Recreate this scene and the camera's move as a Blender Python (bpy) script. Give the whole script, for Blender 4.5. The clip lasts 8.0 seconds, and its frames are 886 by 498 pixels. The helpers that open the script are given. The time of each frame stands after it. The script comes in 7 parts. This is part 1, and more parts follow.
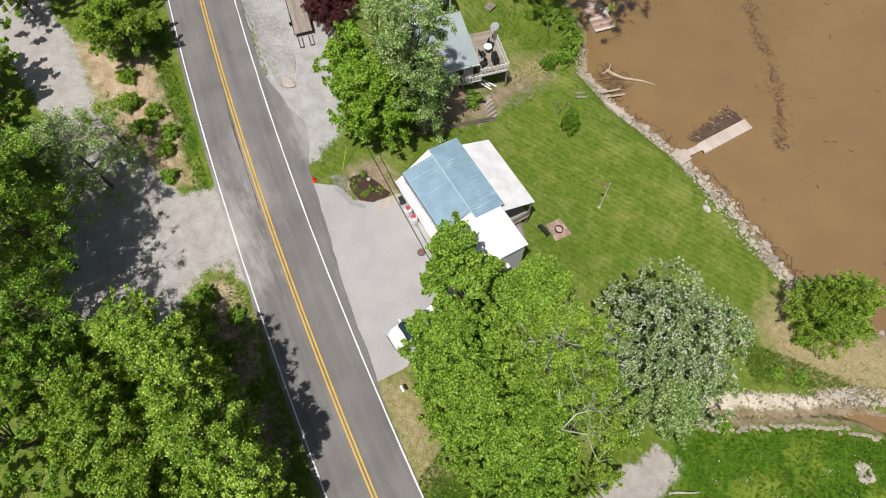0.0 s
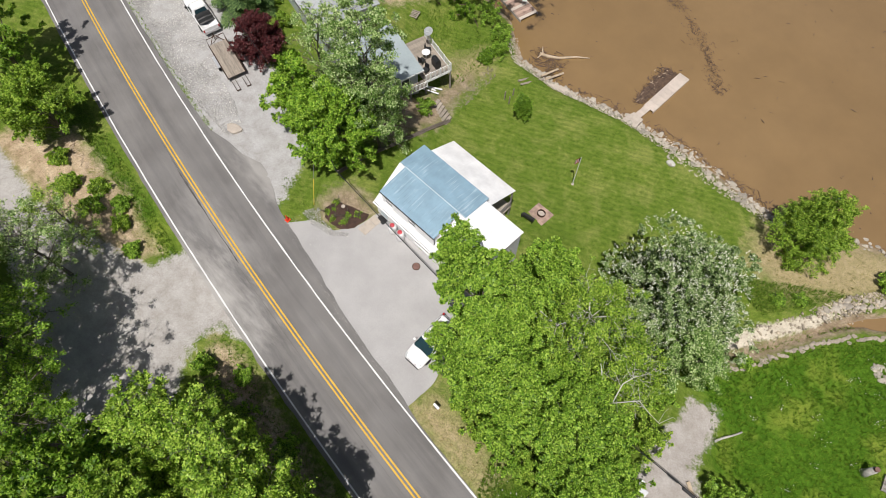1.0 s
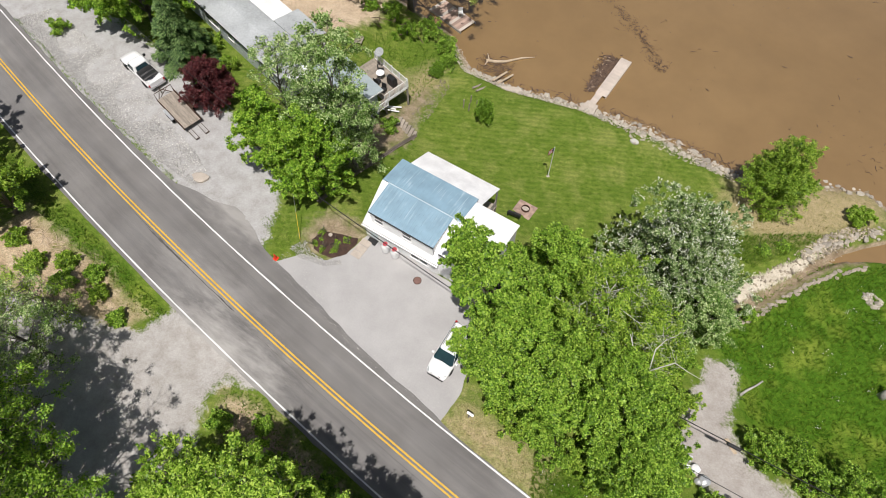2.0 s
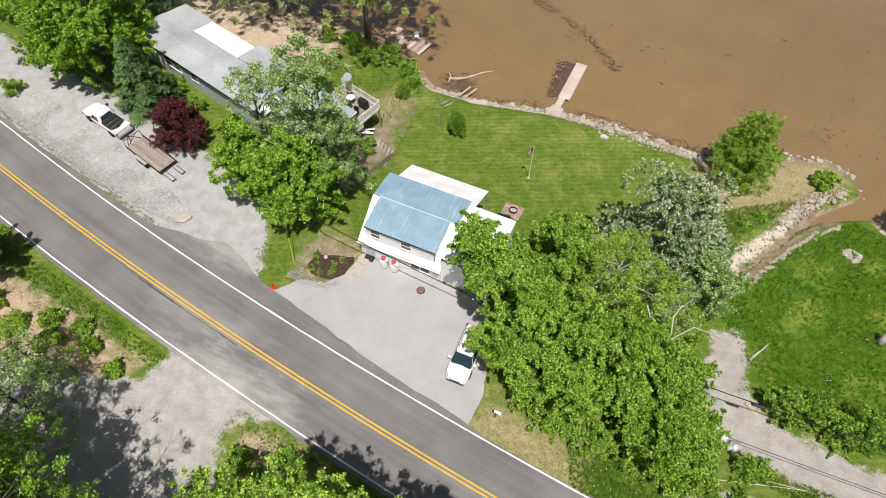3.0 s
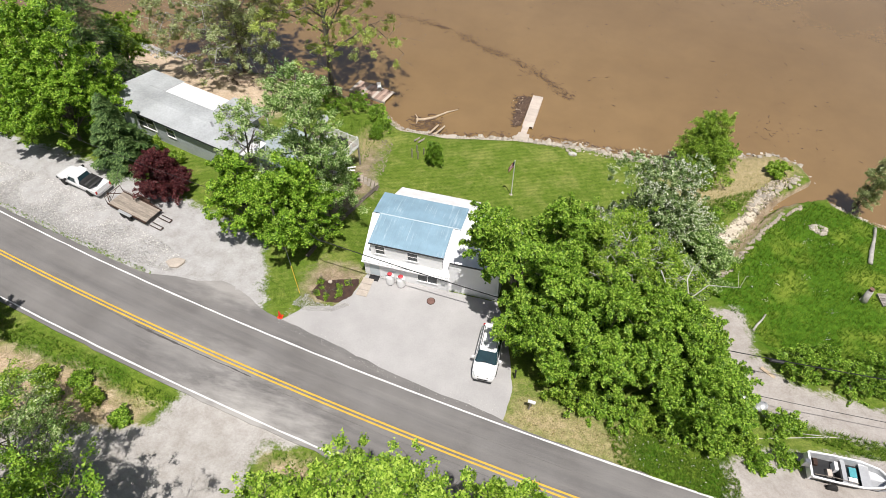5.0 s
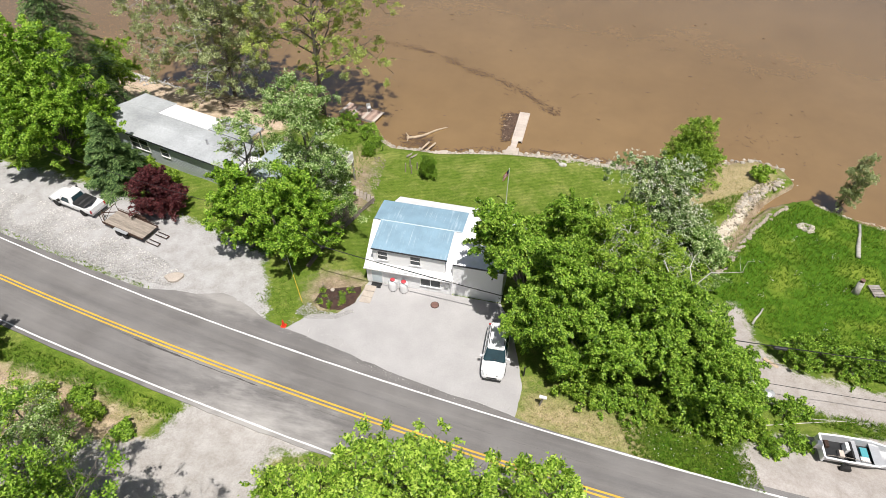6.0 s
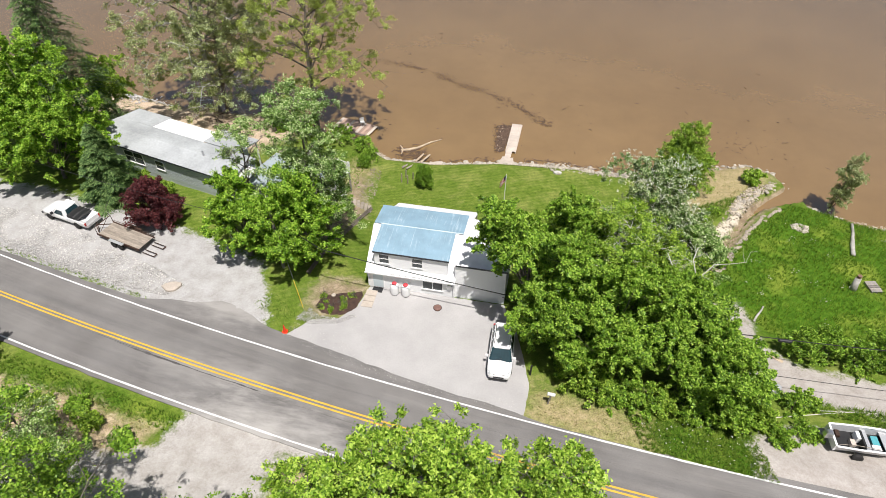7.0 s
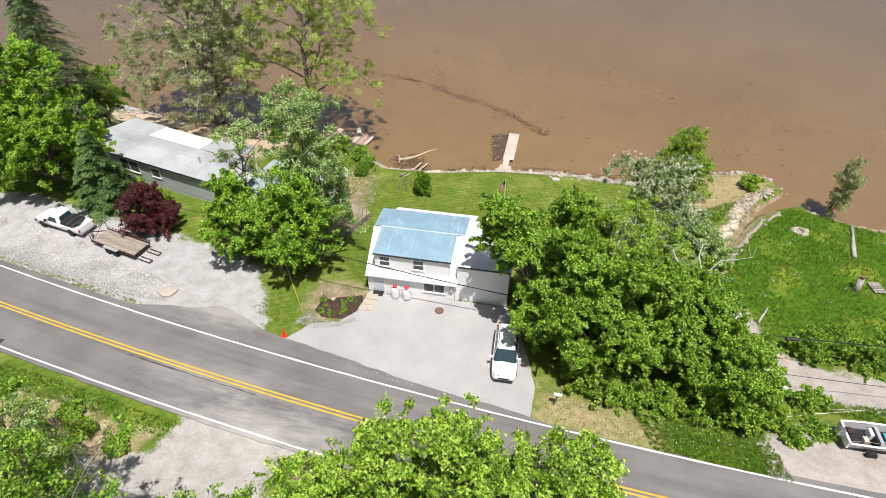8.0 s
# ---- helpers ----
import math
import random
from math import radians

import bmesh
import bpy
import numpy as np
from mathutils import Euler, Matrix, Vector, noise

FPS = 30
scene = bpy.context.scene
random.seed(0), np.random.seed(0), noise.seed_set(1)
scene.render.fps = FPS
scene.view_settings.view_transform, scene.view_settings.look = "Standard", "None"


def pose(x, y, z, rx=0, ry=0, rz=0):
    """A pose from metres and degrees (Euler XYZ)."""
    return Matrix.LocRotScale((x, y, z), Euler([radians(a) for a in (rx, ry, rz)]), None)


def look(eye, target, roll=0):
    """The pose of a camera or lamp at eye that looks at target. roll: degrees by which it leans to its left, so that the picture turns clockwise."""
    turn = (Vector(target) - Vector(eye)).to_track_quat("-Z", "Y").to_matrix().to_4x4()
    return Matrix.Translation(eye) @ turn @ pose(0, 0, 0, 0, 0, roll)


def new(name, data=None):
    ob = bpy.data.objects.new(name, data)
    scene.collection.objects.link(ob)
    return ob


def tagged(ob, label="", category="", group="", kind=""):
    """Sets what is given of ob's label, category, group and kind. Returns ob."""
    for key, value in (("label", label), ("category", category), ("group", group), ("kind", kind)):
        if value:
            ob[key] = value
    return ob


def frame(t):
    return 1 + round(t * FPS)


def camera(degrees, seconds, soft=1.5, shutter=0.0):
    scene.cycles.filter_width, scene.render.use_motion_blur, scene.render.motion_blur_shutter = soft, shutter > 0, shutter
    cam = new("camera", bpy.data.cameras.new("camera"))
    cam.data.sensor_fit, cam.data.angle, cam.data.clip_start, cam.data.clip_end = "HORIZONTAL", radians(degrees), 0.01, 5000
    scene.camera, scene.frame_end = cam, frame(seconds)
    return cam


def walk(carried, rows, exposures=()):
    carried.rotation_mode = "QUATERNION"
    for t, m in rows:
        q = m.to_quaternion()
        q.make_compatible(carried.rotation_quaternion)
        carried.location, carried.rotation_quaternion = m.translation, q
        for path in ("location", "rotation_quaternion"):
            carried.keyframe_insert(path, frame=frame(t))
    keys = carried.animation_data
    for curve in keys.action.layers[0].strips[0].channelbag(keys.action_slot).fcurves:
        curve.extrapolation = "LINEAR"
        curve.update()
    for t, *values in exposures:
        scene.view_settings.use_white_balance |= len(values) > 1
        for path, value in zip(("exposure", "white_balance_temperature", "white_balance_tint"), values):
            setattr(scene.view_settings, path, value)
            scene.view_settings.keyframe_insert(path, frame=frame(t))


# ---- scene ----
cam = camera(71.3, 8.0, soft=0.6)
METRES, EYE, TILT, LEAN, TURN = 30.0, 47.56, -66.42, 0.0, 59.0
START_X, START_Y = 24.464, -10.325
ROWS = [
    (0.0, 0.0, 0.0, 0.0, -0.0, 0.0, -0.0),
    (0.5, -0.076, 0.0214, -0.006, -2.87, 0.53, 6.65),
    (1.0, -0.1585, 0.0449, -0.0134, -5.85, 1.17, 13.31),
    (1.5, -0.236, 0.067, -0.0202, -8.5, 1.85, 18.93),
    (3.0, -0.4566, 0.1344, -0.0628, -15.25, 4.76, 31.46),
    (3.5, -0.5231, 0.1545, -0.0826, -16.8, 5.99, 33.87),
    (4.0, -0.5857, 0.1751, -0.1041, -18.24, 7.38, 35.89),
    (4.5, -0.6419, 0.197, -0.1236, -19.44, 8.65, 37.54),
    (6.0, -0.7901, 0.2663, -0.1739, -22.51, 12.18, 41.25),
    (6.5, -0.8241, 0.2906, -0.1862, -23.22, 13.15, 42.11),
    (7.0, -0.8487, 0.3146, -0.197, -23.74, 13.99, 42.71),
    (7.5, -0.8664, 0.339, -0.2064, -24.14, 14.74, 43.11),
    (8.0, -0.8789, 0.3664, -0.2164, -24.45, 15.62, 43.37),
]
walk(cam, [(t, pose(START_X, START_Y, EYE, TILT, LEAN, TURN) @ pose(METRES * x, METRES * y, METRES * z, 90 + pitch, roll, yaw)) for t, x, y, z, yaw, pitch, roll in ROWS],
     exposures=[(0.0, -0.14), (1.5, -0.13), (3.0, -0.01), (4.5, 0.11), (6.0, 0.19), (8.0, 0.24)])

# ---- light ----
SUN_ELEV, SUN_FROM = radians(70), Vector((0.50, -0.87, 0)).normalized()
world = bpy.data.worlds.new("sky")
scene.world = world
world.use_nodes = True
_sky = world.node_tree.nodes.new("ShaderNodeTexSky")
_sky.sky_type = "NISHITA"
_sky.sun_disc = False
_sky.dust_density = 3.0
_sky.sun_elevation = SUN_ELEV
_sky.sun_rotation = math.atan2(SUN_FROM.x, SUN_FROM.y)
_bg = world.node_tree.nodes["Background"]
_bg.inputs["Strength"].default_value = 0.056
world.node_tree.links.new(_sky.outputs["Color"], _bg.inputs["Color"])
_sun = bpy.data.lights.new("sun", "SUN")
_sun.energy, _sun.angle, _sun.color = 5.0, radians(0.55), (1.0, 0.955, 0.915)
sun = new("sun", _sun)
_to = SUN_FROM * math.cos(SUN_ELEV) + Vector((0, 0, math.sin(SUN_ELEV)))
sun.matrix_world = look(_to * 120, (0, 0, 0))

# ---- materials ----
def nodes_of(name):
    m = bpy.data.materials.new(name)
    m.use_nodes = True
    nt = m.node_tree
    return m, nt, nt.nodes["Principled BSDF"]


def node(nt, kind, **values):
    n = nt.nodes.new(kind)
    for key, value in values.items():
        n.inputs[key].default_value = value
    return n


def noise_of(nt, scale, detail=4.0, rough=0.6, stretch=None, source="Object"):
    tc = nt.nodes.new("ShaderNodeTexCoord")
    out = tc.outputs[source]
    if stretch:
        mp = nt.nodes.new("ShaderNodeMapping")
        mp.inputs["Scale"].default_value = stretch
        nt.links.new(out, mp.inputs["Vector"])
        out = mp.outputs["Vector"]
    n = nt.nodes.new("ShaderNodeTexNoise")
    n.inputs["Scale"].default_value, n.inputs["Detail"].default_value, n.inputs["Roughness"].default_value = scale, detail, rough
    nt.links.new(out, n.inputs["Vector"])
    return n.outputs["Fac"]


def ramp(nt, fac, stops):
    r = nt.nodes.new("ShaderNodeValToRGB")
    el = r.color_ramp.elements
    while len(el) < len(stops):
        el.new(0.5)
    for e, (p, c) in zip(el, stops):
        e.position = p
        e.color = (*c, 1) if len(c) == 3 else c
    nt.links.new(fac, r.inputs["Fac"])
    return r.outputs["Color"]


def mix(nt, fac, a, b, blend="MIX"):
    n = nt.nodes.new("ShaderNodeMix")
    n.data_type, n.blend_type = "RGBA", blend
    for sock, v in ((n.inputs["Factor"], fac), (n.inputs[6], a), (n.inputs[7], b)):
        if isinstance(v, (int, float)):
            sock.default_value = v
        elif isinstance(v, tuple):
            sock.default_value = (*v, 1)
        else:
            nt.links.new(v, sock)
    return n.outputs[2]


def calc(nt, op, a, b=0.0, clamp=False):
    n = nt.nodes.new("ShaderNodeMath")
    n.operation, n.use_clamp = op, clamp
    for sock, v in zip(n.inputs, (a, b)):
        if isinstance(v, (int, float)):
            sock.default_value = v
        else:
            nt.links.new(v, sock)
    return n.outputs[0]


def bump(nt, bsdf, height, strength, distance):
    b = node(nt, "ShaderNodeBump", Strength=strength, Distance=distance)
    nt.links.new(height, b.inputs["Height"])
    nt.links.new(b.outputs["Normal"], bsdf.inputs["Normal"])


def shade(c, k):
    return tuple(min(1.0, v * k) for v in c)


def plain(name, color, rough=0.6, metal=0.0, var=0.2, big=0.6, small=9.0, relief=0.25, depth=0.01, stretch=None, coat=0.0, per_object=0.0, per_island=0.0):
    """Colour with stains at one scale, grain at another, and fine relief."""
    m, nt, b = nodes_of(name)
    stain = noise_of(nt, big, 5, 0.6, stretch)
    grain = noise_of(nt, small, 4, 0.65, stretch)
    c = ramp(nt, stain, [(0.3, shade(color, 1 - var)), (0.7, shade(color, 1 + var * 0.6))])
    g = ramp(nt, grain, [(0.25, (1 - var,) * 3), (0.75, (1 + var * 0.3,) * 3)])
    c = mix(nt, 1.0, c, g, "MULTIPLY")
    if per_object:
        info = nt.nodes.new("ShaderNodeObjectInfo")
        c = mix(nt, 1.0, c, ramp(nt, info.outputs["Random"], [(0, (1 - per_object,) * 3), (1, (1 + per_object * 0.4,) * 3)]), "MULTIPLY")
    if per_island:
        geo = nt.nodes.new("ShaderNodeNewGeometry")
        c = mix(nt, 1.0, c, ramp(nt, geo.outputs["Random Per Island"], [(0, (1 - per_island,) * 3), (0.8, (1.0,) * 3), (1, (1 + per_island * 0.6,) * 3)]), "MULTIPLY")
    nt.links.new(c, b.inputs["Base Color"])
    b.inputs["Roughness"].default_value, b.inputs["Metallic"].default_value = rough, metal
    b.inputs["Coat Weight"].default_value = coat
    if relief:
        bump(nt, b, grain, relief, depth)
    return m


def leaf_material(name, low, mid, high, translucent=0.35, gloss=0.45):
    """Leaves: hue varied leaf by leaf and bough by bough, with light passing through."""
    m, nt, b = nodes_of(name)
    geo = nt.nodes.new("ShaderNodeNewGeometry")
    bough = noise_of(nt, 0.55, 3, 0.6)
    v = calc(nt, "ADD", calc(nt, "MULTIPLY", geo.outputs["Random Per Island"], 0.75), calc(nt, "MULTIPLY", bough, 0.34))
    c = ramp(nt, v, [(0.15, low), (0.5, mid), (0.9, high)])
    nt.links.new(c, b.inputs["Base Color"])
    b.inputs["Roughness"].default_value = gloss
    b.inputs["Specular IOR Level"].default_value = 0.28
    tr = nt.nodes.new("ShaderNodeBsdfTranslucent")
    nt.links.new(mix(nt, 1.0, c, (1.25, 1.2, 0.5), "MULTIPLY"), tr.inputs["Color"])
    sh = nt.nodes.new("ShaderNodeMixShader")
    sh.inputs[0].default_value = 0.8 * translucent
    nt.links.new(b.outputs[0], sh.inputs[1])
    nt.links.new(tr.outputs[0], sh.inputs[2])
    nt.links.new(sh.outputs[0], nt.nodes["Material Output"].inputs["Surface"])
    return m


def ground_material():
    m, nt, b = nodes_of("ground_cover")
    att = nt.nodes.new("ShaderNodeAttribute")
    att.attribute_name = "zone"
    sep = nt.nodes.new("ShaderNodeSeparateColor")
    nt.links.new(att.outputs["Color"], sep.inputs["Color"])
    big, mid, fine, grit = noise_of(nt, 0.12, 4), noise_of(nt, 0.9, 5, 0.65), noise_of(nt, 5.5, 5, 0.7), noise_of(nt, 12, 3, 0.75)
    # mown grass: patchy green with straw showing through
    clump = noise_of(nt, 2.4, 5, 0.7)
    grass = ramp(nt, clump, [(0.25, (0.070, 0.118, 0.014)), (0.5, (0.122, 0.180, 0.024)), (0.76, (0.195, 0.235, 0.048))])
    grass = mix(nt, ramp(nt, mid, [(0.5, (0, 0, 0)), (0.74, (0.7,) * 3)]), grass, (0.27, 0.295, 0.075))
    grass = mix(nt, ramp(nt, big, [(0.35, (0.55,) * 3), (0.65, (0, 0, 0))]), grass, (0.085, 0.145, 0.017))
    grass = mix(nt, ramp(nt, noise_of(nt, 0.3, 4, 0.65), [(0.5, (0, 0, 0)), (0.68, (0.6,) * 3)]), grass, (0.25, 0.265, 0.075))
    tc = nt.nodes.new("ShaderNodeTexCoord")
    mow = nt.nodes.new("ShaderNodeTexWave")
    mow.bands_direction = "Y"
    mow.inputs["Scale"].default_value, mow.inputs["Distortion"].default_value, mow.inputs["Detail Scale"].default_value = 0.55, 3.0, 0.6
    turn = nt.nodes.new("ShaderNodeMapping")
    turn.inputs["Rotation"].default_value = (0, 0, radians(-28))
    nt.links.new(tc.outputs["Object"], turn.inputs["Vector"])
    nt.links.new(turn.outputs["Vector"], mow.inputs["Vector"])
    grass = mix(nt, 1.0, grass, ramp(nt, mow.outputs["Fac"], [(0.25, (0.90, 0.925, 0.90)), (0.75, (1.05, 1.045, 1.04))]), "MULTIPLY")
    lush = ramp(nt, clump, [(0.28, (0.036, 0.094, 0.006)), (0.52, (0.066, 0.145, 0.010)), (0.75, (0.12, 0.215, 0.02))])
    lush = mix(nt, ramp(nt, calc(nt, "ADD", calc(nt, "MULTIPLY", noise_of(nt, 0.22, 3), 0.8), calc(nt, "MULTIPLY", mid, 0.2)), [(0.5, (0, 0, 0)), (0.66, (0.9,) * 3)]), lush, (0.22, 0.275, 0.04))
    gravel = ramp(nt, fine, [(0.25, (0.350, 0.342, 0.334)), (0.5, (0.40, 0.395, 0.39)), (0.8, (0.465, 0.463, 0.46))])
    gravel = mix(nt, 1.0, gravel, ramp(nt, mid, [(0.3, (0.80, 0.78, 0.75)), (0.65, (1.05,) * 3)]), "MULTIPLY")
    # the drive across the road is of a pinker sand
    xyz = nt.nodes.new("ShaderNodeSeparateXYZ")
    nt.links.new(tc.outputs["Object"], xyz.inputs[0])
    south = calc(nt, "MULTIPLY", calc(nt, "SUBTRACT", -12.5, xyz.outputs[1]), 0.5, True)
    gravel = mix(nt, south, gravel, mix(nt, 1.0, gravel, (1.03, 0.995, 0.955), "MULTIPLY"))
    # creek gravel is a cream sand
    creek = calc(nt, "MULTIPLY", calc(nt, "MULTIPLY", calc(nt, "SUBTRACT", xyz.outputs[1], 9.6), 0.8, True), calc(nt, "SUBTRACT", xyz.outputs[0], 25.0, True), True)
    lot = calc(nt, "MULTIPLY", calc(nt, "SUBTRACT", xyz.outputs[0], 26.5, True), calc(nt, "SUBTRACT", 9.6, xyz.outputs[1], True), True)
    gravel = mix(nt, lot, gravel, mix(nt, 1.0, gravel, (1.03, 0.965, 0.91), "MULTIPLY"))
    gravel = mix(nt, creek, gravel, mix(nt, 1.0, gravel, (1.42, 1.30, 1.06), "MULTIPLY"))
    soil = ramp(nt, mid, [(0.25, (0.18, 0.125, 0.082)), (0.55, (0.32, 0.25, 0.175)), (0.8, (0.44, 0.37, 0.285))])
    beach = calc(nt, "MULTIPLY", calc(nt, "MULTIPLY", calc(nt, "SUBTRACT", xyz.outputs[1], 17.0), 0.4, True), calc(nt, "SUBTRACT", -16.0, xyz.outputs[0], True), True)
    soil = mix(nt, south, soil, mix(nt, 1.0, soil, (1.5, 1.48, 1.42), "MULTIPLY"))
    soil = mix(nt, ramp(nt, fine, [(0.5, (0, 0, 0)), (0.7, (0.6,) * 3)]), soil, (0.13, 0.15, 0.04))
    soil = mix(nt, beach, soil, ramp(nt, calc(nt, "ADD", calc(nt, "MULTIPLY", mid, 0.6), calc(nt, "MULTIPLY", fine, 0.4)), [(0.3, (0.38, 0.29, 0.205)), (0.5, (0.53, 0.415, 0.30)), (0.7, (0.62, 0.51, 0.39))]))
    straw = ramp(nt, clump, [(0.2, (0.17, 0.17, 0.06)), (0.5, (0.34, 0.28, 0.15)), (0.8, (0.44, 0.36, 0.22))])
    wob = calc(nt, "ADD", calc(nt, "MULTIPLY", calc(nt, "SUBTRACT", mid, 0.5), 0.75), calc(nt, "MULTIPLY", calc(nt, "SUBTRACT", fine, 0.5), 0.55))

    def edge(ch, soft=5.0):
        v = calc(nt, "ADD", ch, wob)
        return calc(nt, "ADD", calc(nt, "MULTIPLY", calc(nt, "SUBTRACT", v, 0.5), soft), 0.5, True)

    c = mix(nt, edge(att.outputs["Alpha"], 2.5), grass, lush)
    c = mix(nt, edge(sep.outputs["Blue"], 2.0), c, straw)
    c = mix(nt, edge(sep.outputs["Green"], 3.0), c, soil)
    c = mix(nt, edge(sep.outputs["Red"], 6.0), c, gravel)
    c = mix(nt, calc(nt, "SUBTRACT", 1.0, calc(nt, "MULTIPLY", sep.outputs["Red"], 0.8)), c, mix(nt, 1.0, c, ramp(nt, grit, [(0.28, (0.42,) * 3), (0.52, (1.0,) * 3), (0.76, (1.5,) * 3)]), "MULTIPLY"))
    nt.links.new(c, b.inputs["Base Color"])
    b.inputs["Roughness"].default_value = 0.95
    b.inputs["Specular IOR Level"].default_value = 0.1
    bump(nt, b, calc(nt, "ADD", fine, calc(nt, "MULTIPLY", grit, 0.5)), 0.55, 0.05)
    return m


def asphalt_material():
    m, nt, b = nodes_of("asphalt")
    patch, grit = noise_of(nt, 0.25, 4, 0.6), noise_of(nt, 13, 3, 0.75)
    att = nt.nodes.new("ShaderNodeAttribute")
    att.attribute_name = "lane"
    runs = nt.nodes.new("ShaderNodeTexNoise")
    runs.inputs["Scale"].default_value, runs.inputs["Detail"].default_value, runs.inputs["Roughness"].default_value = 1.0, 4.0, 0.6
    nt.links.new(att.outputs["Vector"], runs.inputs["Vector"])
    track = runs.outputs["Fac"]
    c = ramp(nt, patch, [(0.3, (0.155, 0.148, 0.143)), (0.7, (0.215, 0.208, 0.202))])
    c = mix(nt, 1.0, c, ramp(nt, track, [(0.3, (0.80, 0.80, 0.81)), (0.7, (1.14, 1.13, 1.11))]), "MULTIPLY")
    c = mix(nt, 1.0, c, ramp(nt, grit, [(0.3, (0.80,) * 3), (0.7, (1.14,) * 3)]), "MULTIPLY")
    # pale dust dragged onto the road from the two drives
    tc = nt.nodes.new("ShaderNodeTexCoord")
    xyz = nt.nodes.new("ShaderNodeSeparateXYZ")
    nt.links.new(tc.outputs["Object"], xyz.inputs[0])
    drag = noise_of(nt, 0.9, 5, 0.65, (0.5, 1.6, 1.0))
    for cx, cy, rx, ry, most in ((-4.2, -14.4, 7.5, 2.6, 0.85), (-9.6, -4.4, 4.5, 1.9, 0.6), (-8.0, -10.6, 6.0, 1.6, 0.35)):
        dx, dy = calc(nt, "DIVIDE", calc(nt, "SUBTRACT", xyz.outputs[0], cx), rx), calc(nt, "DIVIDE", calc(nt, "SUBTRACT", xyz.outputs[1], cy), ry)
        far = calc(nt, "SQRT", calc(nt, "ADD", calc(nt, "MULTIPLY", dx, dx), calc(nt, "MULTIPLY", dy, dy)))
        f = calc(nt, "MULTIPLY", calc(nt, "SUBTRACT", calc(nt, "MULTIPLY", drag, 2.2), far, True), most, True)
        c = mix(nt, f, c, (0.40, 0.385, 0.365))
    nt.links.new(c, b.inputs["Base Color"])
    b.inputs["Roughness"].default_value = 0.85
    b.inputs["Specular IOR Level"].default_value = 0.25
    bump(nt, b, grit, 0.3, 0.01)
    return m


def water_material():
    m, nt, b = nodes_of("muddy_water")
    drift, swirl, ripple = noise_of(nt, 0.03, 4, 0.6), noise_of(nt, 0.25, 4, 0.6), noise_of(nt, 2.6, 3, 0.6)
    c = ramp(nt, drift, [(0.3, (0.220, 0.137, 0.055)), (0.7, (0.261, 0.168, 0.074))])
    c = mix(nt, 1.0, c, ramp(nt, swirl, [(0.3, (0.93,) * 3), (0.7, (1.06,) * 3)]), "MULTIPLY")
    nt.links.new(c, b.inputs["Base Color"])
    b.inputs["Roughness"].default_value = 0.24
    b.inputs["IOR"].default_value = 1.4
    b.inputs["Specular IOR Level"].default_value = 0.5
    b.inputs["Coat Weight"].default_value, b.inputs["Coat Roughness"].default_value, b.inputs["Coat IOR"].default_value = 1.0, 0.14, 1.9
    bump(nt, b, ripple, 0.10, 0.06)
    # a sheen of sky that grows towards grazing view
    sheen = nt.nodes.new("ShaderNodeBsdfGlossy")
    sheen.inputs["Roughness"].default_value = 0.2
    fr = node(nt, "ShaderNodeFresnel", IOR=1.33)
    ms = nt.nodes.new("ShaderNodeMixShader")
    nt.links.new(calc(nt, "MULTIPLY", calc(nt, "SUBTRACT", fr.outputs[0], 0.03), 1.5, True), ms.inputs[0])
    nt.links.new(b.outputs[0], ms.inputs[1])
    nt.links.new(sheen.outputs[0], ms.inputs[2])
    nt.links.new(ms.outputs[0], nt.nodes["Material Output"].inputs["Surface"])
    return m


def roof_material(name, color, streak, amount, rough=0.45):
    """Painted sheet metal, faded in streaks down the slope."""
    m, nt, b = nodes_of(name)
    runs = noise_of(nt, 1.0, 5, 0.7, (7.0, 0.35, 0.35))
    cloud = noise_of(nt, 0.7, 4, 0.6)
    c = ramp(nt, cloud, [(0.3, shade(color, 0.86)), (0.7, shade(color, 1.12))])
    f = ramp(nt, calc(nt, "MULTIPLY", runs, calc(nt, "ADD", 0.6, calc(nt, "MULTIPLY", noise_of(nt, 0.5, 3), 0.8))), [(0.55, (0, 0, 0)), (0.72, (amount,) * 3)])
    c = mix(nt, f, c, streak)
    nt.links.new(c, b.inputs["Base Color"])
    b.inputs["Roughness"].default_value = rough
    bump(nt, b, cloud, 0.1, 0.01)
    return m


def glass_material(name, tint, rough=0.05):
    m, nt, b = nodes_of(name)
    g = noise_of(nt, 1.5)
    nt.links.new(ramp(nt, g, [(0.3, shade(tint, 0.8)), (0.7, shade(tint, 1.2))]), b.inputs["Base Color"])
    b.inputs["Roughness"].default_value = rough
    b.inputs["IOR"].default_value = 1.5
    return m


GROUND = ground_material()
ASPHALT = asphalt_material()
WATER = water_material()
CONCRETE = plain("pale_concrete", (0.400, 0.390, 0.385), 0.9, var=0.12, big=0.35, small=9, relief=0.3, depth=0.01)
LINE_WHITE = plain("worn_white_paint", (0.72, 0.72, 0.71), 0.7, var=0.14, big=1.2, small=20)
LINE_YELLOW = plain("worn_yellow_paint", (0.66, 0.40, 0.045), 0.7, var=0.14, big=1.0, small=20)
TAR = plain("crack_tar", (0.085, 0.079, 0.076), 0.8, var=0.3)
ROOF_BLUE = roof_material("faded_blue_roof", (0.225, 0.345, 0.43), (0.52, 0.62, 0.68), 0.6)
RIDGE_METAL = plain("pale_blue_ridge", (0.42, 0.52, 0.58), 0.5, var=0.12)
ROOF_WHITE = roof_material("white_roof", (0.80, 0.80, 0.80), (0.70, 0.70, 0.70), 0.3, 0.4)
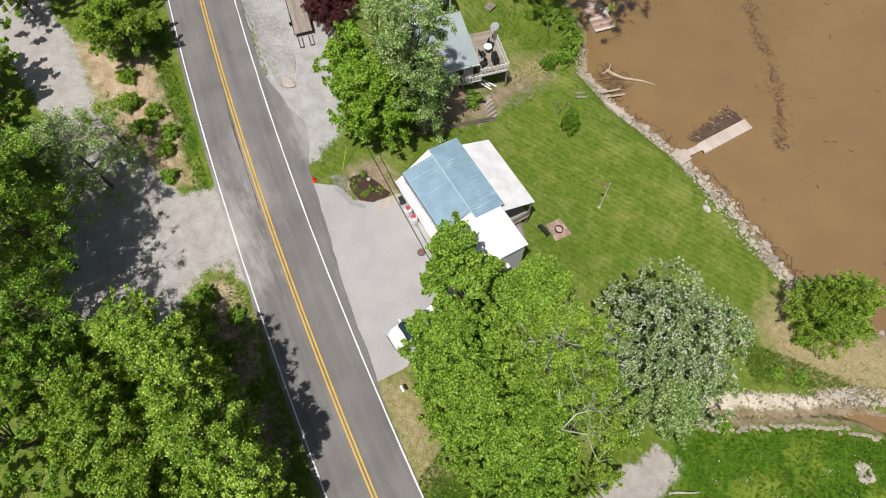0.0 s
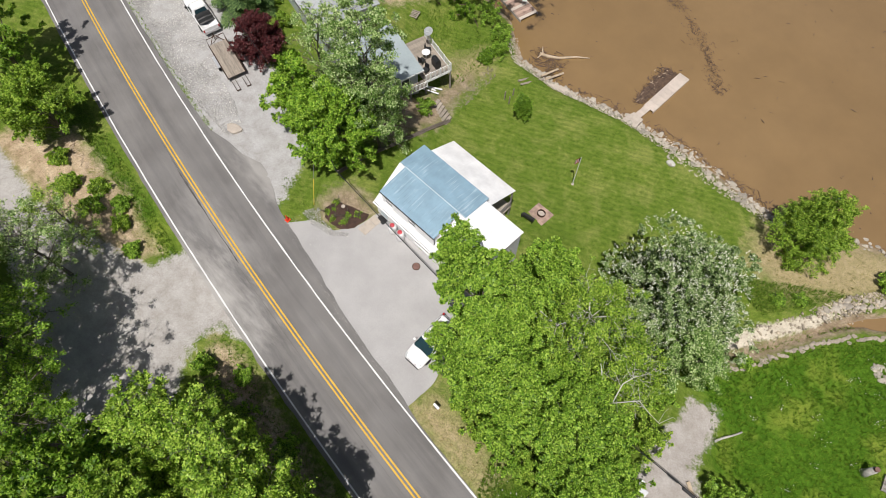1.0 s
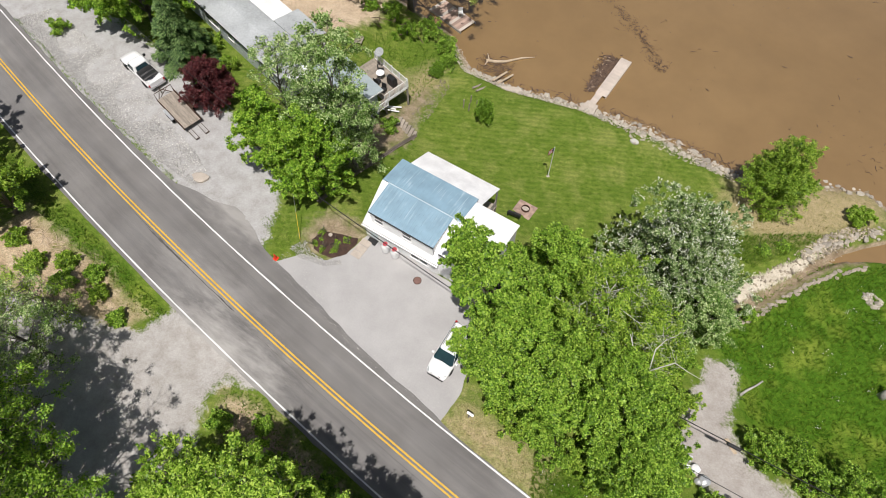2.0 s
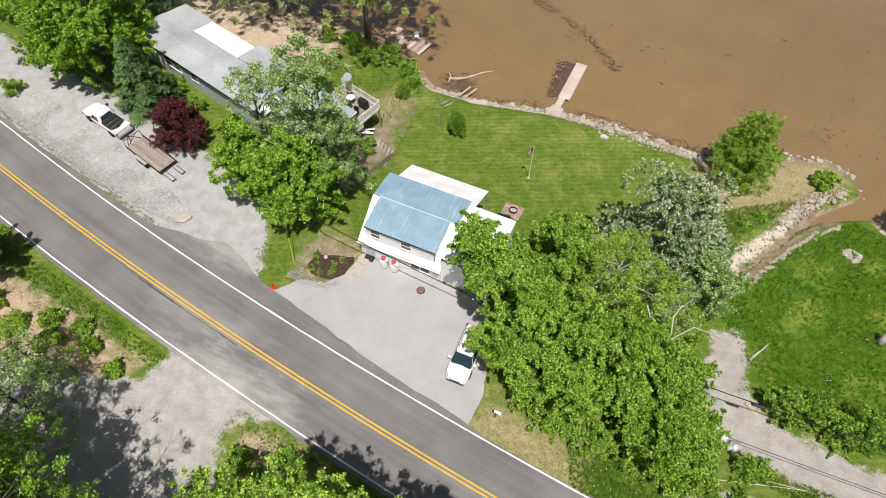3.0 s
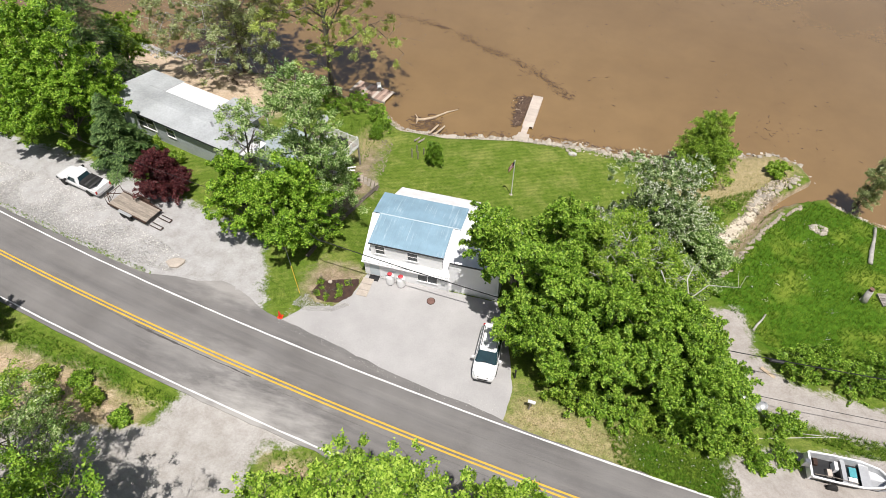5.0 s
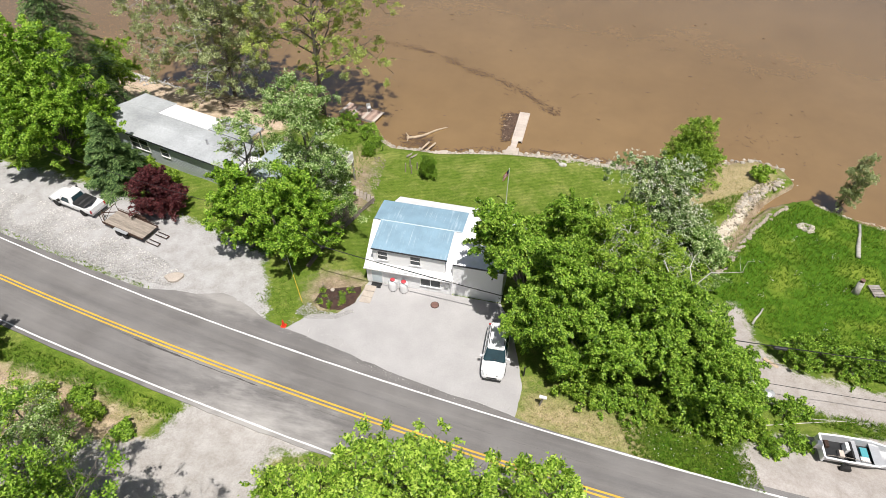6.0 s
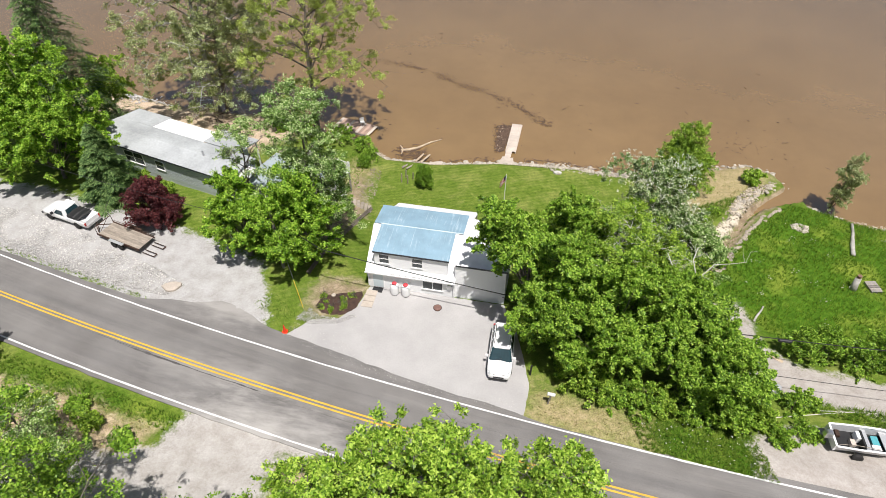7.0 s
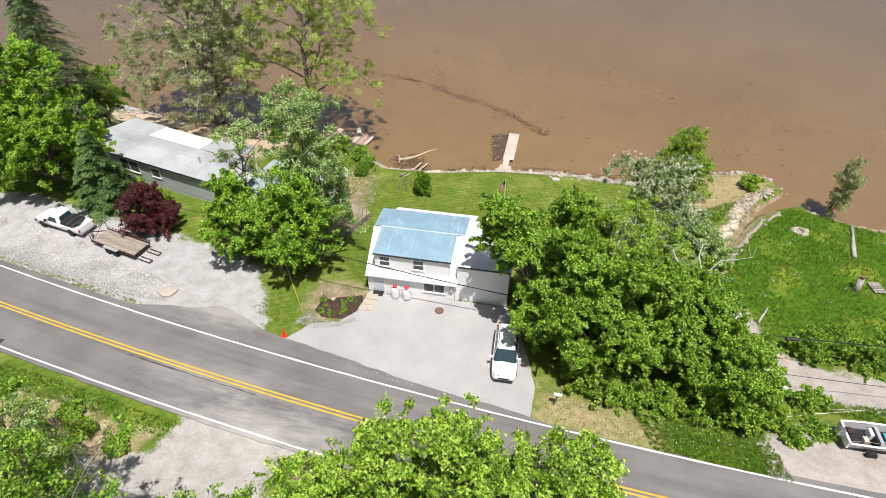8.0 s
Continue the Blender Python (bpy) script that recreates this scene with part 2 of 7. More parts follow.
ROOF_GREY = plain("grey_roof", (0.41, 0.43, 0.44), 0.7, var=0.24, big=0.3, small=5)
ROOF_SLATE = plain("blue_grey_roof", (0.33, 0.385, 0.40), 0.6, var=0.12, big=0.4, small=6)
SIDING = plain("white_siding", (0.87, 0.875, 0.88), 0.55, var=0.03, big=0.5, small=6, relief=0.1)
SIDING_GREY = plain("grey_siding", (0.47, 0.51, 0.535), 0.6, var=0.1, big=0.6, small=7, relief=0.1)
TRIM = plain("white_trim", (0.84, 0.84, 0.835), 0.5, var=0.05, relief=0.05)
GUTTER_DARK = plain("dark_drip_edge", (0.035, 0.037, 0.042), 0.5, var=0.2)
BLOCK = plain("painted_block_wall", (0.86, 0.865, 0.87), 0.75, var=0.05, big=0.8, small=8)
GLASS = glass_material("dark_window_glass", (0.07, 0.08, 0.085))
WOOD = plain("weathered_wood", (0.36, 0.31, 0.255), 0.85, var=0.28, big=1.5, small=10, stretch=(1.0, 5.0, 5.0), per_object=0.25)
WOOD_GREY = plain("grey_timber", (0.33, 0.30, 0.27), 0.85, var=0.3, big=1.5, small=12, per_object=0.25)
TIMBER_DARK = plain("dark_weathered_timber", (0.17, 0.14, 0.115), 0.9, var=0.3, big=1.5, small=10, per_object=0.3)
DOCK_WOOD = plain("dock_boards", (0.55, 0.475, 0.41), 0.85, var=0.12, big=1.2, small=10, per_object=0.10)
BARK = plain("bark", (0.17, 0.145, 0.12), 0.9, var=0.35, big=1.5, small=9, relief=0.7, depth=0.03)
BARK_PALE = plain("pale_bark", (0.46, 0.44, 0.40), 0.85, var=0.35, big=1.2, small=6, relief=0.4, depth=0.02)
BLEACHED = plain("bleached_wood", (0.62, 0.59, 0.54), 0.85, var=0.15, big=1.2, small=8)
ROCK = plain("pale_limestone", (0.50, 0.45, 0.375), 0.9, var=0.25, big=1.3, small=7, relief=0.6, depth=0.03, per_object=0.35)
LEAF_MAPLE = leaf_material("maple_leaves", (0.030, 0.080, 0.009), (0.182, 0.345, 0.030), (0.44, 0.61, 0.095), 0.33)
LEAF_DEEP = leaf_material("deep_green_leaves", (0.04, 0.105, 0.010), (0.155, 0.300, 0.024), (0.34, 0.50, 0.065), 0.4)
LEAF_LIME = leaf_material("light_green_leaves", (0.036, 0.092, 0.008), (0.200, 0.345, 0.030), (0.44, 0.58, 0.09), 0.33)
LEAF_ASH = leaf_material("pale_lime_leaves", (0.042, 0.110, 0.010), (0.215, 0.375, 0.032), (0.54, 0.70, 0.12), 0.36)
LEAF_BRIGHT = leaf_material("bright_lime_leaves", (0.034, 0.100, 0.007), (0.200, 0.380, 0.030), (0.46, 0.64, 0.09), 0.36)
LEAF_SILVER = leaf_material("silver_green_leaves", (0.046, 0.115, 0.016), (0.205, 0.350, 0.070), (0.64, 0.74, 0.40), 0.36, 0.42)
LEAF_BLOSSOM = leaf_material("blossoming_leaves", (0.040, 0.095, 0.016), (0.185, 0.290, 0.085), (0.56, 0.64, 0.38), 0.32, 0.45)
LEAF_OLIVE = leaf_material("olive_leaves", (0.10, 0.14, 0.05), (0.29, 0.345, 0.14), (0.62, 0.67, 0.42), 0.45)
LEAF_PALE = leaf_material("pale_yellow_green_leaves", (0.14, 0.20, 0.035), (0.36, 0.45, 0.10), (0.62, 0.70, 0.25), 0.5)
LEAF_SPRUCE = leaf_material("spruce_needles", (0.020, 0.055, 0.015), (0.080, 0.150, 0.042), (0.21, 0.31, 0.10), 0.18, 0.6)
LEAF_PLUM = leaf_material("purple_leaves", (0.026, 0.007, 0.009), (0.078, 0.018, 0.022), (0.17, 0.048, 0.046), 0.2)
CAR_WHITE = plain("white_car_paint", (0.80, 0.80, 0.80), 0.25, var=0.03, relief=0, coat=0.6)
CAR_GLASS = glass_material("tinted_car_glass", (0.02, 0.045, 0.055), 0.03)
BLACK = plain("black_plastic", (0.02, 0.02, 0.021), 0.55, var=0.25)
RUBBER = plain("tyre_rubber", (0.022, 0.021, 0.02), 0.85, var=0.3)
STEEL = plain("bright_steel", (0.62, 0.62, 0.63), 0.3, metal=0.9, var=0.1)
ALUMINIUM = plain("dull_aluminium", (0.60, 0.61, 0.62), 0.45, metal=0.5, var=0.15)
RUST = plain("rusted_steel", (0.09, 0.05, 0.035), 0.8, metal=0.3, var=0.4)
PINKRED = plain("faded_red_lid", (0.55, 0.06, 0.075), 0.5, var=0.12)
ORANGE = plain("orange_red_cone", (0.75, 0.05, 0.015), 0.5, var=0.08)
YELLOW = plain("yellow_guard", (0.70, 0.48, 0.05), 0.5, var=0.1)
MULCH = plain("dark_mulch", (0.075, 0.042, 0.03), 0.95, var=0.45, big=2.0, small=18, relief=0.9, depth=0.04)
SLAB = plain("worn_slab", (0.47, 0.41, 0.35), 0.9, var=0.15, big=1.5, small=12)
BRICK_PAVER = plain("red_pavers", (0.44, 0.31, 0.25), 0.9, var=0.18, big=2.0, small=12, per_object=0.3)
LIGHT_LENS = glass_material("clear_lamp_lens", (0.5, 0.52, 0.53), 0.1)
RED_LENS = glass_material("red_lamp_lens", (0.45, 0.02, 0.02), 0.15)
CLOTH_WHITE = plain("white_cloth", (0.78, 0.77, 0.76), 0.9, var=0.08)
CLOTH_RED = plain("red_cloth", (0.45, 0.03, 0.04), 0.9, var=0.1)
CLOTH_NAVY = plain("navy_cloth", (0.02, 0.03, 0.11), 0.9, var=0.1)
TEAL = plain("teal_tarp", (0.08, 0.34, 0.38), 0.7, var=0.15)
DRIFT = plain("drift_debris", (0.12, 0.076, 0.052), 0.9, var=0.5, big=3.0, small=12, relief=0.5)
DRIFT_PALE = plain("bleached_driftwood", (0.52, 0.41, 0.29), 0.85, var=0.25, big=2.0, small=9)
GRASS_BLADE = leaf_material("grass_blades", (0.055, 0.13, 0.013), (0.12, 0.225, 0.020), (0.27, 0.35, 0.065), 0.35)
GRASS_LUSH = leaf_material("lush_grass_blades", (0.036, 0.10, 0.008), (0.10, 0.205, 0.014), (0.26, 0.37, 0.05), 0.35)
GRASS_DRY = leaf_material("dry_grass_blades", (0.16, 0.17, 0.05), (0.34, 0.30, 0.12), (0.50, 0.43, 0.23), 0.3)
DAISY = plain("white_wildflower", (0.78, 0.78, 0.72), 0.8, var=0.1)
DAY_CLEAR = plain("pale_blue_door", (0.62, 0.70, 0.73), 0.5, var=0.05)
RUST_PLATE = plain("rusty_plate", (0.20, 0.11, 0.09), 0.8, var=0.25, big=3.0, small=14)
BLOSSOM = leaf_material("white_blossom", (0.50, 0.54, 0.40), (0.66, 0.68, 0.56), (0.82, 0.82, 0.74), 0.2, 0.6)

# ---- mesh helpers ----
def box(bm, x0, x1, y0, y1, z0, z1, m=None):
    """An axis-aligned box, moved by m."""
    vs = [bm.verts.new(Vector(p) if m is None else m @ Vector(p)) for p in
          ((x0, y0, z0), (x1, y0, z0), (x1, y1, z0), (x0, y1, z0), (x0, y0, z1), (x1, y0, z1), (x1, y1, z1), (x0, y1, z1))]
    for f in ((3, 2, 1, 0), (4, 5, 6, 7), (0, 1, 5, 4), (1, 2, 6, 5), (2, 3, 7, 6), (3, 0, 4, 7)):
        bm.faces.new([vs[i] for i in f])
    return bm


def loft(bm, rings, close=True, caps=True):
    """Skin a run of rings of points with equal counts."""
    rows = [[bm.verts.new(p) for p in r] for r in rings]
    n = len(rows[0])
    for a, b in zip(rows, rows[1:]):
        for i in range(n if close else n - 1):
            j = (i + 1) % n
            bm.faces.new((a[i], a[j], b[j], b[i]))
    if caps and close:
        bm.faces.new(rows[0][::-1])
        bm.faces.new(rows[-1])
    return bm


def tube(bm, points, radii, sides=7):
    """A tapered round bar along points."""
    pts = [Vector(p) for p in points]
    if isinstance(radii, (int, float)):
        radii = [radii] * len(pts)
    rings = []
    for i, (p, r) in enumerate(zip(pts, radii)):
        d = (pts[min(i + 1, len(pts) - 1)] - pts[max(i - 1, 0)]).normalized()
        u = d.cross(Vector((0, 0, 1)) if abs(d.z) < 0.9 else Vector((1, 0, 0))).normalized()
        v = d.cross(u)
        rings.append([p + (u * math.cos(a) + v * math.sin(a)) * r for a in (2 * math.pi * k / sides for k in range(sides))])
    return loft(bm, rings)


def disc(bm, c, r, z0, z1, sides=20, r1=None):
    r1 = r if r1 is None else r1
    ring = lambda q, z: [(c[0] + q * math.cos(2 * math.pi * k / sides), c[1] + q * math.sin(2 * math.pi * k / sides), z) for k in range(sides)]
    return loft(bm, [ring(r, z0), ring(r1, z1)])


def prism(bm, outline, thick):
    """A flat outline of 3D points, thickened by the vector thick."""
    return loft(bm, [[Vector(p) for p in outline], [Vector(p) + Vector(thick) for p in outline]])


def mesh_of(name, bm, material, smooth=False):
    bmesh.ops.recalc_face_normals(bm, faces=bm.faces)
    me = bpy.data.meshes.new(name)
    bm.to_mesh(me)
    bm.free()
    me.materials.append(material)
    if smooth:
        for p in me.polygons:
            p.use_smooth = True
    return me


def part(name, bm, material, parent=None, label="", smooth=False):
    """Link a bmesh as one mesh object under a thing or a part."""
    ob = new(name, mesh_of(name, bm, material, smooth))
    if parent is not None:
        ob.parent = parent
        ob.matrix_parent_inverse = Matrix.Identity(4)
    if label:
        ob["label"] = label
    return ob


def thing(name, label, category, group="", kind="", at=None):
    """An empty at a thing's base, which parents its parts."""
    ob = new(name)
    if at is not None:
        ob.matrix_world = at
    return tagged(ob, label, category, group, kind)


def quads(name, verts, faces, material, parent=None):
    """A mesh straight from arrays of vertices and equal faces."""
    verts, faces = np.asarray(verts, np.float32), np.asarray(faces, np.int32)
    me = bpy.data.meshes.new(name)
    k = faces.shape[1]
    me.vertices.add(len(verts))
    me.vertices.foreach_set("co", verts.ravel())
    me.loops.add(faces.size)
    me.loops.foreach_set("vertex_index", faces.ravel())
    me.polygons.add(len(faces))
    me.polygons.foreach_set("loop_start", np.arange(0, faces.size, k, dtype=np.int32))
    me.update(calc_edges=True)
    me.materials.append(material)
    ob = new(name, me)
    if parent is not None:
        ob.parent = parent
    return ob


# ---- lie of the land ----
WATER_Z = -5.85
SHORE = [(-200, 60), (-80, 38), (-46, 34.5), (-36, 31.5), (-20, 31), (-10, 29.3), (-5.4, 25.8), (0, 25.9), (8, 27.8), (15, 28.4),
         (25, 28), (31, 31), (36, 33), (38.5, 32), (40, 29), (41, 26.3), (45, 24), (48, 23.5), (60, 24), (200, 30)]


def step(a, b, x):
    t = np.clip((x - a) / (b - a), 0, 1)
    return t * t * (3 - 2 * t)


def shore(x):
    return np.interp(x, [p[0] for p in SHORE], [p[1] for p in SHORE])


def bow(x):
    """x squared near the house, straight on further out."""
    a = np.abs(x)
    return np.where(a < 40, a * a, 80 * a - 1600)


def line_r(x):
    return -8.40 - 0.1365 * x + 0.00126 * bow(x)


def line_l(x):
    return -14.63 - 0.1323 * x + 0.00109 * bow(x)


CHANNEL = [(43, 30.0, 2.0), (40.2, 27.3, 1.4), (37.6, 25.3, 0.9), (35.4, 23.3, 0.5), (33.8, 20.9, 0.35), (31.4, 16.2, 0.35), (28.9, 11.9, 0.3)]


def channel(x, y):
    """How far each place lies inside the creek's channel, 0 to 1."""
    best = np.zeros(np.broadcast(x, y).shape)
    for (ax, ay, aw), (bx, by, bw) in zip(CHANNEL, CHANNEL[1:]):
        t = np.clip(((x - ax) * (bx - ax) + (y - ay) * (by - ay)) / ((bx - ax) ** 2 + (by - ay) ** 2), 0, 1)
        d = np.hypot(x - ax - t * (bx - ax), y - ay - t * (by - ay)) / (aw + t * (bw - aw))
        best = np.maximum(best, 1 - step(0.55, 1.35, d))
    return best


def land(x, y):
    """Height of the ground: level by the road, falling to the river."""
    x, y = np.asarray(x, float), np.asarray(y, float)
    mid = np.interp(y, [0, 1, 11, 16, 26], [0, -0.15, -2.7, -3.45, -4.7])
    far = np.interp(y, [4, 16, 28, 36], [0, -0.9, -3.7, -4.9])
    near = np.interp(y, [3, 9, 15, 18, 26], [0, -1.2, -3.0, -3.8, -4.7])
    right = np.interp(y - line_r(x), [1.5, 4, 18, 32, 40], [0, -0.7, -3.9, -4.4, -5.2])
    a = step(-12, -18, x)
    lf = near * (1 - a) + far * a
    wl, wr = step(-1.5, -6, x), step(13, 22, x)
    z = mid * (1 - wl - wr) + lf * wl + right * wr
    s = y - shore(x)
    w = step(-2.6, 0, s)
    z = z * (1 - w) + np.where(s > 0, np.interp(s, [0, 5, 30], [-5.9, -8, -10]), -5.9) * w
    cut = channel(x, y)
    z = z * (1 - cut) + np.minimum(z - 0.12, np.interp(y, [12, 20.5, 23.5, 26], [-4.5, -5.3, -5.98, -6.2])) * cut
    z = np.where(y > 150, np.interp(y, [150, 190], [-10, 4]), z)
    south = line_l(x) - y
    return np.where(south > 0, np.interp(south, [0, 1.5, 6, 30], [0, -0.1, 0.2, 1.5]), z)


def on_land(x, y):
    return float(land(x, y))


def signed(px, py, poly):
    """Distance to a polygon's edge, negative inside."""
    d = np.full(px.shape, 1e9)
    inside = np.zeros(px.shape, bool)
    for (ax, ay), (bx, by) in zip(poly, poly[1:] + poly[:1]):
        ex, ey = bx - ax, by - ay
        t = np.clip(((px - ax) * ex + (py - ay) * ey) / (ex * ex + ey * ey + 1e-9), 0, 1)
        d = np.minimum(d, np.hypot(px - ax - t * ex, py - ay - t * ey))
        cross = ((ay > py) != (by > py)) & (px < ex * (py - ay) / (by - ay + 1e-12) + ax)
        inside ^= cross
    return np.where(inside, -d, d)

# ---- ground, road, water ----
GRAVEL_AREAS = [
    [(-75, 14), (-38.4, 6.5), (-35, 6.8), (-26.8, 5.0), (-21, 4.0), (-16.8, 3.0), (-9.6, 0.8), (-8.0, -2.0), (-6.9, -4.2), (-6.4, -7), (-40, -1), (-75, 4)],
    [(-8.8, -14), (-7.4, -12), (1.5, -14), (0.6, -15.2), (-1.6, -15.9), (-1.5, -18.4), (0.8, -21.4), (1, -26), (-3.2, -29), (-10, -26.5), (-19.5, -23.5),
     (-30, -25), (-45, -27), (-45, -21), (-28.4, -19.2), (-21.6, -20), (-15.5, -18.4), (-9.6, -16.6)],
    [(28.8, 7.2), (28.6, 3), (29, -1.5), (31.5, -3.3), (40, -4.0), (60, -3), (60, 0.5), (39.4, -0.2), (34.1, 0.3), (31.9, 2.2), (31.5, 6.4), (30.7, 7.8)],
    [(28.2, -8.8), (30.5, -6.8), (37.4, -5.0), (60, -4.2), (60, -12), (28.8, -12.5)],
    [(27.6, 12.0), (28.4, 12.2), (29.1, 13.2), (30.2, 15.4), (31.6, 17.6), (33.1, 20.2), (33.6, 22.2), (32.6, 21.2), (31.2, 19.2), (29.6, 16.8), (28.0, 13.8)],
]
SOIL_AREAS = [
    [(-4.3, -1.7), (-3.8, 0.1), (-0.8, 0.3), (0.0, -0.5), (-0.2, -2.6), (-2.2, -3.8), (-3.9, -3.7)],
    [(-9, 5), (-5.2, 5.2), (-4.3, 8.6), (-3.8, 11.6), (-5.0, 14.0), (-6.2, 19.0), (-7.2, 19.0), (-6.8, 13.2), (-9.5, 9)],
    [(-50, 31), (-36, 29.5), (-18, 28), (-16.5, 24), (-18, 18), (-34, 17), (-50, 21)],
    [(-30, -17), (-20.4, -14.6), (-17.2, -13.9), (-15.2, -15.6), (-11, -16.6), (-9.4, -17.2), (-16, -18.8), (-30, -20)],
    [(-19, -14.2), (-15.6, -14.3), (-13, -15.2), (-10.2, -15.5), (-10.6, -16.8), (-18, -16.8)],
    [(-26, -13.6), (-20.5, -14.2), (-20.5, -16.4), (-26, -16.4)],
    [(-1.2, -16.4), (3, -16.0), (8, -17.0), (16, -18.2), (15, -19.8), (7.5, -19.2), (1.5, -18.6)],
]
DRY_AREAS = [
    [(23.5, 29), (31, 31.5), (37, 33), (38.5, 30), (34.6, 25.2), (29.8, 20.6), (25, 21)],
    [(13.9, -9.9), (14.2, -7.4), (21.4, -8.4), (22.2, -10.8)],
    [(-9.4, 19), (-6.6, 15), (-6.0, 21), (-8, 23)],
]
LUSH_AREAS = [
    [(28.6, 9), (30.6, 13.4), (34.6, 19.6), (38.6, 24.6), (44, 24), (75, 23), (75, 3), (40, 1.5), (33, 3)],
    [(20.6, -8.2), (21.6, -10.9), (29.5, -12), (28.2, -7.5)],
    [(-30, -14), (-18, -12.6), (-8.6, -14.2), (-9.6, -15.3), (-20, -14.4)],
]


def axis(lo, hi, cell, outer):
    return np.concatenate([[lo - o for o in outer[::-1]], np.arange(lo, hi + 1e-6, cell), [hi + o for o in outer]])


gx, gy = axis(-76, 76, 0.5, (10, 40, 150, 600, 2500)), axis(-62, 46, 0.5, (10, 40, 150, 600, 2500))
PX, PY = np.meshgrid(gx, gy)
PZ = land(PX, PY)
_near = (np.abs(PX) < 77) & (PY > -63) & (PY < 47)
_rough = np.array([noise.noise((x * 0.35, y * 0.35, 0)) * 0.10 + noise.noise((x * 1.1, y * 1.1, 3)) * 0.04 for x, y in zip(PX.ravel(), PY.ravel())]).reshape(PX.shape)
PARKING = [(-3.4, -4.5), (-1.3, -3.85), (-0.25, -2.5), (0.15, -0.02), (11.1, -0.02), (12.2, -2.0), (13.2, -5.1), (13.8, -7.4), (13.6, -9.9),
           (8.2, -9.4), (4.1, -8.6), (1.6, -8.0), (-1.0, -7.4), (-3.4, -6.9), (-4.7, -6.2)]
_flat = np.minimum(step(0.2, 2.0, signed(PX, PY, PARKING)), np.maximum(step(1.0, 3.0, PY - line_r(PX)), step(0.6, 2.5, line_l(PX) - PY)))
PZ = PZ + _rough * _flat * _near - 0.06 * (1 - _flat)
_n, _m = len(gx), len(gy)
_i = (np.arange(_m - 1)[:, None] * _n + np.arange(_n - 1)[None, :]).ravel()
ground = quads("ground", np.stack([PX, PY, PZ], -1).reshape(-1, 3), np.stack([_i, _i + 1, _i + _n + 1, _i + _n], -1), GROUND)
tagged(ground, "sloping grassy river bank with gravel, soil and dry patches", "ground", kind="structure")
for p in ground.data.polygons:
    p.use_smooth = True


def zone(areas, reach=1.6):
    d = np.min([signed(PX, PY, a) for a in areas], 0)
    return np.clip(0.5 - d / (2 * reach), 0, 1)


_sh = PY - shore(PX)
_zr, _zg, _zb, _za = np.maximum(zone(GRAVEL_AREAS[:4]), zone(GRAVEL_AREAS[4:], 0.7)), zone(SOIL_AREAS, 2.2), zone(DRY_AREAS, 2.5), zone(LUSH_AREAS, 2.0)
DITCH = [(27.9, 10.2), (29.4, 11.6), (30.9, 13.9), (32.5, 16.9), (33.9, 19.4), (35.4, 21.8), (37.6, 23.6), (36.6, 25.2), (34.6, 23.8), (33.4, 21.0), (31.8, 18.0), (30.2, 15.4), (28.6, 12.6)]
_zg = np.maximum(_zg, zone([DITCH], 0.9))
_zg = np.maximum(_zg, np.clip(channel(PX, PY) * 1.6, 0, 1) * (PY > 19))
_zg = np.maximum(_zg, np.clip(0.5 + (_sh + 0.9) / 2, 0, 1))
_zone = ground.data.attributes.new("zone", "FLOAT_COLOR", "POINT")
_zone.data.foreach_set("color", np.stack([_zr, _zg, _zb, _za], -1).astype(np.float32).ravel())

water = quads("water", [(-2500, 15, WATER_Z), (2500, 15, WATER_Z), (2500, 175, WATER_Z), (-2500, 175, WATER_Z)], [(0, 1, 2, 3)], WATER)
tagged(water, "brown muddy river water with floating debris", "river", kind="structure")


def ribbon(bm, xs, low, high, z0, z1):
    """A strip between two curves over x, with thickness."""
    rows = []
    for x in xs:
        a, b = low(x), high(x)
        rows.append([(x, a, z0), (x, b, z0), (x, b, z1), (x, a, z1)])
    return loft(bm, rows)


XS = [float(v) for v in np.arange(-110, 111, 1.0)]
wob = lambda x, k: 0.14 * noise.noise((x * 0.8, k, 0)) + 0.06 * noise.noise((x * 2.3, k, 5))
EDGE_Y = [0, -2.2, -4.05, -5.0, -4.6, -4.5, -3.9, -4.7, -5.7, -6.35, -7.1, -8.02, -8.85, -9.25, -9.95, -10.6, -11.3, 0]
asphalt_hi = lambda x: float(np.interp(x, [-110, -32, -23, -17.5, -15, -12.6, -10.6, -8.4, -6.6, -3.5, 0, 4, 8.3, 12, 14.5, 21, 29, 110], EDGE_Y) if -32 < x < 29 else line_r(x) + 0.45) + wob(x, 1)
road = part("road", ribbon(bmesh.new(), XS, lambda x: float(line_l(x)) - 0.35 + wob(x, 2), asphalt_hi, -0.3, 0.0), ASPHALT)
tagged(road, "two-lane grey asphalt road with worn wheel tracks", "road", kind="structure")
_lane = road.data.attributes.new("lane", "FLOAT_VECTOR", "POINT")
for v in road.data.vertices:
    _lane.data[v.index].vector = (v.co.x * 0.05, (v.co.y - 0.5 * float(line_l(v.co.x) + line_r(v.co.x))) * 1.3, 0)
for side, f in (("far", line_r), ("near", line_l)):
    ln = part("edge_line", ribbon(bmesh.new(), XS, lambda x: float(f(x)) - 0.062 + 0.3 * wob(x * 3, 4), lambda x: float(f(x)) + 0.062 + 0.3 * wob(x * 3, 6), 0.0, 0.005), LINE_WHITE, road, "worn white edge line")
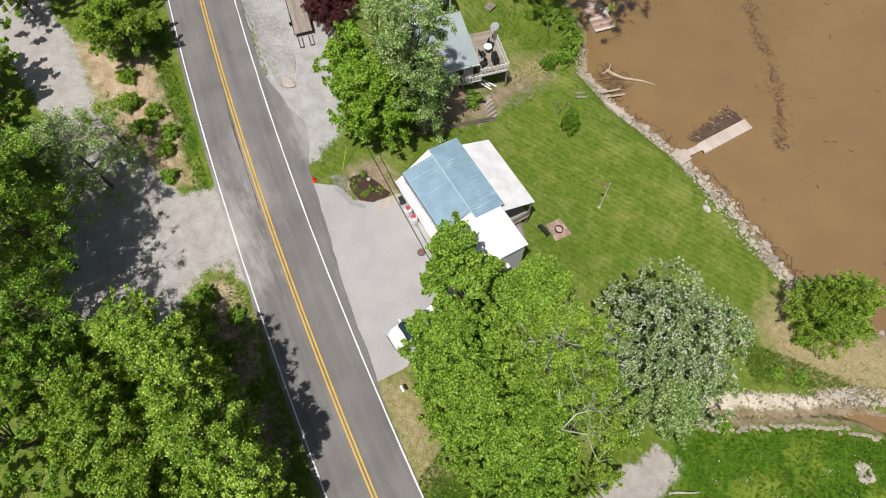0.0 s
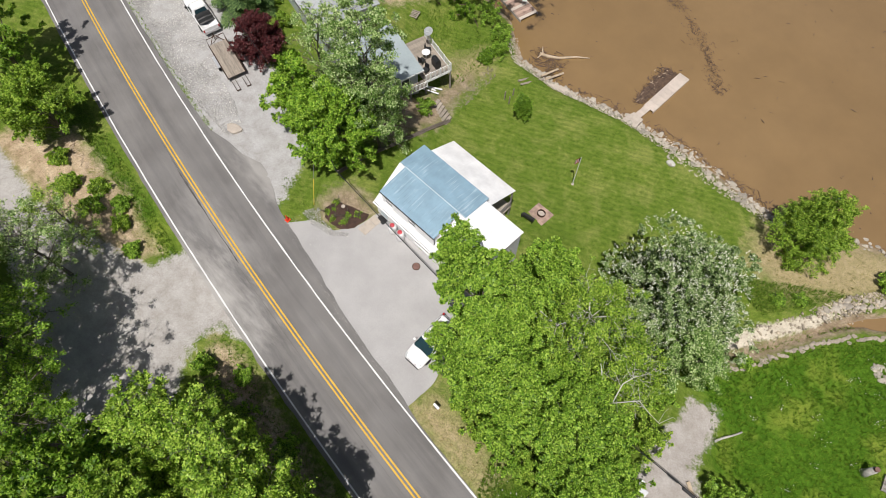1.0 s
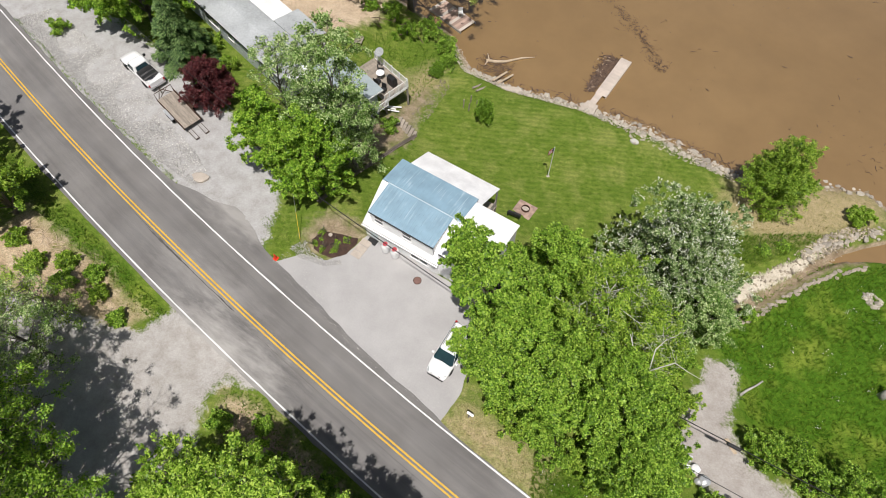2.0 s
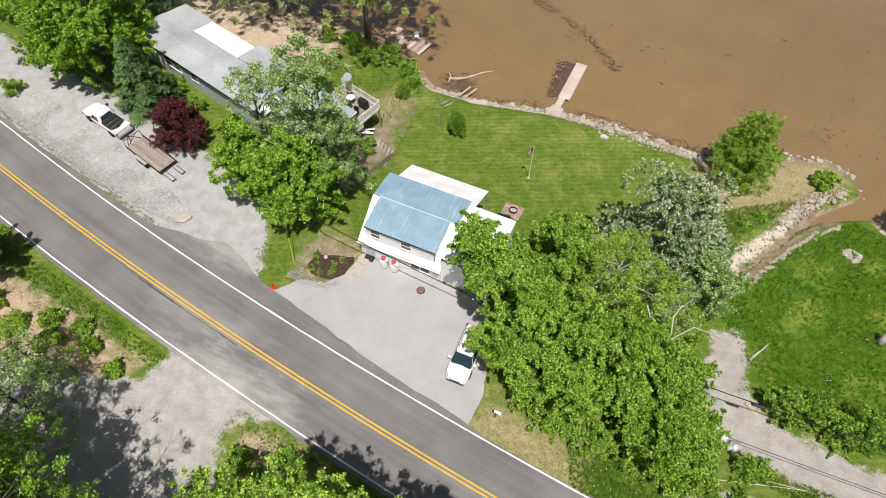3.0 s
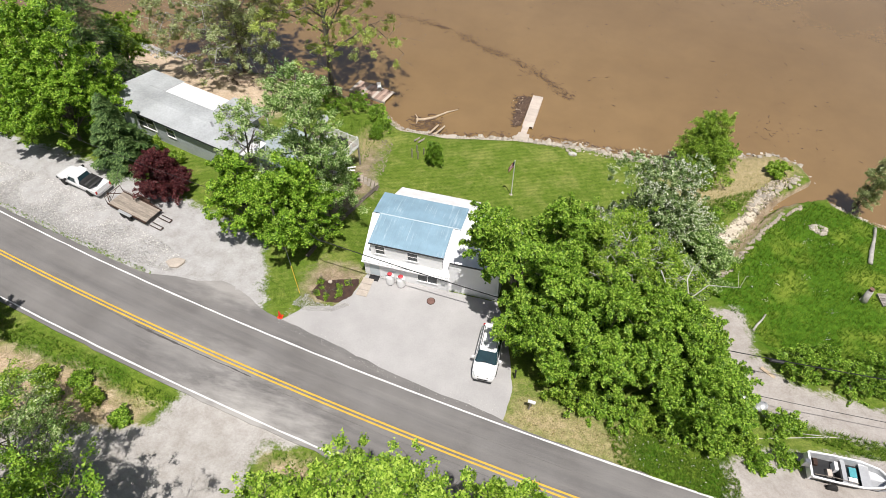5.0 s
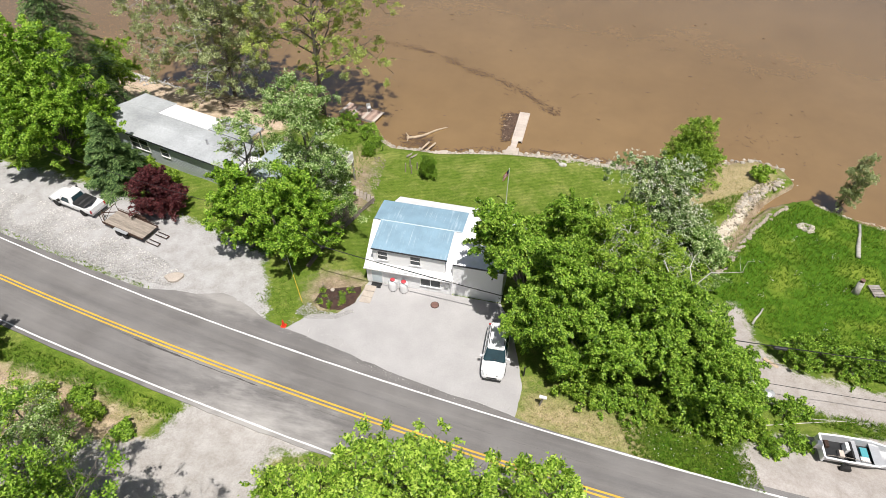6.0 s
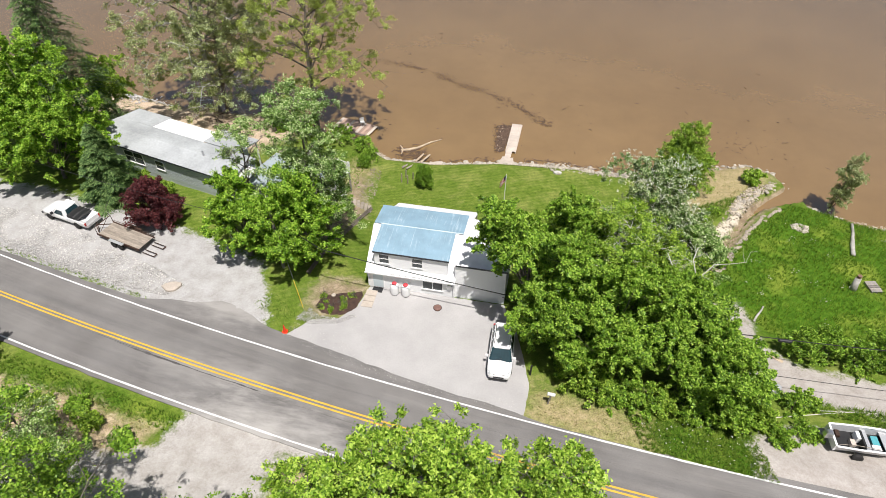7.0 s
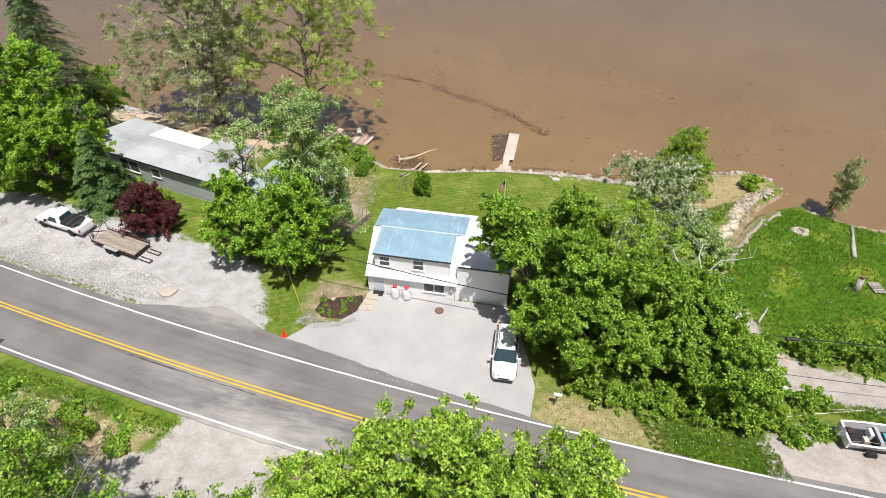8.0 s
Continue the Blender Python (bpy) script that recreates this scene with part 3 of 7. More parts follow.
for k, (x0, x1, off, w) in enumerate(((-17, -4, -0.44, 0.065), (-20, -12, -0.34, 0.03), (-8, 26, -0.62, 0.007), (2, 40, 1.72, 0.005))):
    mid_line = lambda x: 0.5 * (float(line_l(x)) + float(line_r(x))) + off + 0.05 * noise.noise((x * 0.7, k * 7.0, 2))
    xs = [float(v) for v in np.arange(x0, x1, 0.5)]
    wid = lambda x: w * (0.35 + abs(noise.noise((x * 0.9, k * 3.0, 8))) * 2.2) * min(1.0, (x - x0) / 3 + 0.1, (x1 - x) / 3 + 0.1)
    part("tar_seam", ribbon(bmesh.new(), xs, lambda x: mid_line(x) - wid(x), lambda x: mid_line(x) + wid(x), 0.0, 0.004), TAR, road, "dark tar-filled crack")
centre = lambda x: 0.5 * (float(line_l(x)) + float(line_r(x)))
for o in (-0.14, 0.14):
    part("centre_line", ribbon(bmesh.new(), XS, lambda x: centre(x) + o - 0.065, lambda x: centre(x) + o + 0.065, 0.0, 0.005), LINE_YELLOW, road, "double yellow centre line")


def blunt(poly, cell=0.35, amp=0.08, seed=0):
    """An outline cut into short, slightly uneven pieces."""
    out = []
    for a, b in zip(poly, poly[1:] + poly[:1]):
        n = max(1, int(math.hypot(b[0] - a[0], b[1] - a[1]) / cell))
        for k in range(n):
            x, y = a[0] + (b[0] - a[0]) * k / n, a[1] + (b[1] - a[1]) * k / n
            out.append((x + amp * noise.noise((x * 1.7, y * 1.7, seed)), y + amp * noise.noise((x * 1.7, y * 1.7, seed + 9))))
    return out


_pk = blunt(PARKING)
parking = part("pavement", prism(bmesh.new(), [(x, y, -0.25) for x, y in _pk], (0, 0, 0.238)), CONCRETE)
tagged(parking, "pale packed-gravel parking apron beside the road", "parking apron", kind="structure")

# ---- trees and shrubs ----
def crown_mesh(name, lobes, count, size, material, parent, rng, shell=0.6, pad=0.5, per_pad=84, aspect=0.85, under=0.25, dense=1.7):
    """Leaves on leafy sprays that stand out from a set of lobes (x, y, z, rx, ry, rz), with gaps between the sprays."""
    lob = np.array(lobes, float)
    area = lob[:, 3] * lob[:, 4] + lob[:, 4] * lob[:, 5] + lob[:, 3] * lob[:, 5]
    count = int(count * dense)
    npad = max(3, count // per_pad)
    which = rng.choice(len(lob), npad, p=area / area.sum())
    d = rng.normal(size=(npad, 3))
    d /= np.linalg.norm(d, axis=1)[:, None]
    flip = (d[:, 2] < -0.1) & (rng.random(npad) > under)
    d[flip, 2] *= -0.7
    r = shell + (1.12 - shell) * rng.random(npad) ** 0.6 + 0.10 * np.abs(rng.normal(size=npad))
    centre = lob[which, :3] + d * r[:, None] * lob[which, 3:6]
    unit = lambda m: m / (np.linalg.norm(m, axis=1)[:, None] + 1e-9)
    way = unit(d + [0, 0, 0.15] + rng.normal(size=(npad, 3)) * 0.45)
    side = unit(np.cross(way, np.array([0, 0, 1.0]) + d * 0.65 + rng.normal(size=(npad, 3)) * 0.2))
    face = np.cross(side, way)
    face *= np.sign(face[:, 2])[:, None] + 1e-3
    length, width = pad * (1.1 + 1.3 * rng.random(npad)), pad * (0.45 + 0.35 * rng.random(npad))
    share = length * width
    per = np.maximum(4, (count * share / share.sum()).astype(int))
    i = np.repeat(np.arange(npad), per)
    n = len(i)
    s = rng.random(n)
    p = centre[i] + way[i] * ((s - 0.4) * length[i])[:, None] + side[i] * (rng.normal(size=n) * width[i] * (0.62 - 0.4 * s))[:, None]
    p += face[i] * (rng.normal(size=n) * 0.09)[:, None]
    p[:, 2] -= 0.22 * length[i] * s * s
    up = unit(face[i] + rng.normal(size=(n, 3)) * 0.7)
    sd = unit(np.cross(up, rng.normal(size=(n, 3))))
    fwd = np.cross(up, sd)
    q = size * (0.68 + 0.58 * rng.random(n))[:, None]
    tip = fwd * q
    w = np.stack([p - tip * 0.4 + sd * q * aspect * 0.5, p + tip * 0.6 - up * q * 0.12, p - tip * 0.4 - sd * q * aspect * 0.5], 1).reshape(-1, 3)
    return quads(name, w, np.arange(3 * n).reshape(-1, 3), material, parent)


def limbs_mesh(fork, lobes, radius, rng, material, parent, twigs=2):
    bm = bmesh.new()
    base, fork = Vector((0, 0, 0)), Vector(fork)
    bend = Vector((rng.normal() * 0.15, rng.normal() * 0.15, 0))
    tube(bm, [Vector((0, 0, -0.3)), Vector((0, 0, 0.25)), base.lerp(fork, 0.5) + bend, fork], [radius * 1.6, radius * 1.1, radius * 0.9, radius * 0.75], 9)
    for lx, ly, lz, rx, ry, rz in lobes:
        end = fork.lerp(Vector((lx, ly, lz)), 0.9) + Vector((0, 0, 0.2 * rz))
        start = base.lerp(fork, 0.6 + 0.4 * rng.random())
        knee = start.lerp(end, 0.5) + Vector((rng.normal() * 0.25, rng.normal() * 0.25, 0.3 + 0.3 * rng.random()))
        w = radius * 0.42
        tube(bm, [start, knee, end], [w, w * 0.6, w * 0.22], 6)
        for _ in range(twigs):
            q = knee.lerp(end, 0.3 + 0.7 * rng.random())
            t = q + Vector((rng.normal() * rx, rng.normal() * ry, abs(rng.normal()) * rz)) * 0.6
            tube(bm, [q, q.lerp(t, 0.5) + Vector((0, 0, 0.12)), t], [w * 0.3, w * 0.2, w * 0.08], 4)
    return part("trunk", bm, material, parent, smooth=True)


def broadleaf(label, x, y, top, radius, leaves, material, seed, bark=None, low=0.3, count=None, leaf=0.185, squash=0.85, shell=0.6, trunk=0.16,
              name="tree", category="tree", twigs=2, group="", lobe_size=0.31, pad=0.52, lean=(0, 0), stretch=(1, 1), under=0.25, round_top=0.42, bloom=None, dense=1.7, per_pad=130):
    """A tree with its foot at (x, y): lobes of leafy pads over a spread of the given radius, up to the height top."""
    rng = np.random.default_rng(seed)
    z0 = on_land(x, y)
    h = top - z0
    lobes = []
    n = count or int(9 + radius * 3.0)
    for k in range(n):
        a, f = 2.4 * k + rng.random() * 0.8, math.sqrt((k + 0.5) / n)
        q = radius * lobe_size * (0.6 + 0.75 * rng.random())
        rr = (radius - q * 0.7) * f * (0.85 + 0.3 * rng.random())
        zz = h * (low + (1 - low) * (0.74 - round_top * f * f + 0.26 * rng.normal() * 0.6))
        zz = max(min(zz, h - q * squash * 0.9), q * 0.6)
        lobes.append((rr * math.cos(a) * stretch[0] + lean[0] * zz / h, rr * math.sin(a) * stretch[1] + lean[1] * zz / h, zz, q, q, q * squash))
    lobes.append((lean[0], lean[1], h - radius * 0.32 * squash, radius * 0.34, radius * 0.34, radius * 0.34 * squash))
    if low < 0.28:
        lobes.append((lean[0] * 0.4, lean[1] * 0.4, h * (low + 0.24), radius * 0.66 * stretch[0], radius * 0.66 * stretch[1], h * 0.2))
    t = thing(name, label, category, group, at=pose(x, y, z0))
    limbs_mesh((lean[0] * 0.3 + rng.normal() * 0.15, lean[1] * 0.3 + rng.normal() * 0.15, h * (low * 0.9 + 0.06)), lobes, trunk, rng, bark or BARK, t, twigs=twigs)
    crown_mesh("crown", lobes, leaves, leaf, material, t, rng, shell=shell, pad=pad, per_pad=per_pad, under=under, dense=dense)
    if bloom:
        crown_mesh("blossom", lobes, bloom[0], bloom[1], bloom[2], t, rng, shell=0.98, pad=0.16, per_pad=6, under=0.0, dense=1.0)["label"] = "white blossom clusters"
    return t


def branching(label, x, y, top, spread, leaves, material, seed, bark=None, low=0.15, leaf=0.12, trunk=0.2, limbs=18, lean=(0, 0), rise=0.45, clump=0.16,
              droop=0.12, peak=0.4, subs=7, group="", category="tree", splay=0.8, per_tuft=55):
    """An open tree: a wandering stem, limbs up its length, side shoots on the limbs and leaves strung along the twigs."""
    rng = np.random.default_rng(seed)
    z0 = on_land(x, y)
    h = top - z0
    t = thing("tree", label, category, group, at=pose(x, y, z0))
    bm = bmesh.new()
    spine = [Vector((lean[0] * f ** 1.3 + rng.normal() * 0.02 * h * f, lean[1] * f ** 1.3 + rng.normal() * 0.02 * h * f, f * h)) for f in (0, 0.15, 0.3, 0.45, 0.6, 0.75, 0.9, 1.0)]
    spine[0].z = -0.3
    tube(bm, spine, [trunk * (1.25, 0.95, 0.85, 0.7, 0.5, 0.32, 0.16, 0.05)[k] for k in range(8)], 8)

    def along(path, f):
        g = min(max(f, 0.0), 0.9999) * (len(path) - 1)
        return path[int(g)].lerp(path[int(g) + 1], g - int(g))

    runs = []
    for k in range(limbs):
        f = low + (0.97 - low) * (k + rng.random()) / limbs
        s = along(spine, f)
        reach = (f - peak) / ((1.04 - peak) if f > peak else (peak + 0.3))
        span = spread * math.sqrt(max(0.06, 1 - reach * reach)) * (0.7 + 0.45 * rng.random())
        a = 2.4 * k + rng.normal() * 0.35
        out, up = Vector((math.cos(a), math.sin(a), 0)), rise * (0.5 + 0.9 * f)
        wob = lambda q: Vector((rng.normal(), rng.normal(), rng.normal() * 0.6)) * span * q
        path = [s, s + out * span * 0.33 + Vector((0, 0, span * up * 0.5)) + wob(0.09), s + out * span * 0.68 + Vector((0, 0, span * up * 0.8)) + wob(0.12), s + out * span + Vector((0, 0, span * (up * 0.85 - droop))) + wob(0.05)]
        for q in path[1:]:
            q.z = min(q.z, h * (0.93 + 0.07 * rng.random()) - 0.02 * span)
        w = trunk * 0.42 * (1 - 0.6 * f)
        tube(bm, path, [w, w * 0.7, w * 0.42, w * 0.12], 6)
        for j in range(subs + int(span * 0.8)):
            g = 0.22 + 0.78 * (j + rng.random()) / (subs + int(span * 0.8))
            q = along(path, g)
            b = a + (1 if j % 2 else -1) * (0.3 + splay * 1.6 * rng.random())
            ln = span * (0.16 + 0.24 * rng.random()) * (1.25 - 0.5 * g) + 0.25
            e = q + Vector((math.cos(b), math.sin(b), 0.65 * rng.random() - 0.15)) * ln
            e.z = min(e.z, h)
            m = q.lerp(e, 0.5) + Vector((0, 0, 0.1 * ln))
            tube(bm, [q, m, e], [w * 0.3, w * 0.2, w * 0.06], 4)
            runs.append((q.lerp(m, 0.5), e, ln))
            for _ in range(3):
                p = along([q, m, e], 0.25 + 0.7 * rng.random())
                v = p + Vector((rng.normal(), rng.normal(), rng.normal() * 0.6 - droop)) * ln * 0.42
                tube(bm, [p, v], [w * 0.1, w * 0.04], 3)
                runs.append((p, v, ln * 0.6))
    part("trunk", bm, bark or BARK, t, smooth=True)
    ends = np.array([(*p, *q) for p, q, _ in runs])
    share = np.array([r[2] for r in runs]) ** 0.5
    unit = lambda m: m / (np.linalg.norm(m, axis=1)[:, None] + 1e-9)
    tufts_n = max(20, leaves // per_tuft)
    j = rng.choice(len(runs), tufts_n, p=share / share.sum())
    u = (0.45 + 0.6 * rng.random(tufts_n) ** 0.7)[:, None]
    heart = ends[j, :3] * (1 - u) + ends[j, 3:] * u
    tilt = unit(np.array([0, 0, 0.8]) + rng.normal(size=(tufts_n, 3)) * 0.55)
    size = 0.55 + 0.9 * rng.random(tufts_n)
    i = rng.choice(tufts_n, leaves, p=size ** 2 / (size ** 2).sum())
    off = rng.normal(size=(leaves, 3)) * clump * size[i][:, None]
    off -= tilt[i] * (np.sum(off * tilt[i], 1) * 0.6)[:, None]
    p = heart[i] + off
    up = unit(tilt[i] + rng.normal(size=(leaves, 3)) * 0.45)
    sd = unit(np.cross(up, rng.normal(size=(leaves, 3))))
    fwd = np.cross(up, sd)
    q = leaf * (0.65 + 0.65 * rng.random(leaves))[:, None]
    w = np.stack([p - fwd * q * 0.4 + sd * q * 0.42, p + fwd * q * 0.65 - up * q * 0.14, p - fwd * q * 0.4 - sd * q * 0.42], 1).reshape(-1, 3)
    quads("crown", w, np.arange(3 * leaves).reshape(-1, 3), material, t)
    return t


def shrub(label, x, y, height, radius, leaves, material, seed, leaf=0.14, group="", stretch=(1, 1), name="shrub"):
    return broadleaf(label, x, y, on_land(x, y) + height, radius, leaves, material, seed, low=0.05, leaf=leaf, trunk=0.05, name=name, category="shrub",
                     twigs=1, group=group, pad=0.3, lobe_size=0.45, stretch=stretch, squash=0.8, count=8, round_top=0.5, dense=0.95, per_pad=84)


def spruce(label, x, y, top, radius, leaves, seed, droop=0.22):
    rng = np.random.default_rng(seed)
    z0 = on_land(x, y)
    h = top - z0
    t = thing("conifer", label, "tree", at=pose(x, y, z0))
    bm = bmesh.new()
    tube(bm, [(0, 0, -0.3), (0, 0, h * 0.5), (0, 0, h)], [0.2, 0.12, 0.02], 8)
    verts, n_b = [], int(h * 15)
    for k in range(n_b):
        f = (k + rng.random()) / n_b
        z = h * (0.05 + 0.95 * f)
        r = radius * (1 - f) ** 0.8 * (0.55 + 0.6 * rng.random()) + 0.12
        a = k * 2.39996 + rng.normal() * 0.3
        out = np.array([math.cos(a), math.sin(a), 0.0])
        dr0 = droop + 0.14 * rng.random()
        tube(bm, [(0, 0, z), tuple(out * r * 0.6 + [0, 0, z - dr0 * r * 0.3]), tuple(out * r + [0, 0, z - dr0 * r])], [0.03, 0.018, 0.006], 4)
        m = max(8, int(leaves / n_b * (0.4 + 1.2 * (1 - f))))
        s = rng.random(m) ** 0.7
        p = np.outer(s * r, out) + np.array([0, 0, z])
        p[:, 2] -= dr0 * s * s * r
        sd = np.array([-out[1], out[0], 0.0])
        wide = (0.26 * r * (1.1 - s) + 0.06) * rng.normal(size=m)
        q = p + np.outer(wide, sd)
        q[:, 2] += rng.normal(size=m) * 0.05 - np.abs(wide) * 0.25
        dr = out + np.outer(np.sign(wide) * 0.8, sd) + rng.normal(size=(m, 3)) * 0.25
        dr /= np.linalg.norm(dr, axis=1)[:, None]
        ln = 0.16 + 0.16 * rng.random(m)[:, None]
        w = np.cross(dr, [0, 0, 1]) * 0.045
        verts.append(np.stack([q - w, q + w, q + dr * ln + w * 0.4, q + dr * ln - w * 0.4 - [0, 0, 0.04]], 1).reshape(-1, 3))
    part("trunk", bm, BARK, t, smooth=True)
    v = np.concatenate(verts)
    quads("crown", v, np.arange(len(v)).reshape(-1, 4), LEAF_SPRUCE, t)
    return t


# neighbour's front trees
broadleaf("leafy maple with dense bright green crown beside garden bed", -5.9, 1.6, 9.4, 3.8, 36000, LEAF_BRIGHT, 11, low=0.07, shell=0.35, squash=0.95, lobe_size=0.27, leaf=0.165)
branching("tall silver maple with pale fluttering leaves", -6.2, 5.4, 13.2, 2.9, 27000, LEAF_SILVER, 12, low=0.2, leaf=0.135, trunk=0.22, limbs=26, rise=0.9, clump=0.17, peak=0.45)
branching("thin silver maple with bare twigs showing", -11.6, 4.8, 10.4, 2.6, 8000, LEAF_SILVER, 14, low=0.22, leaf=0.13, trunk=0.18, limbs=22, rise=0.9, clump=0.15)
broadleaf("young green maple beside gravel yard", -10.9, 1.5, 8.2, 2.9, 15000, LEAF_BRIGHT, 13, low=0.12, shell=0.35, twigs=5)
branching("slim light green maple rising behind the garden", -4.9, 4.7, 8.6, 2.2, 15000, LEAF_SILVER, 15, low=0.12, leaf=0.13, trunk=0.14, limbs=20, rise=0.8)
# thicket beside the parking apron
for k, (x, y, top, r, n) in enumerate([(15.4, -3.8, 10.6, 3.7, 36000), (18.6, -3.6, 9.8, 3.9, 38000), (23.2, -2.8, 7.8, 3.9, 34000), (26.4, -5.6, 5.6, 3.3, 24000), (15.2, 2.9, 9.2, 3.7, 26000)]):
    broadleaf("dense green maple in the thicket beside the parking apron", x, y, top, r, int(n * 1.4), LEAF_MAPLE, 30 + k, low=0.1, shell=0.4, group="thicket maples", leaf=0.155, pad=0.46, lobe_size=0.28)
for k, (x, y, top, r, n) in enumerate([(19.2, 2.2, 8.4, 3.7, 36000), (23.4, 2.6, 5.0, 2.6, 15000)]):
    branching("thin yellow-green tree with pale bare twigs in the thicket", x, y, top, r, n, LEAF_LIME, 37 + k, bark=BLEACHED, low=0.12, leaf=0.14, trunk=0.15, limbs=28, rise=0.5, clump=0.17, peak=0.45, group="thicket trees")
broadleaf("slender maple leaning from the thicket over the wing roof", 13.2, -0.8, 10.9, 2.7, 17000, LEAF_MAPLE, 29, shell=0.45, low=0.32, lean=(-2.3, -0.9))
broadleaf("round tree covered in whitish blossom on the lawn", 22.8, 10.9, 7.2, 5.9, 62000, LEAF_BLOSSOM, 50, low=0.02, lobe_size=0.37, per_pad=90, leaf=0.15, pad=0.36, shell=0.45, bloom=(14000, 0.105, BLOSSOM), round_top=0.6)
broadleaf("scrubby green tree beside the creek bed", 26.2, 8.2, 3.4, 3.1, 17000, LEAF_SILVER, 53, low=0.1, leaf=0.15, twigs=5, shell=0.4)
broadleaf("bushy green tree on the river bank", 27.7, 26.0, 2.3, 3.0, 30000, LEAF_LIME, 57, low=0.02, lean=(-0.2, 0.3), leaf=0.13, lobe_size=0.42, round_top=0.6, per_pad=80, count=22)
spruce("dark green spruce beside the gravel yard", -26.9, 6.8, 7.6, 3.3, 34000, 60)
broadleaf("purple-leaved plum tree beside the trailer", -21.1, 4.2, 4.2, 2.55, 21000, LEAF_PLUM, 61, low=0.04, leaf=0.13, lobe_size=0.24, shell=0.35, stretch=(1.2, 1.0))
broadleaf("large bright green maple at the roadside yard", -34.0, 8.6, 14.4, 6.0, 62000, LEAF_BRIGHT, 62, low=0.03, lobe_size=0.25, shell=0.4, leaf=0.17)
broadleaf("bright green maple behind the spruce", -41.5, 10.0, 12.5, 5.0, 24000, LEAF_BRIGHT, 64, low=0.15)
spruce("tall dark spruce with drooping boughs", -37.0, 17.0, 19.4, 6.2, 36000, 63, droop=0.4)
broadleaf("yellow-green young tree on the river bank", -37.2, 22.0, 5.8, 2.8, 14000, LEAF_LIME, 65, low=0.2, leaf=0.16)
# sparse river trees
branching("tall sycamore with pale bark and thin olive leaves", -28.4, 28.9, 17.5, 8.2, 84000, LEAF_OLIVE, 70, bark=BARK_PALE, low=0.12, leaf=0.16, trunk=0.36, limbs=34, lean=(-0.6, 1.2), rise=0.5, clump=0.2, droop=0.3, peak=0.42)
branching("slim olive-leaved sycamore beside a larger one", -26.9, 28.6, 12.5, 5.4, 28000, LEAF_OLIVE, 73, bark=BARK, low=0.12, leaf=0.16, trunk=0.24, limbs=24, lean=(1.5, 0.5), rise=0.5, clump=0.2, droop=0.35, peak=0.35)
branching("sparse spreading tree with dark trunk on the river bank", -15.4, 28.7, 15.0, 8.2, 50000, LEAF_PALE, 71, low=0.26, leaf=0.155, trunk=0.34, limbs=24, lean=(0.6, 0.6), rise=0.55, clump=0.19, droop=0.3, peak=0.45, subs=8)
broadleaf("slim pale green sapling on the far point", 43.2, 24.9, 1.6, 1.45, 8500, LEAF_OLIVE, 72, low=0.04, leaf=0.11, trunk=0.07, lobe_size=0.34, lean=(0.6, 0.3), round_top=0.2, per_pad=60, pad=0.3, shell=0.4)
# trees across the road
for k, (x, y, top, r, n) in enumerate([(4.4, -21.6, 11.6, 2.1, 18000), (7.0, -20.3, 12.4, 2.0, 20000), (9.9, -19.8, 13.6, 1.9, 20000), (11.6, -20.4, 11.8, 2.0, 18000), (13.6, -19.8, 12.4, 2.0, 20000), (15.8, -19.4, 11.4, 2.0, 18000)]):
    branching("light green roadside tree with pale twigs showing", x, y, top, r, n, LEAF_ASH, 80 + k, low=0.2, group="roadside trees", leaf=0.15, trunk=0.16, limbs=24, rise=0.8, clump=0.13, peak=0.42, per_tuft=45)
for k, (x, y, top, r, n) in enumerate([(8.0, -25.6, 12.2, 4.4, 30000), (15.0, -25.2, 12.2, 4.4, 30000), (18.6, -20.2, 7.8, 2.6, 15000)]):
    broadleaf("light green roadside maple", x, y, top, r, n, LEAF_LIME, 86 + k, low=0.22, group="roadside maples", leaf=0.15, lobe_size=0.24, shell=0.4, twigs=4)
for k, (x, y, top, r, n) in enumerate([(-15.5, -29.0, 12.0, 4.0, 16000), (-18.0, -27.8, 10.5, 4.0, 20000), (-27.0, -27.5, 10.5, 4.2, 18000),
                                       (-34.4, -13.6, 14.5, 4.4, 22000), (-35.5, -21.5, 9.5, 3.8, 12000), (3.0, -27.6, 12.8, 4.2, 20000), (-4.5, -33.0, 12.0, 4.5, 12000), (5.0, -33.0, 12.5, 4.5, 12000), (13.0, -32.0, 12.0, 4.5, 12000), (-13.0, -31.5, 11.5, 4.5, 14000), (-22.5, -33.5, 11.0, 4.5, 9000)]):
    broadleaf("shady woodland tree beside the dirt drive", x, y, top, r, n, LEAF_DEEP, 90 + k, low=0.15, group="woodland trees", leaf=0.21, dense=1.1)
branching("thin pale-leaved tree over the dirt drive", -13.2, -21.4, 8.4, 3.2, 14000, LEAF_SILVER, 97, low=0.15, leaf=0.11, trunk=0.15, limbs=24, rise=0.6, clump=0.17)
branching("thin pale-leaved tree over the dirt drive", -15.6, -18.8, 6.0, 2.3, 6000, LEAF_LIME, 98, low=0.1, leaf=0.11, trunk=0.12, limbs=22, rise=0.6, clump=0.17)
broadleaf("yellow-green tree leaning to the road", -26.2, -14.6, 7.2, 3.2, 20000, LEAF_LIME, 99, low=0.15, leaf=0.16)
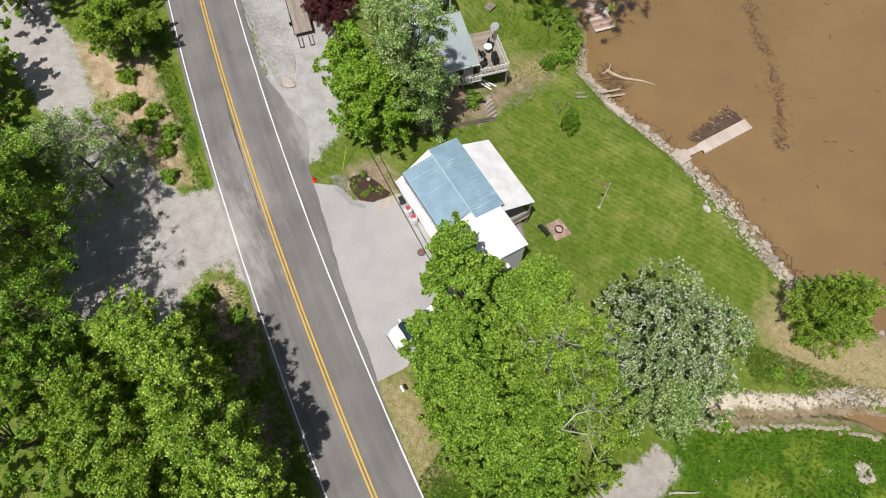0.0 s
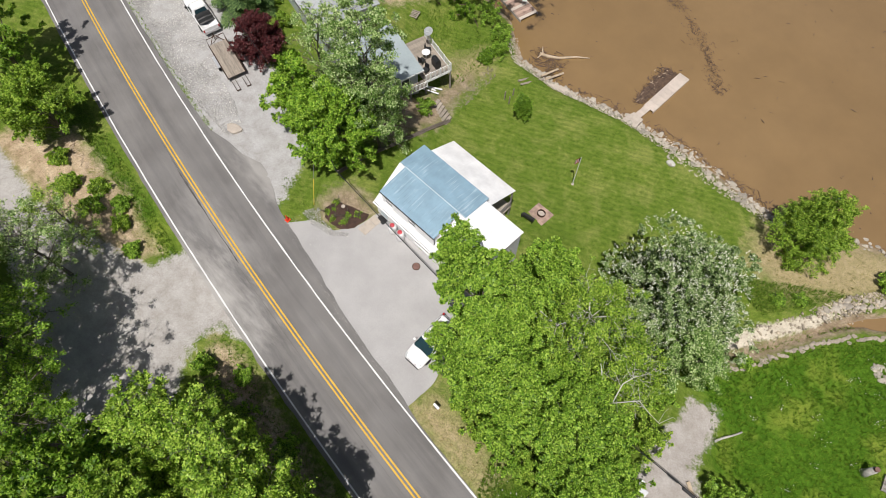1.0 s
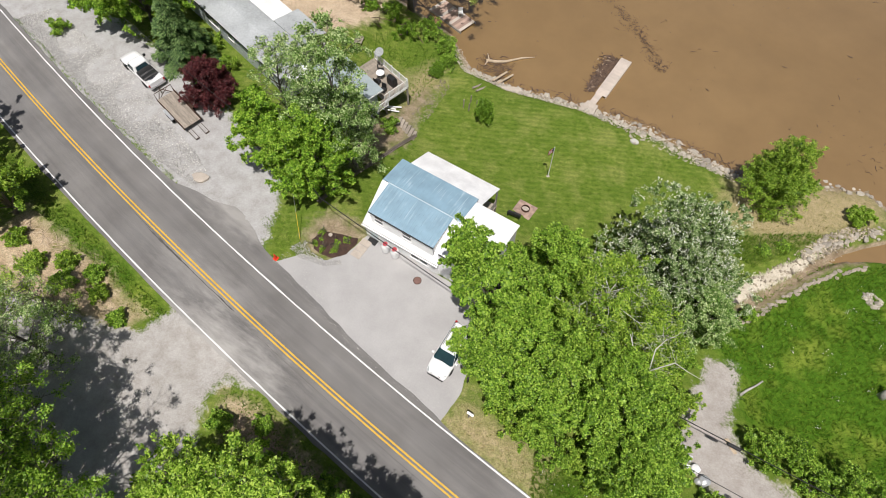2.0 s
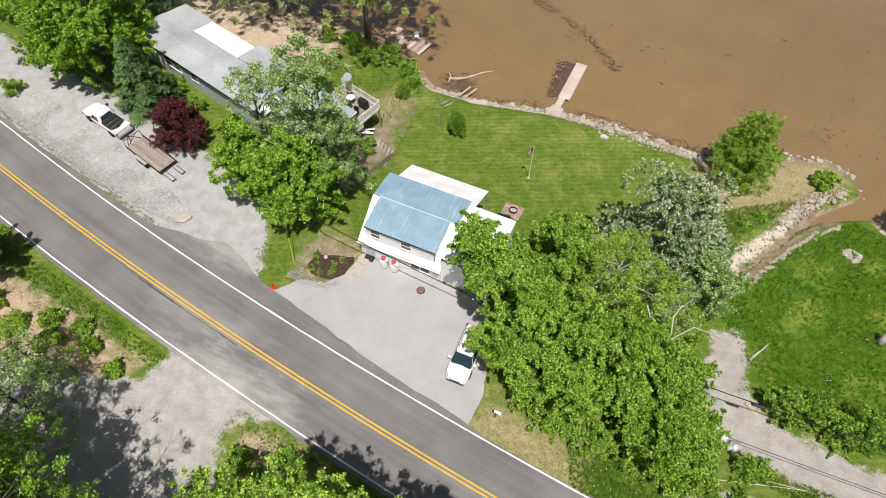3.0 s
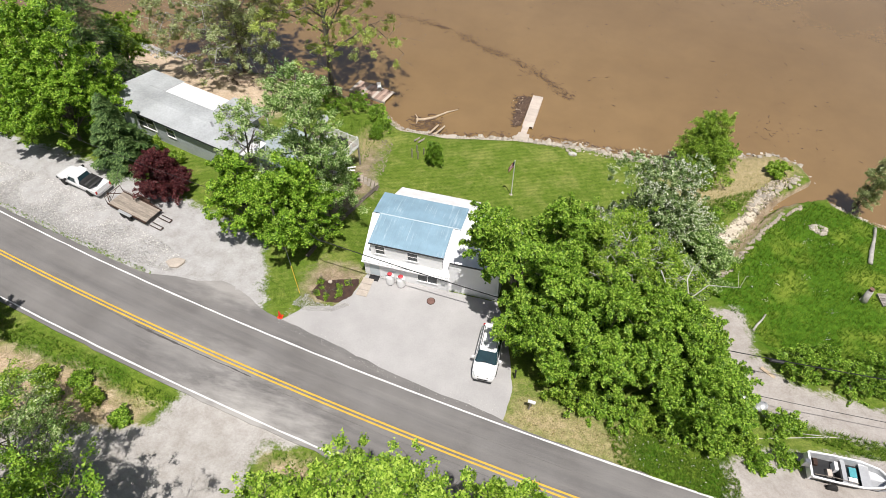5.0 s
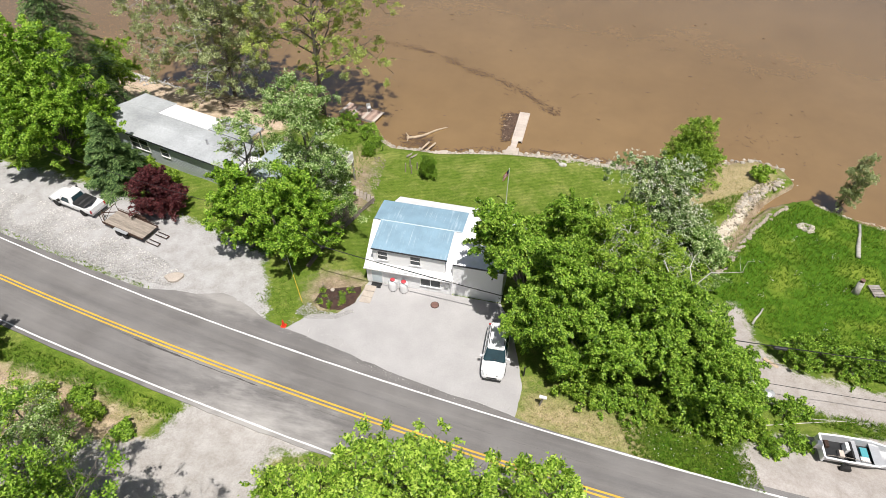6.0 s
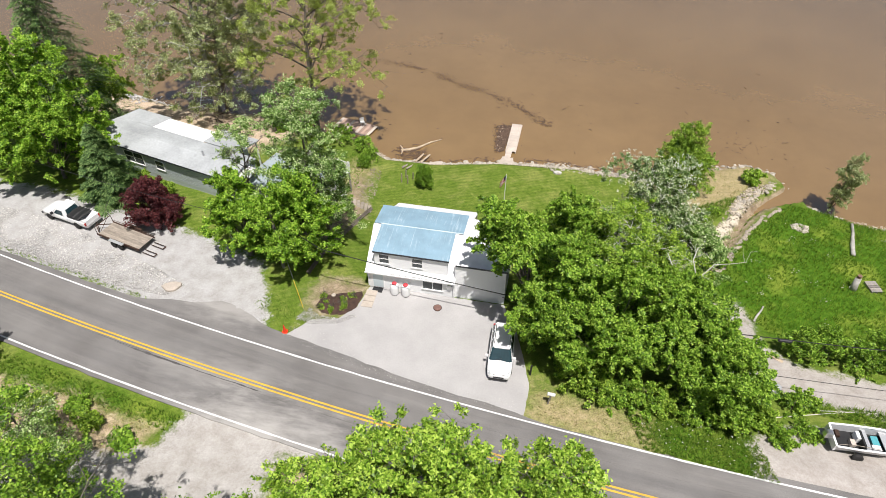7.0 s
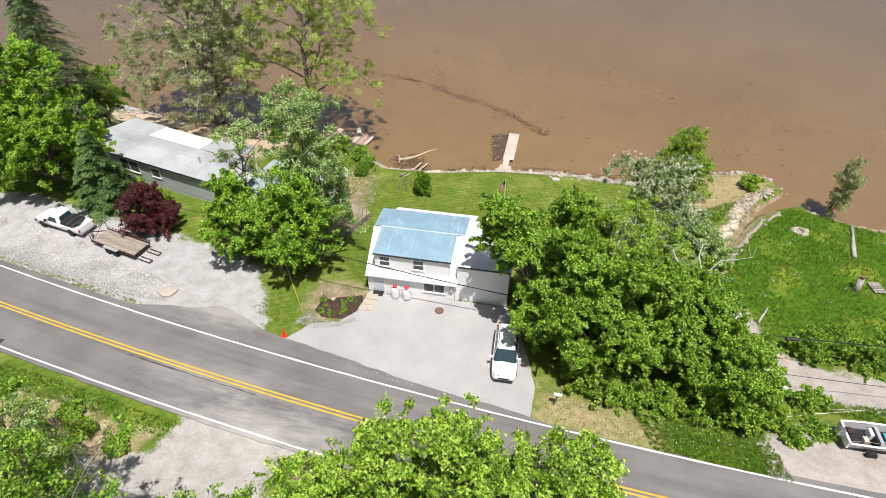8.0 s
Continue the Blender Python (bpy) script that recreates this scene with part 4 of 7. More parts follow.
for k, (x, y, top, r) in enumerate([(-7.2, -26.4, 15.4, 4.0), (-1.4, -28.8, 16.0, 4.6), (-9.6, -27.6, 14.0, 4.6)]):
    branching("tall shady tree with high crown beside the dirt drive", x, y, top, r, 38000,
              (LEAF_MAPLE, LEAF_DEEP, LEAF_DEEP)[k], 95 + k, low=0.24, trunk=0.24, leaf=0.13, limbs=26, rise=0.5, clump=0.18, peak=0.6, group="tall woodland trees")
# dead tree at the thicket's edge
dead = thing("dead_tree", "bleached dead tree with bare branches in the thicket", "tree", at=pose(23.4, -1.2, on_land(23.4, -1.2)))
_r = np.random.default_rng(55)
_bm = bmesh.new()
_dz = -on_land(23.4, -1.2)
_stem = [Vector((0, 0, -0.3)), Vector((0.1, 0.1, 5.0)), Vector((0.5, 0.1, _dz + 6.5))]
tube(_bm, _stem, [0.16, 0.12, 0.08], 7)
for path, n in (([_stem[2], Vector((1.6, 1.2, _dz + 7.1)), Vector((2.4, 0.8, _dz + 7.7)), Vector((3.2, 0.5, _dz + 8.3))], 4), ([_stem[2], Vector((0.2, 1.3, _dz + 7.2)), Vector((0.5, 2.2, _dz + 7.5))], 9),
                ([_stem[1], Vector((-0.9, 0.9, _dz + 6.4)), Vector((-1.6, 1.2, _dz + 7.6))], 6)):
    tube(_bm, path, [0.045, 0.034, 0.024, 0.01][:len(path)], 6)
    for _ in range(n):
        k = _r.integers(len(path) - 1)
        b0 = path[k].lerp(path[k + 1], _r.random())
        b1 = b0 + Vector((_r.normal() * 0.4, _r.normal() * 0.4, 0.2 + 0.3 * _r.random()))
        tube(_bm, [b0, b1, b1 + Vector((_r.normal() * 0.25, _r.normal() * 0.25, 0.15))], [0.014, 0.009, 0.004], 4)
part("trunk", _bm, BLEACHED, dead, smooth=True)
# shrubs
broadleaf("dense green upright shrub on the lawn", 0.4, 18.6, on_land(0.4, 18.6) + 2.7, 0.85, 11000, LEAF_DEEP, 110, low=0.02, leaf=0.10, trunk=0.06, name="shrub", category="shrub", twigs=1, pad=0.2, lobe_size=0.5, squash=1.3, count=12, round_top=0.7, per_pad=60)
shrub("yellow-green willow shrub on the stony point", 35.8, 28.2, 1.5, 1.05, 5000, LEAF_ASH, 111, 0.14)
for k, (x, y, h, r) in enumerate([(16.6, -6.4, 2.4, 1.5), (19.6, -6.9, 1.6, 1.2), (22.6, -6.6, 1.8, 1.3), (25.0, -7.0, 1.9, 1.4), (27.0, -7.0, 2.2, 1.5), (28.8, -5.0, 2.4, 1.6), (24.0, -6.6, 2.6, 1.7), (21.2, -6.8, 2.6, 1.6), (18.4, -6.8, 2.2, 1.4), (28.4, -2.4, 2.6, 1.6), (29.6, -6.6, 1.5, 1.1), (17.6, 5.6, 2.6, 1.7), (21.4, 6.6, 2.4, 1.6), (26.6, 5.2, 2.2, 1.5), (28.0, 1.2, 2.4, 1.6)]):
    shrub("leafy shrub at the thicket's edge", x, y, h, r, 5200, LEAF_MAPLE if k % 2 else LEAF_LIME, 120 + k, group="thicket shrubs")
for k in range(11):
    x = 34.2 + 1.9 * k
    shrub("dense green hedge shrub beside the gravel path", x, 1.7 + 0.10 * (x - 34) + 0.5 * math.sin(k * 2.1), 2.6, 1.7, 5600, LEAF_MAPLE, 140 + k, group="hedge shrubs")
for k, (x, y, h, r) in enumerate([(-11.4, 26.4, 2.0, 1.6), (-13.2, 24.8, 1.6, 1.4), (-8.4, 25.6, 1.6, 1.4), (-15.6, 26.0, 1.5, 1.3), (-6.9, 23.2, 1.3, 1.0), (-7.2, 21.6, 1.0, 0.9), (-5.7, 11.4, 1.1, 0.9), (-18.4, 25.2, 1.2, 1.2), (-7.6, 7.4, 1.1, 1.0)]):
    shrub("bright green shrub on the neighbour's bank", x, y, h, r, 5000, LEAF_DEEP if k % 2 else LEAF_MAPLE, 160 + k, group="bank shrubs", leaf=0.115)
for k, (x, y, h, r) in enumerate([(0.6, -18.3, 1.3, 0.8), (2.6, -19.4, 1.5, 1.2), (-11.6, -16.6, 0.7, 0.7), (-14.4, -15.9, 0.8, 0.7), (-17.6, -16.8, 1.0, 1.1), (5.8, -18.6, 1.3, 1.1), (9.6, -17.8, 1.1, 0.9), (-20.6, -17.2, 1.2, 1.0), (3.2, -16.8, 0.7, 0.6), (-23.8, -16.0, 0.9, 0.9), (-16.0, -15.0, 0.8, 0.8), (-18.8, -15.4, 0.7, 0.9)]):
    shrub("green roadside bush across the road", x, y, h, r, 4200, LEAF_LIME if k % 2 else LEAF_MAPLE, 180 + k, group="roadside bushes")
for k, (x, y, h, r) in enumerate([(-40.4, 2.4, 1.5, 1.0), (-26.0, 9.4, 1.3, 1.1), (-22.6, 8.2, 1.2, 1.0), (32.1, -4.4, 1.3, 1.0), (30.4, -8.0, 0.8, 0.9), (32.3, -7.0, 0.7, 0.8), (33.4, -3.9, 0.9, 0.8), (30.2, 12.6, 0.9, 0.7), (30.6, 21.0, 0.45, 0.45), (29.2, 19.6, 0.5, 0.5)]):
    shrub("small green bush on rough ground", x, y, h, r, 3200, LEAF_LIME if k in (1, 2) else LEAF_MAPLE, 200 + k, group="small bushes")

# ---- white house with the blue roof ----
def sheet(pts, t=0.05):
    """A roof plane over four corners, with thickness upwards."""
    return prism(bmesh.new(), pts, (0, 0, t))


def ribs_on(name, a, b, c, d, spacing, material, parent, w=0.022, h=0.016):
    """Raised ribs from edge a-b to edge d-c of a roof plane."""
    a, b, c, d = (Vector(v) for v in (a, b, c, d))
    n = int((b - a).length / spacing)
    up = Vector((0, 0, h))
    side = (b - a).normalized() * w * 0.5
    bm = bmesh.new()
    for k in range(1, n):
        p, q = a.lerp(b, k / n), d.lerp(c, k / n)
        prism(bm, [p - side, p + side, q + side, q - side], up)
    return part(name, bm, material, parent)


def window(parent, x0, x1, z0, z1, y, panes=1, cross=True, material=None):
    """A framed window on a wall that faces -y: frame, panes with a meeting rail, sill."""
    f = 0.07
    bm = bmesh.new()
    box(bm, x0 - f, x1 + f, y - 0.05, y + 0.02, z1, z1 + f)
    box(bm, x0 - f, x1 + f, y - 0.05, y + 0.02, z0 - f, z0)
    box(bm, x0 - f, x0, y - 0.05, y + 0.02, z0, z1)
    box(bm, x1, x1 + f, y - 0.05, y + 0.02, z0, z1)
    w = (x1 - x0) / panes
    for k in range(1, panes):
        box(bm, x0 + k * w - 0.035, x0 + k * w + 0.035, y - 0.045, y + 0.02, z0, z1)
    fr = part("window", bm, TRIM, parent, "white window frame")
    for k in range(panes):
        part("pane", box(bmesh.new(), x0 + k * w + 0.036 * (k > 0), x0 + (k + 1) * w - 0.036 * (k < panes - 1), y - 0.02, y + 0.015, z0, z1), GLASS, fr, "dark glass pane")
    if cross:
        part("rail", box(bmesh.new(), x0, x1, y - 0.042, y - 0.021, (z0 + z1) / 2 - 0.03, (z0 + z1) / 2 + 0.03), TRIM, fr)
    part("sill", box(bmesh.new(), x0 - 0.1, x1 + 0.1, y - 0.09, y - 0.051, z0 - f - 0.03, z0 - f + 0.015), TRIM, fr)
    return fr


def clapboards(x0, x1, z0, z1, y, parent, openings=(), face=0.006, pitch=0.15):
    """Lapped boards over a wall that faces -y."""
    z = z0
    while z < z1 - 0.03:
        top = min(z + pitch, z1)
        cuts = sorted((o[0], o[1]) for o in openings if o[2] < top and o[3] > z)
        x = x0
        for a, b in cuts + [(x1, x1)]:
            if a - x > 0.05:
                bm = bmesh.new()
                loft(bm, [[(x, y, z), (x, y - face * 1.8, z), (x, y - face * 0.4, top), (x, y, top)], [(a, y, z), (a, y - face * 1.8, z), (a, y - face * 0.4, top), (a, y, top)]])
                part("board", bm, SIDING, parent)
            x = max(x, b)
        z = top


house = thing("house", "small white two-storey house with faded blue metal roof", "house")
RIDGE_Y, RIDGE_Z = 3.0, 4.10
bm = bmesh.new()
prism(bm, [(0, 0, -0.4), (0, 0, 1.82), (0, RIDGE_Y, RIDGE_Z - 0.06), (0, 5.6, 3.76), (0, 5.6, -2.6), (0, 2.5, -1.6)], (0.16, 0, 0))
part("wall", bm, SIDING, house, "white gable end wall")
w_lo = part("wall", box(bmesh.new(), 0.162, 7.098, 0.0, 0.16, -0.4, 1.84), BLOCK, house, "white block ground floor wall")
w_bk = part("wall", box(bmesh.new(), 0.162, 7.098, 5.44, 5.6, -2.6, 3.76), SIDING, house, "white back wall")
w_up = part("wall", box(bmesh.new(), 0.62, 6.48, 0.25, 0.37, 2.02, 3.74), SIDING, house, "white siding dormer wall")
UP_OPEN = [(0.97, 1.86, 2.52, 3.52), (3.62, 4.54, 2.50, 3.50)]
clapboards(0.62, 6.48, 2.12, 3.72, 0.249, w_up, UP_OPEN)
for x in (0.62, 6.46):
    bm = bmesh.new()
    prism(bm, [(x, 0.27, 2.08), (x, 0.27, 3.74), (x, RIDGE_Y, RIDGE_Z), (x, RIDGE_Y - 0.3, RIDGE_Z - 0.32)], (0.02, 0, 0))
    part("cheek", bm, SIDING, house, "white dormer side wall")
part("roof", sheet([(-0.1, -0.16, 1.76), (-0.1, RIDGE_Y, RIDGE_Z - 0.06), (7.16, RIDGE_Y, RIDGE_Z - 0.06), (7.16, -0.16, 1.76)], 0.07), ROOF_WHITE, house, "white metal roof slope below the dormer")
f_a, f_b, f_c, f_d = (0.55, 0.12, 3.74), (6.62, 0.12, 3.74), (6.62, RIDGE_Y + 0.02, RIDGE_Z + 0.03), (0.55, RIDGE_Y + 0.02, RIDGE_Z + 0.03)
r1 = part("roof", sheet([f_a, f_d, f_c, f_b], 0.05), ROOF_BLUE, house, "faded blue metal dormer roof")
lift = lambda p, k: (p[0], p[1], p[2] + k)
ribs_on("seam", lift(f_a, 0.05), lift(f_b, 0.05), lift(f_c, 0.05), lift(f_d, 0.05), 0.30, ROOF_BLUE, r1)
b_a, b_b, b_c, b_d = (-0.04, RIDGE_Y + 0.02, RIDGE_Z + 0.05), (7.25, RIDGE_Y + 0.02, RIDGE_Z + 0.05), (7.25, 5.72, 3.80), (-0.04, 5.72, 3.80)
r2 = part("roof", sheet([b_a, b_d, b_c, b_b], 0.05), ROOF_BLUE, house, "faded blue metal rear roof")
ribs_on("seam", lift(b_a, 0.05), lift(b_b, 0.05), lift(b_c, 0.05), lift(b_d, 0.05), 0.30, ROOF_BLUE, r2)
part("ridge_cap", prism(bmesh.new(), [(0.5, RIDGE_Y - 0.05, RIDGE_Z + 0.08), (0.5, RIDGE_Y + 0.02, RIDGE_Z + 0.125), (0.5, RIDGE_Y + 0.06, RIDGE_Z + 0.09)], (6.75, 0, 0)), RIDGE_METAL, house, "pale blue metal ridge cap")
part("drip_edge", box(bmesh.new(), 0.53, 6.64, 0.075, 0.117, 3.66, 3.78), GUTTER_DARK, house, "dark drip edge")
bm = bmesh.new()
prism(bm, [(-0.12, -0.19, 1.67), (-0.12, -0.30, 1.67), (-0.12, -0.31, 1.78), (-0.12, -0.19, 1.78)], (7.3, 0, 0))
part("gutter", bm, TRIM, house, "white gutter")
part("fascia", box(bmesh.new(), -0.1, 7.1, -0.185, -0.155, 1.64, 1.759), GUTTER_DARK, house, "dark fascia board")
part("downpipe", tube(bmesh.new(), [(7.02, -0.26, 1.68), (7.02, -0.10, 1.5), (7.02, -0.06, 0.1)], 0.045, 8), TRIM, house, "white downpipe")
for o in UP_OPEN:
    window(house, o[0] + 0.07, o[1] - 0.07, o[2] + 0.07, o[3] - 0.07, 0.24)
window(house, 4.55, 6.12, 0.62, 1.46, -0.01, panes=2, cross=False)
door = part("door", box(bmesh.new(), 0.45, 1.28, -0.035, -0.002, 0.04, 1.86), DAY_CLEAR, house, "pale blue-white front door")
part("handle", disc(bmesh.new(), (1.18, -0.06), 0.035, 0.9, 0.97, 10), STEEL, door)
part("frame", box(box(box(bmesh.new(), 0.36, 0.447, -0.05, -0.002, 0.0, 1.95), 1.283, 1.37, -0.05, -0.002, 0.0, 1.95), 0.447, 1.283, -0.05, -0.002, 1.863, 1.95), TRIM, door)
part("meter_box", box(bmesh.new(), 6.55, 6.85, -0.16, -0.002, 0.95, 1.45), ALUMINIUM, house, "grey meter box")
part("vent", box(bmesh.new(), -0.04, -0.002, 0.25, 0.6, 0.2, 0.85), BLACK, house, "dark side vent")
# wing
bm = bmesh.new()
prism(bm, [(7.1, 0.1, -0.3), (7.1, 0.1, 3.50), (7.1, 2.9, 4.00), (7.1, 5.25, 3.74), (7.1, 5.25, -2.6), (7.1, 2.5, -1.6)], (3.95, 0, 0))
w_wing = part("wall", bm, SIDING, house, "white wing walls")
clapboards(7.12, 11.05, 0.1, 3.48, 0.099, w_wing)
bm = bmesh.new()
prism(bm, [(7.17, 0.0, 3.51), (7.17, 2.9, 4.02), (7.17, 5.4, 3.74), (7.17, 5.4, 3.80), (7.17, 2.9, 4.09), (7.17, 0.0, 3.59)], (4.0, 0, 0))
r3 = part("roof", bm, ROOF_WHITE, house, "bright white wing roof")
ribs_on("seam", (7.17, 0.0, 3.59), (11.15, 0.0, 3.59), (11.15, 2.9, 4.09), (7.17, 2.9, 4.09), 0.4, ROOF_WHITE, r3)
part("drip_edge", box(bmesh.new(), 7.17, 11.17, -0.045, -0.003, 3.48, 3.61), GUTTER_DARK, house, "dark drip edge")
bm = bmesh.new()
box(bm, 11.052, 11.09, 1.6, 2.5, 1.6, 2.5)
ew = part("window", bm, TRIM, house, "white window frame")
part("pane", box(bmesh.new(), 11.091, 11.10, 1.68, 2.42, 1.68, 2.42), GLASS, ew, "dark glass pane")
part("air_conditioner", box(bmesh.new(), 11.052, 11.45, 3.2, 3.8, 1.3, 1.75), TRIM, house, "white window air conditioner")
# back porch
r4 = part("roof", sheet([(0.37, 5.62, 3.22), (7.58, 5.62, 3.22), (7.58, 8.82, 1.62), (0.37, 8.82, 1.62)], 0.07), ROOF_WHITE, house, "bright white back porch roof")
part("porch_floor", box(bmesh.new(), 0.5, 7.6, 5.75, 8.6, -0.75, -0.6), WOOD, house, "wooden back porch floor")
for x in (0.6, 4.0, 7.5):
    part("post", box(bmesh.new(), x - 0.06, x + 0.06, 8.44, 8.56, on_land(x, 8.5) - 0.2, 1.76), WOOD_GREY, house, "grey porch post")
for x in (7.52,):
    for z in (-0.25, 0.05, 0.35):
        part("rail", box(bmesh.new(), x, x + 0.05, 5.8, 8.44, z, z + 0.12), WOOD_GREY, house, "grey porch rail board")
for k in range(7):
    z = -0.62 - 0.24 * (k + 1)
    part("stair_tread", box(bmesh.new(), 7.68 + 0.22 * k, 7.95 + 0.22 * k, 6.3, 7.5, z, z + 0.05), WOOD_GREY, house, "grey stair tread")
for y in (6.24, 7.52):
    prism_b = prism(bmesh.new(), [(7.66, y, -0.75), (7.66, y, -0.5), (9.25, y, -2.25), (9.25, y, -2.5)], (0, 0.05, 0))
    part("stringer", prism_b, WOOD_GREY, house, "grey stair stringer")

# ---- things round the house ----
for x, y in ((2.32, -0.46), (3.24, -0.47)):
    tank = thing("propane_tank", "upright white propane tank with faded red lid", "gas tank", "propane tanks", at=pose(x, y, 0))
    prof = [(0.28, 0.02), (0.34, 0.06), (0.355, 0.2), (0.365, 0.82), (0.34, 0.95), (0.26, 1.05), (0.15, 1.09)]
    rings = [[(r * math.cos(a), r * math.sin(a), z) for a in (2 * math.pi * k / 22 for k in range(22))] for r, z in prof]
    part("body", loft(bmesh.new(), rings), CAR_WHITE, tank, smooth=True)
    part("foot_ring", disc(bmesh.new(), (0, 0), 0.31, -0.012, 0.03, 20), BLACK, tank)
    lid = [[(r * math.cos(a), r * math.sin(a), z) for a in (2 * math.pi * k / 18 for k in range(18))] for r, z in ((0.19, 1.08), (0.20, 1.15), (0.15, 1.18), (0.05, 1.19))]
    part("lid", loft(bmesh.new(), lid), PINKRED, tank, "faded red domed lid", smooth=True)
mat_ = thing("door_mat", "black rubber mat at the front door", "door mat", at=pose(0.86, -0.36, -0.012))
part("mat", box(bmesh.new(), -0.42, 0.42, -0.28, 0.28, 0, 0.03), BLACK, mat_)
lid = thing("manhole_cover", "round rusty brown cover in the gravel apron", "cover", at=pose(6.0, -1.35, -0.012))
part("rim", disc(bmesh.new(), (0, 0), 0.34, 0, 0.04, 26), RUST, lid)
part("plate", disc(bmesh.new(), (0, 0), 0.29, 0.041, 0.06, 24), RUST_PLATE, lid, "reddish-brown plate")
slab = thing("walkway_slab", "worn tan concrete walkway between garden and apron", "walkway", at=pose(0, 0, 0))
for k in range(3):
    part("slab", box(bmesh.new(), 0.02, 0.92, -2.35 + 0.62 * k, -1.77 + 0.62 * k, -0.1, 0.03 + 0.004 * k), SLAB, slab)

bed = thing("garden_bed", "dark mulched garden bed edged with small stones", "garden bed")
BED = [(-3.7, -3.1), (-3.45, -1.85), (-2.2, -1.35), (-0.35, -0.75), (-0.12, -1.2), (-0.4, -3.0), (-1.3, -3.55), (-2.8, -3.6)]
bm = bmesh.new()
_bo = blunt(BED, 0.3, 0.1, 3)
ctr = bm.verts.new((-1.9, -2.3, 0.14))
mid_ = [bm.verts.new((-1.9 + (x + 1.9) * 0.6, -2.3 + (y + 2.3) * 0.6, 0.12 + 0.03 * noise.noise((x * 3, y * 3, 1)))) for x, y in _bo]
rim_ = [bm.verts.new((x, y, -0.05)) for x, y in _bo]
for k in range(len(_bo)):
    j = (k + 1) % len(_bo)
    bm.faces.new((ctr, mid_[k], mid_[j]))
    bm.faces.new((mid_[k], rim_[k], rim_[j], mid_[j]))
part("mulch", bm, MULCH, bed, smooth=True)
for k, (x, y, h, r) in enumerate([(-3.1, -1.9, 0.42, 0.36), (-2.75, -2.5, 0.3, 0.24), (-3.05, -3.1, 0.4, 0.3), (-2.2, -3.15, 0.42, 0.34), (-1.45, -2.2, 0.45, 0.36), (-1.2, -2.75, 0.45, 0.38), (-0.9, -1.45, 0.45, 0.34)]):
    shrub("small bright green plant in the mulched bed", x, y, h * 0.7, r * 0.55, 500, LEAF_LIME, 300 + k, 0.10, "garden plants", name="garden_plant")
pot = thing("flower_pot", "white ring-shaped planter in the mulched bed", "planter", at=pose(-2.35, -1.85, 0.1))
prof = [(0.11, 0), (0.16, 0.12), (0.18, 0.17), (0.13, 0.17), (0.10, 0.05)]
part("bowl", loft(bmesh.new(), [[(r * math.cos(a), r * math.sin(a), z) for a in (2 * math.pi * k / 16 for k in range(16))] for r, z in prof]), SLAB, pot, smooth=True)


# ---- neighbour's long home ----
H1 = pose(-32.3, 12.4, 0, 0, 0, -14)
nhouse = thing("mobile_home", "long grey single-storey home with low grey roof", "house", at=H1)
part("wall", box(bmesh.new(), 0, 17.3, 0, 3.6, -1.6, 2.35), SIDING_GREY, nhouse, "grey siding walls")
for k in range(12):
    part("board", box(bmesh.new(), 0.0, 17.3, -0.02, -0.002, -0.05 + 0.2 * k, 0.135 + 0.2 * k), SIDING_GREY, nhouse)
roof_n = part("roof", prism(bmesh.new(), [(-0.25, -0.3, 2.36), (-0.25, 1.8, 2.72), (-0.25, 3.72, 2.42), (-0.25, 3.72, 2.50), (-0.25, 1.8, 2.80), (-0.25, -0.3, 2.44)], (17.8, 0, 0)), ROOF_GREY, nhouse, "weathered grey roof")
part("drip_edge", box(bmesh.new(), -0.25, 17.55, -0.34, -0.303, 2.32, 2.45), GUTTER_DARK, nhouse, "dark roof edge")
window(nhouse, 3.95, 6.35, 0.75, 1.95, -0.03, panes=2)
window(nhouse, 8.0, 9.0, 0.9, 1.8, -0.03)
window(nhouse, 1.2, 2.0, 0.9, 1.8, -0.03)
part("awning", sheet([(4.4, 3.74, 2.46), (11.0, 3.74, 2.46), (11.0, 6.1, 2.12), (4.4, 6.1, 2.12)], 0.05), ROOF_WHITE, nhouse, "bright white patio awning")
part("awning", sheet([(-0.2, 3.74, 2.44), (4.35, 3.74, 2.44), (4.35, 6.3, 2.08), (-0.2, 6.3, 2.08)], 0.05), ROOF_GREY, nhouse, "grey patio awning")
for u in (0.0, 4.3, 7.8, 10.9):
    part("post", box(bmesh.new(), u, u + 0.1, 5.9, 6.0, -2.0, 2.13), TRIM, nhouse, "white awning post")
part("roof", sheet([(11.05, 3.74, 2.52), (15.6, 3.74, 2.52), (15.6, 6.6, 2.26), (11.05, 6.6, 2.26)], 0.08), ROOF_GREY, nhouse, "grey roof of the rear room")
part("wall", box(bmesh.new(), 11.2, 13.9, 3.75, 6.4, -2.4, 2.26), SIDING_GREY, nhouse, "grey rear room")
for u in (15.3,):
    part("post", box(bmesh.new(), u, u + 0.12, 6.2, 6.32, -2.6, 2.28), TRIM, nhouse)
part("porch_roof", sheet([(15.4, 0.2, 2.2), (18.6, 0.2, 2.2), (18.6, 2.6, 2.25), (15.4, 2.6, 2.25)], 0.06), ROOF_WHITE, nhouse, "pale porch roof")
for u, v in ((18.4, 0.3), (18.4, 2.4)):
    part("post", box(bmesh.new(), u, u + 0.1, v, v + 0.1, -1.2, 2.2), TRIM, nhouse)
part("chimney", tube(bmesh.new(), [(13.0, 1.6, 2.6), (13.0, 1.6, 3.3)], 0.1, 10), STEEL, nhouse, "metal flue pipe")

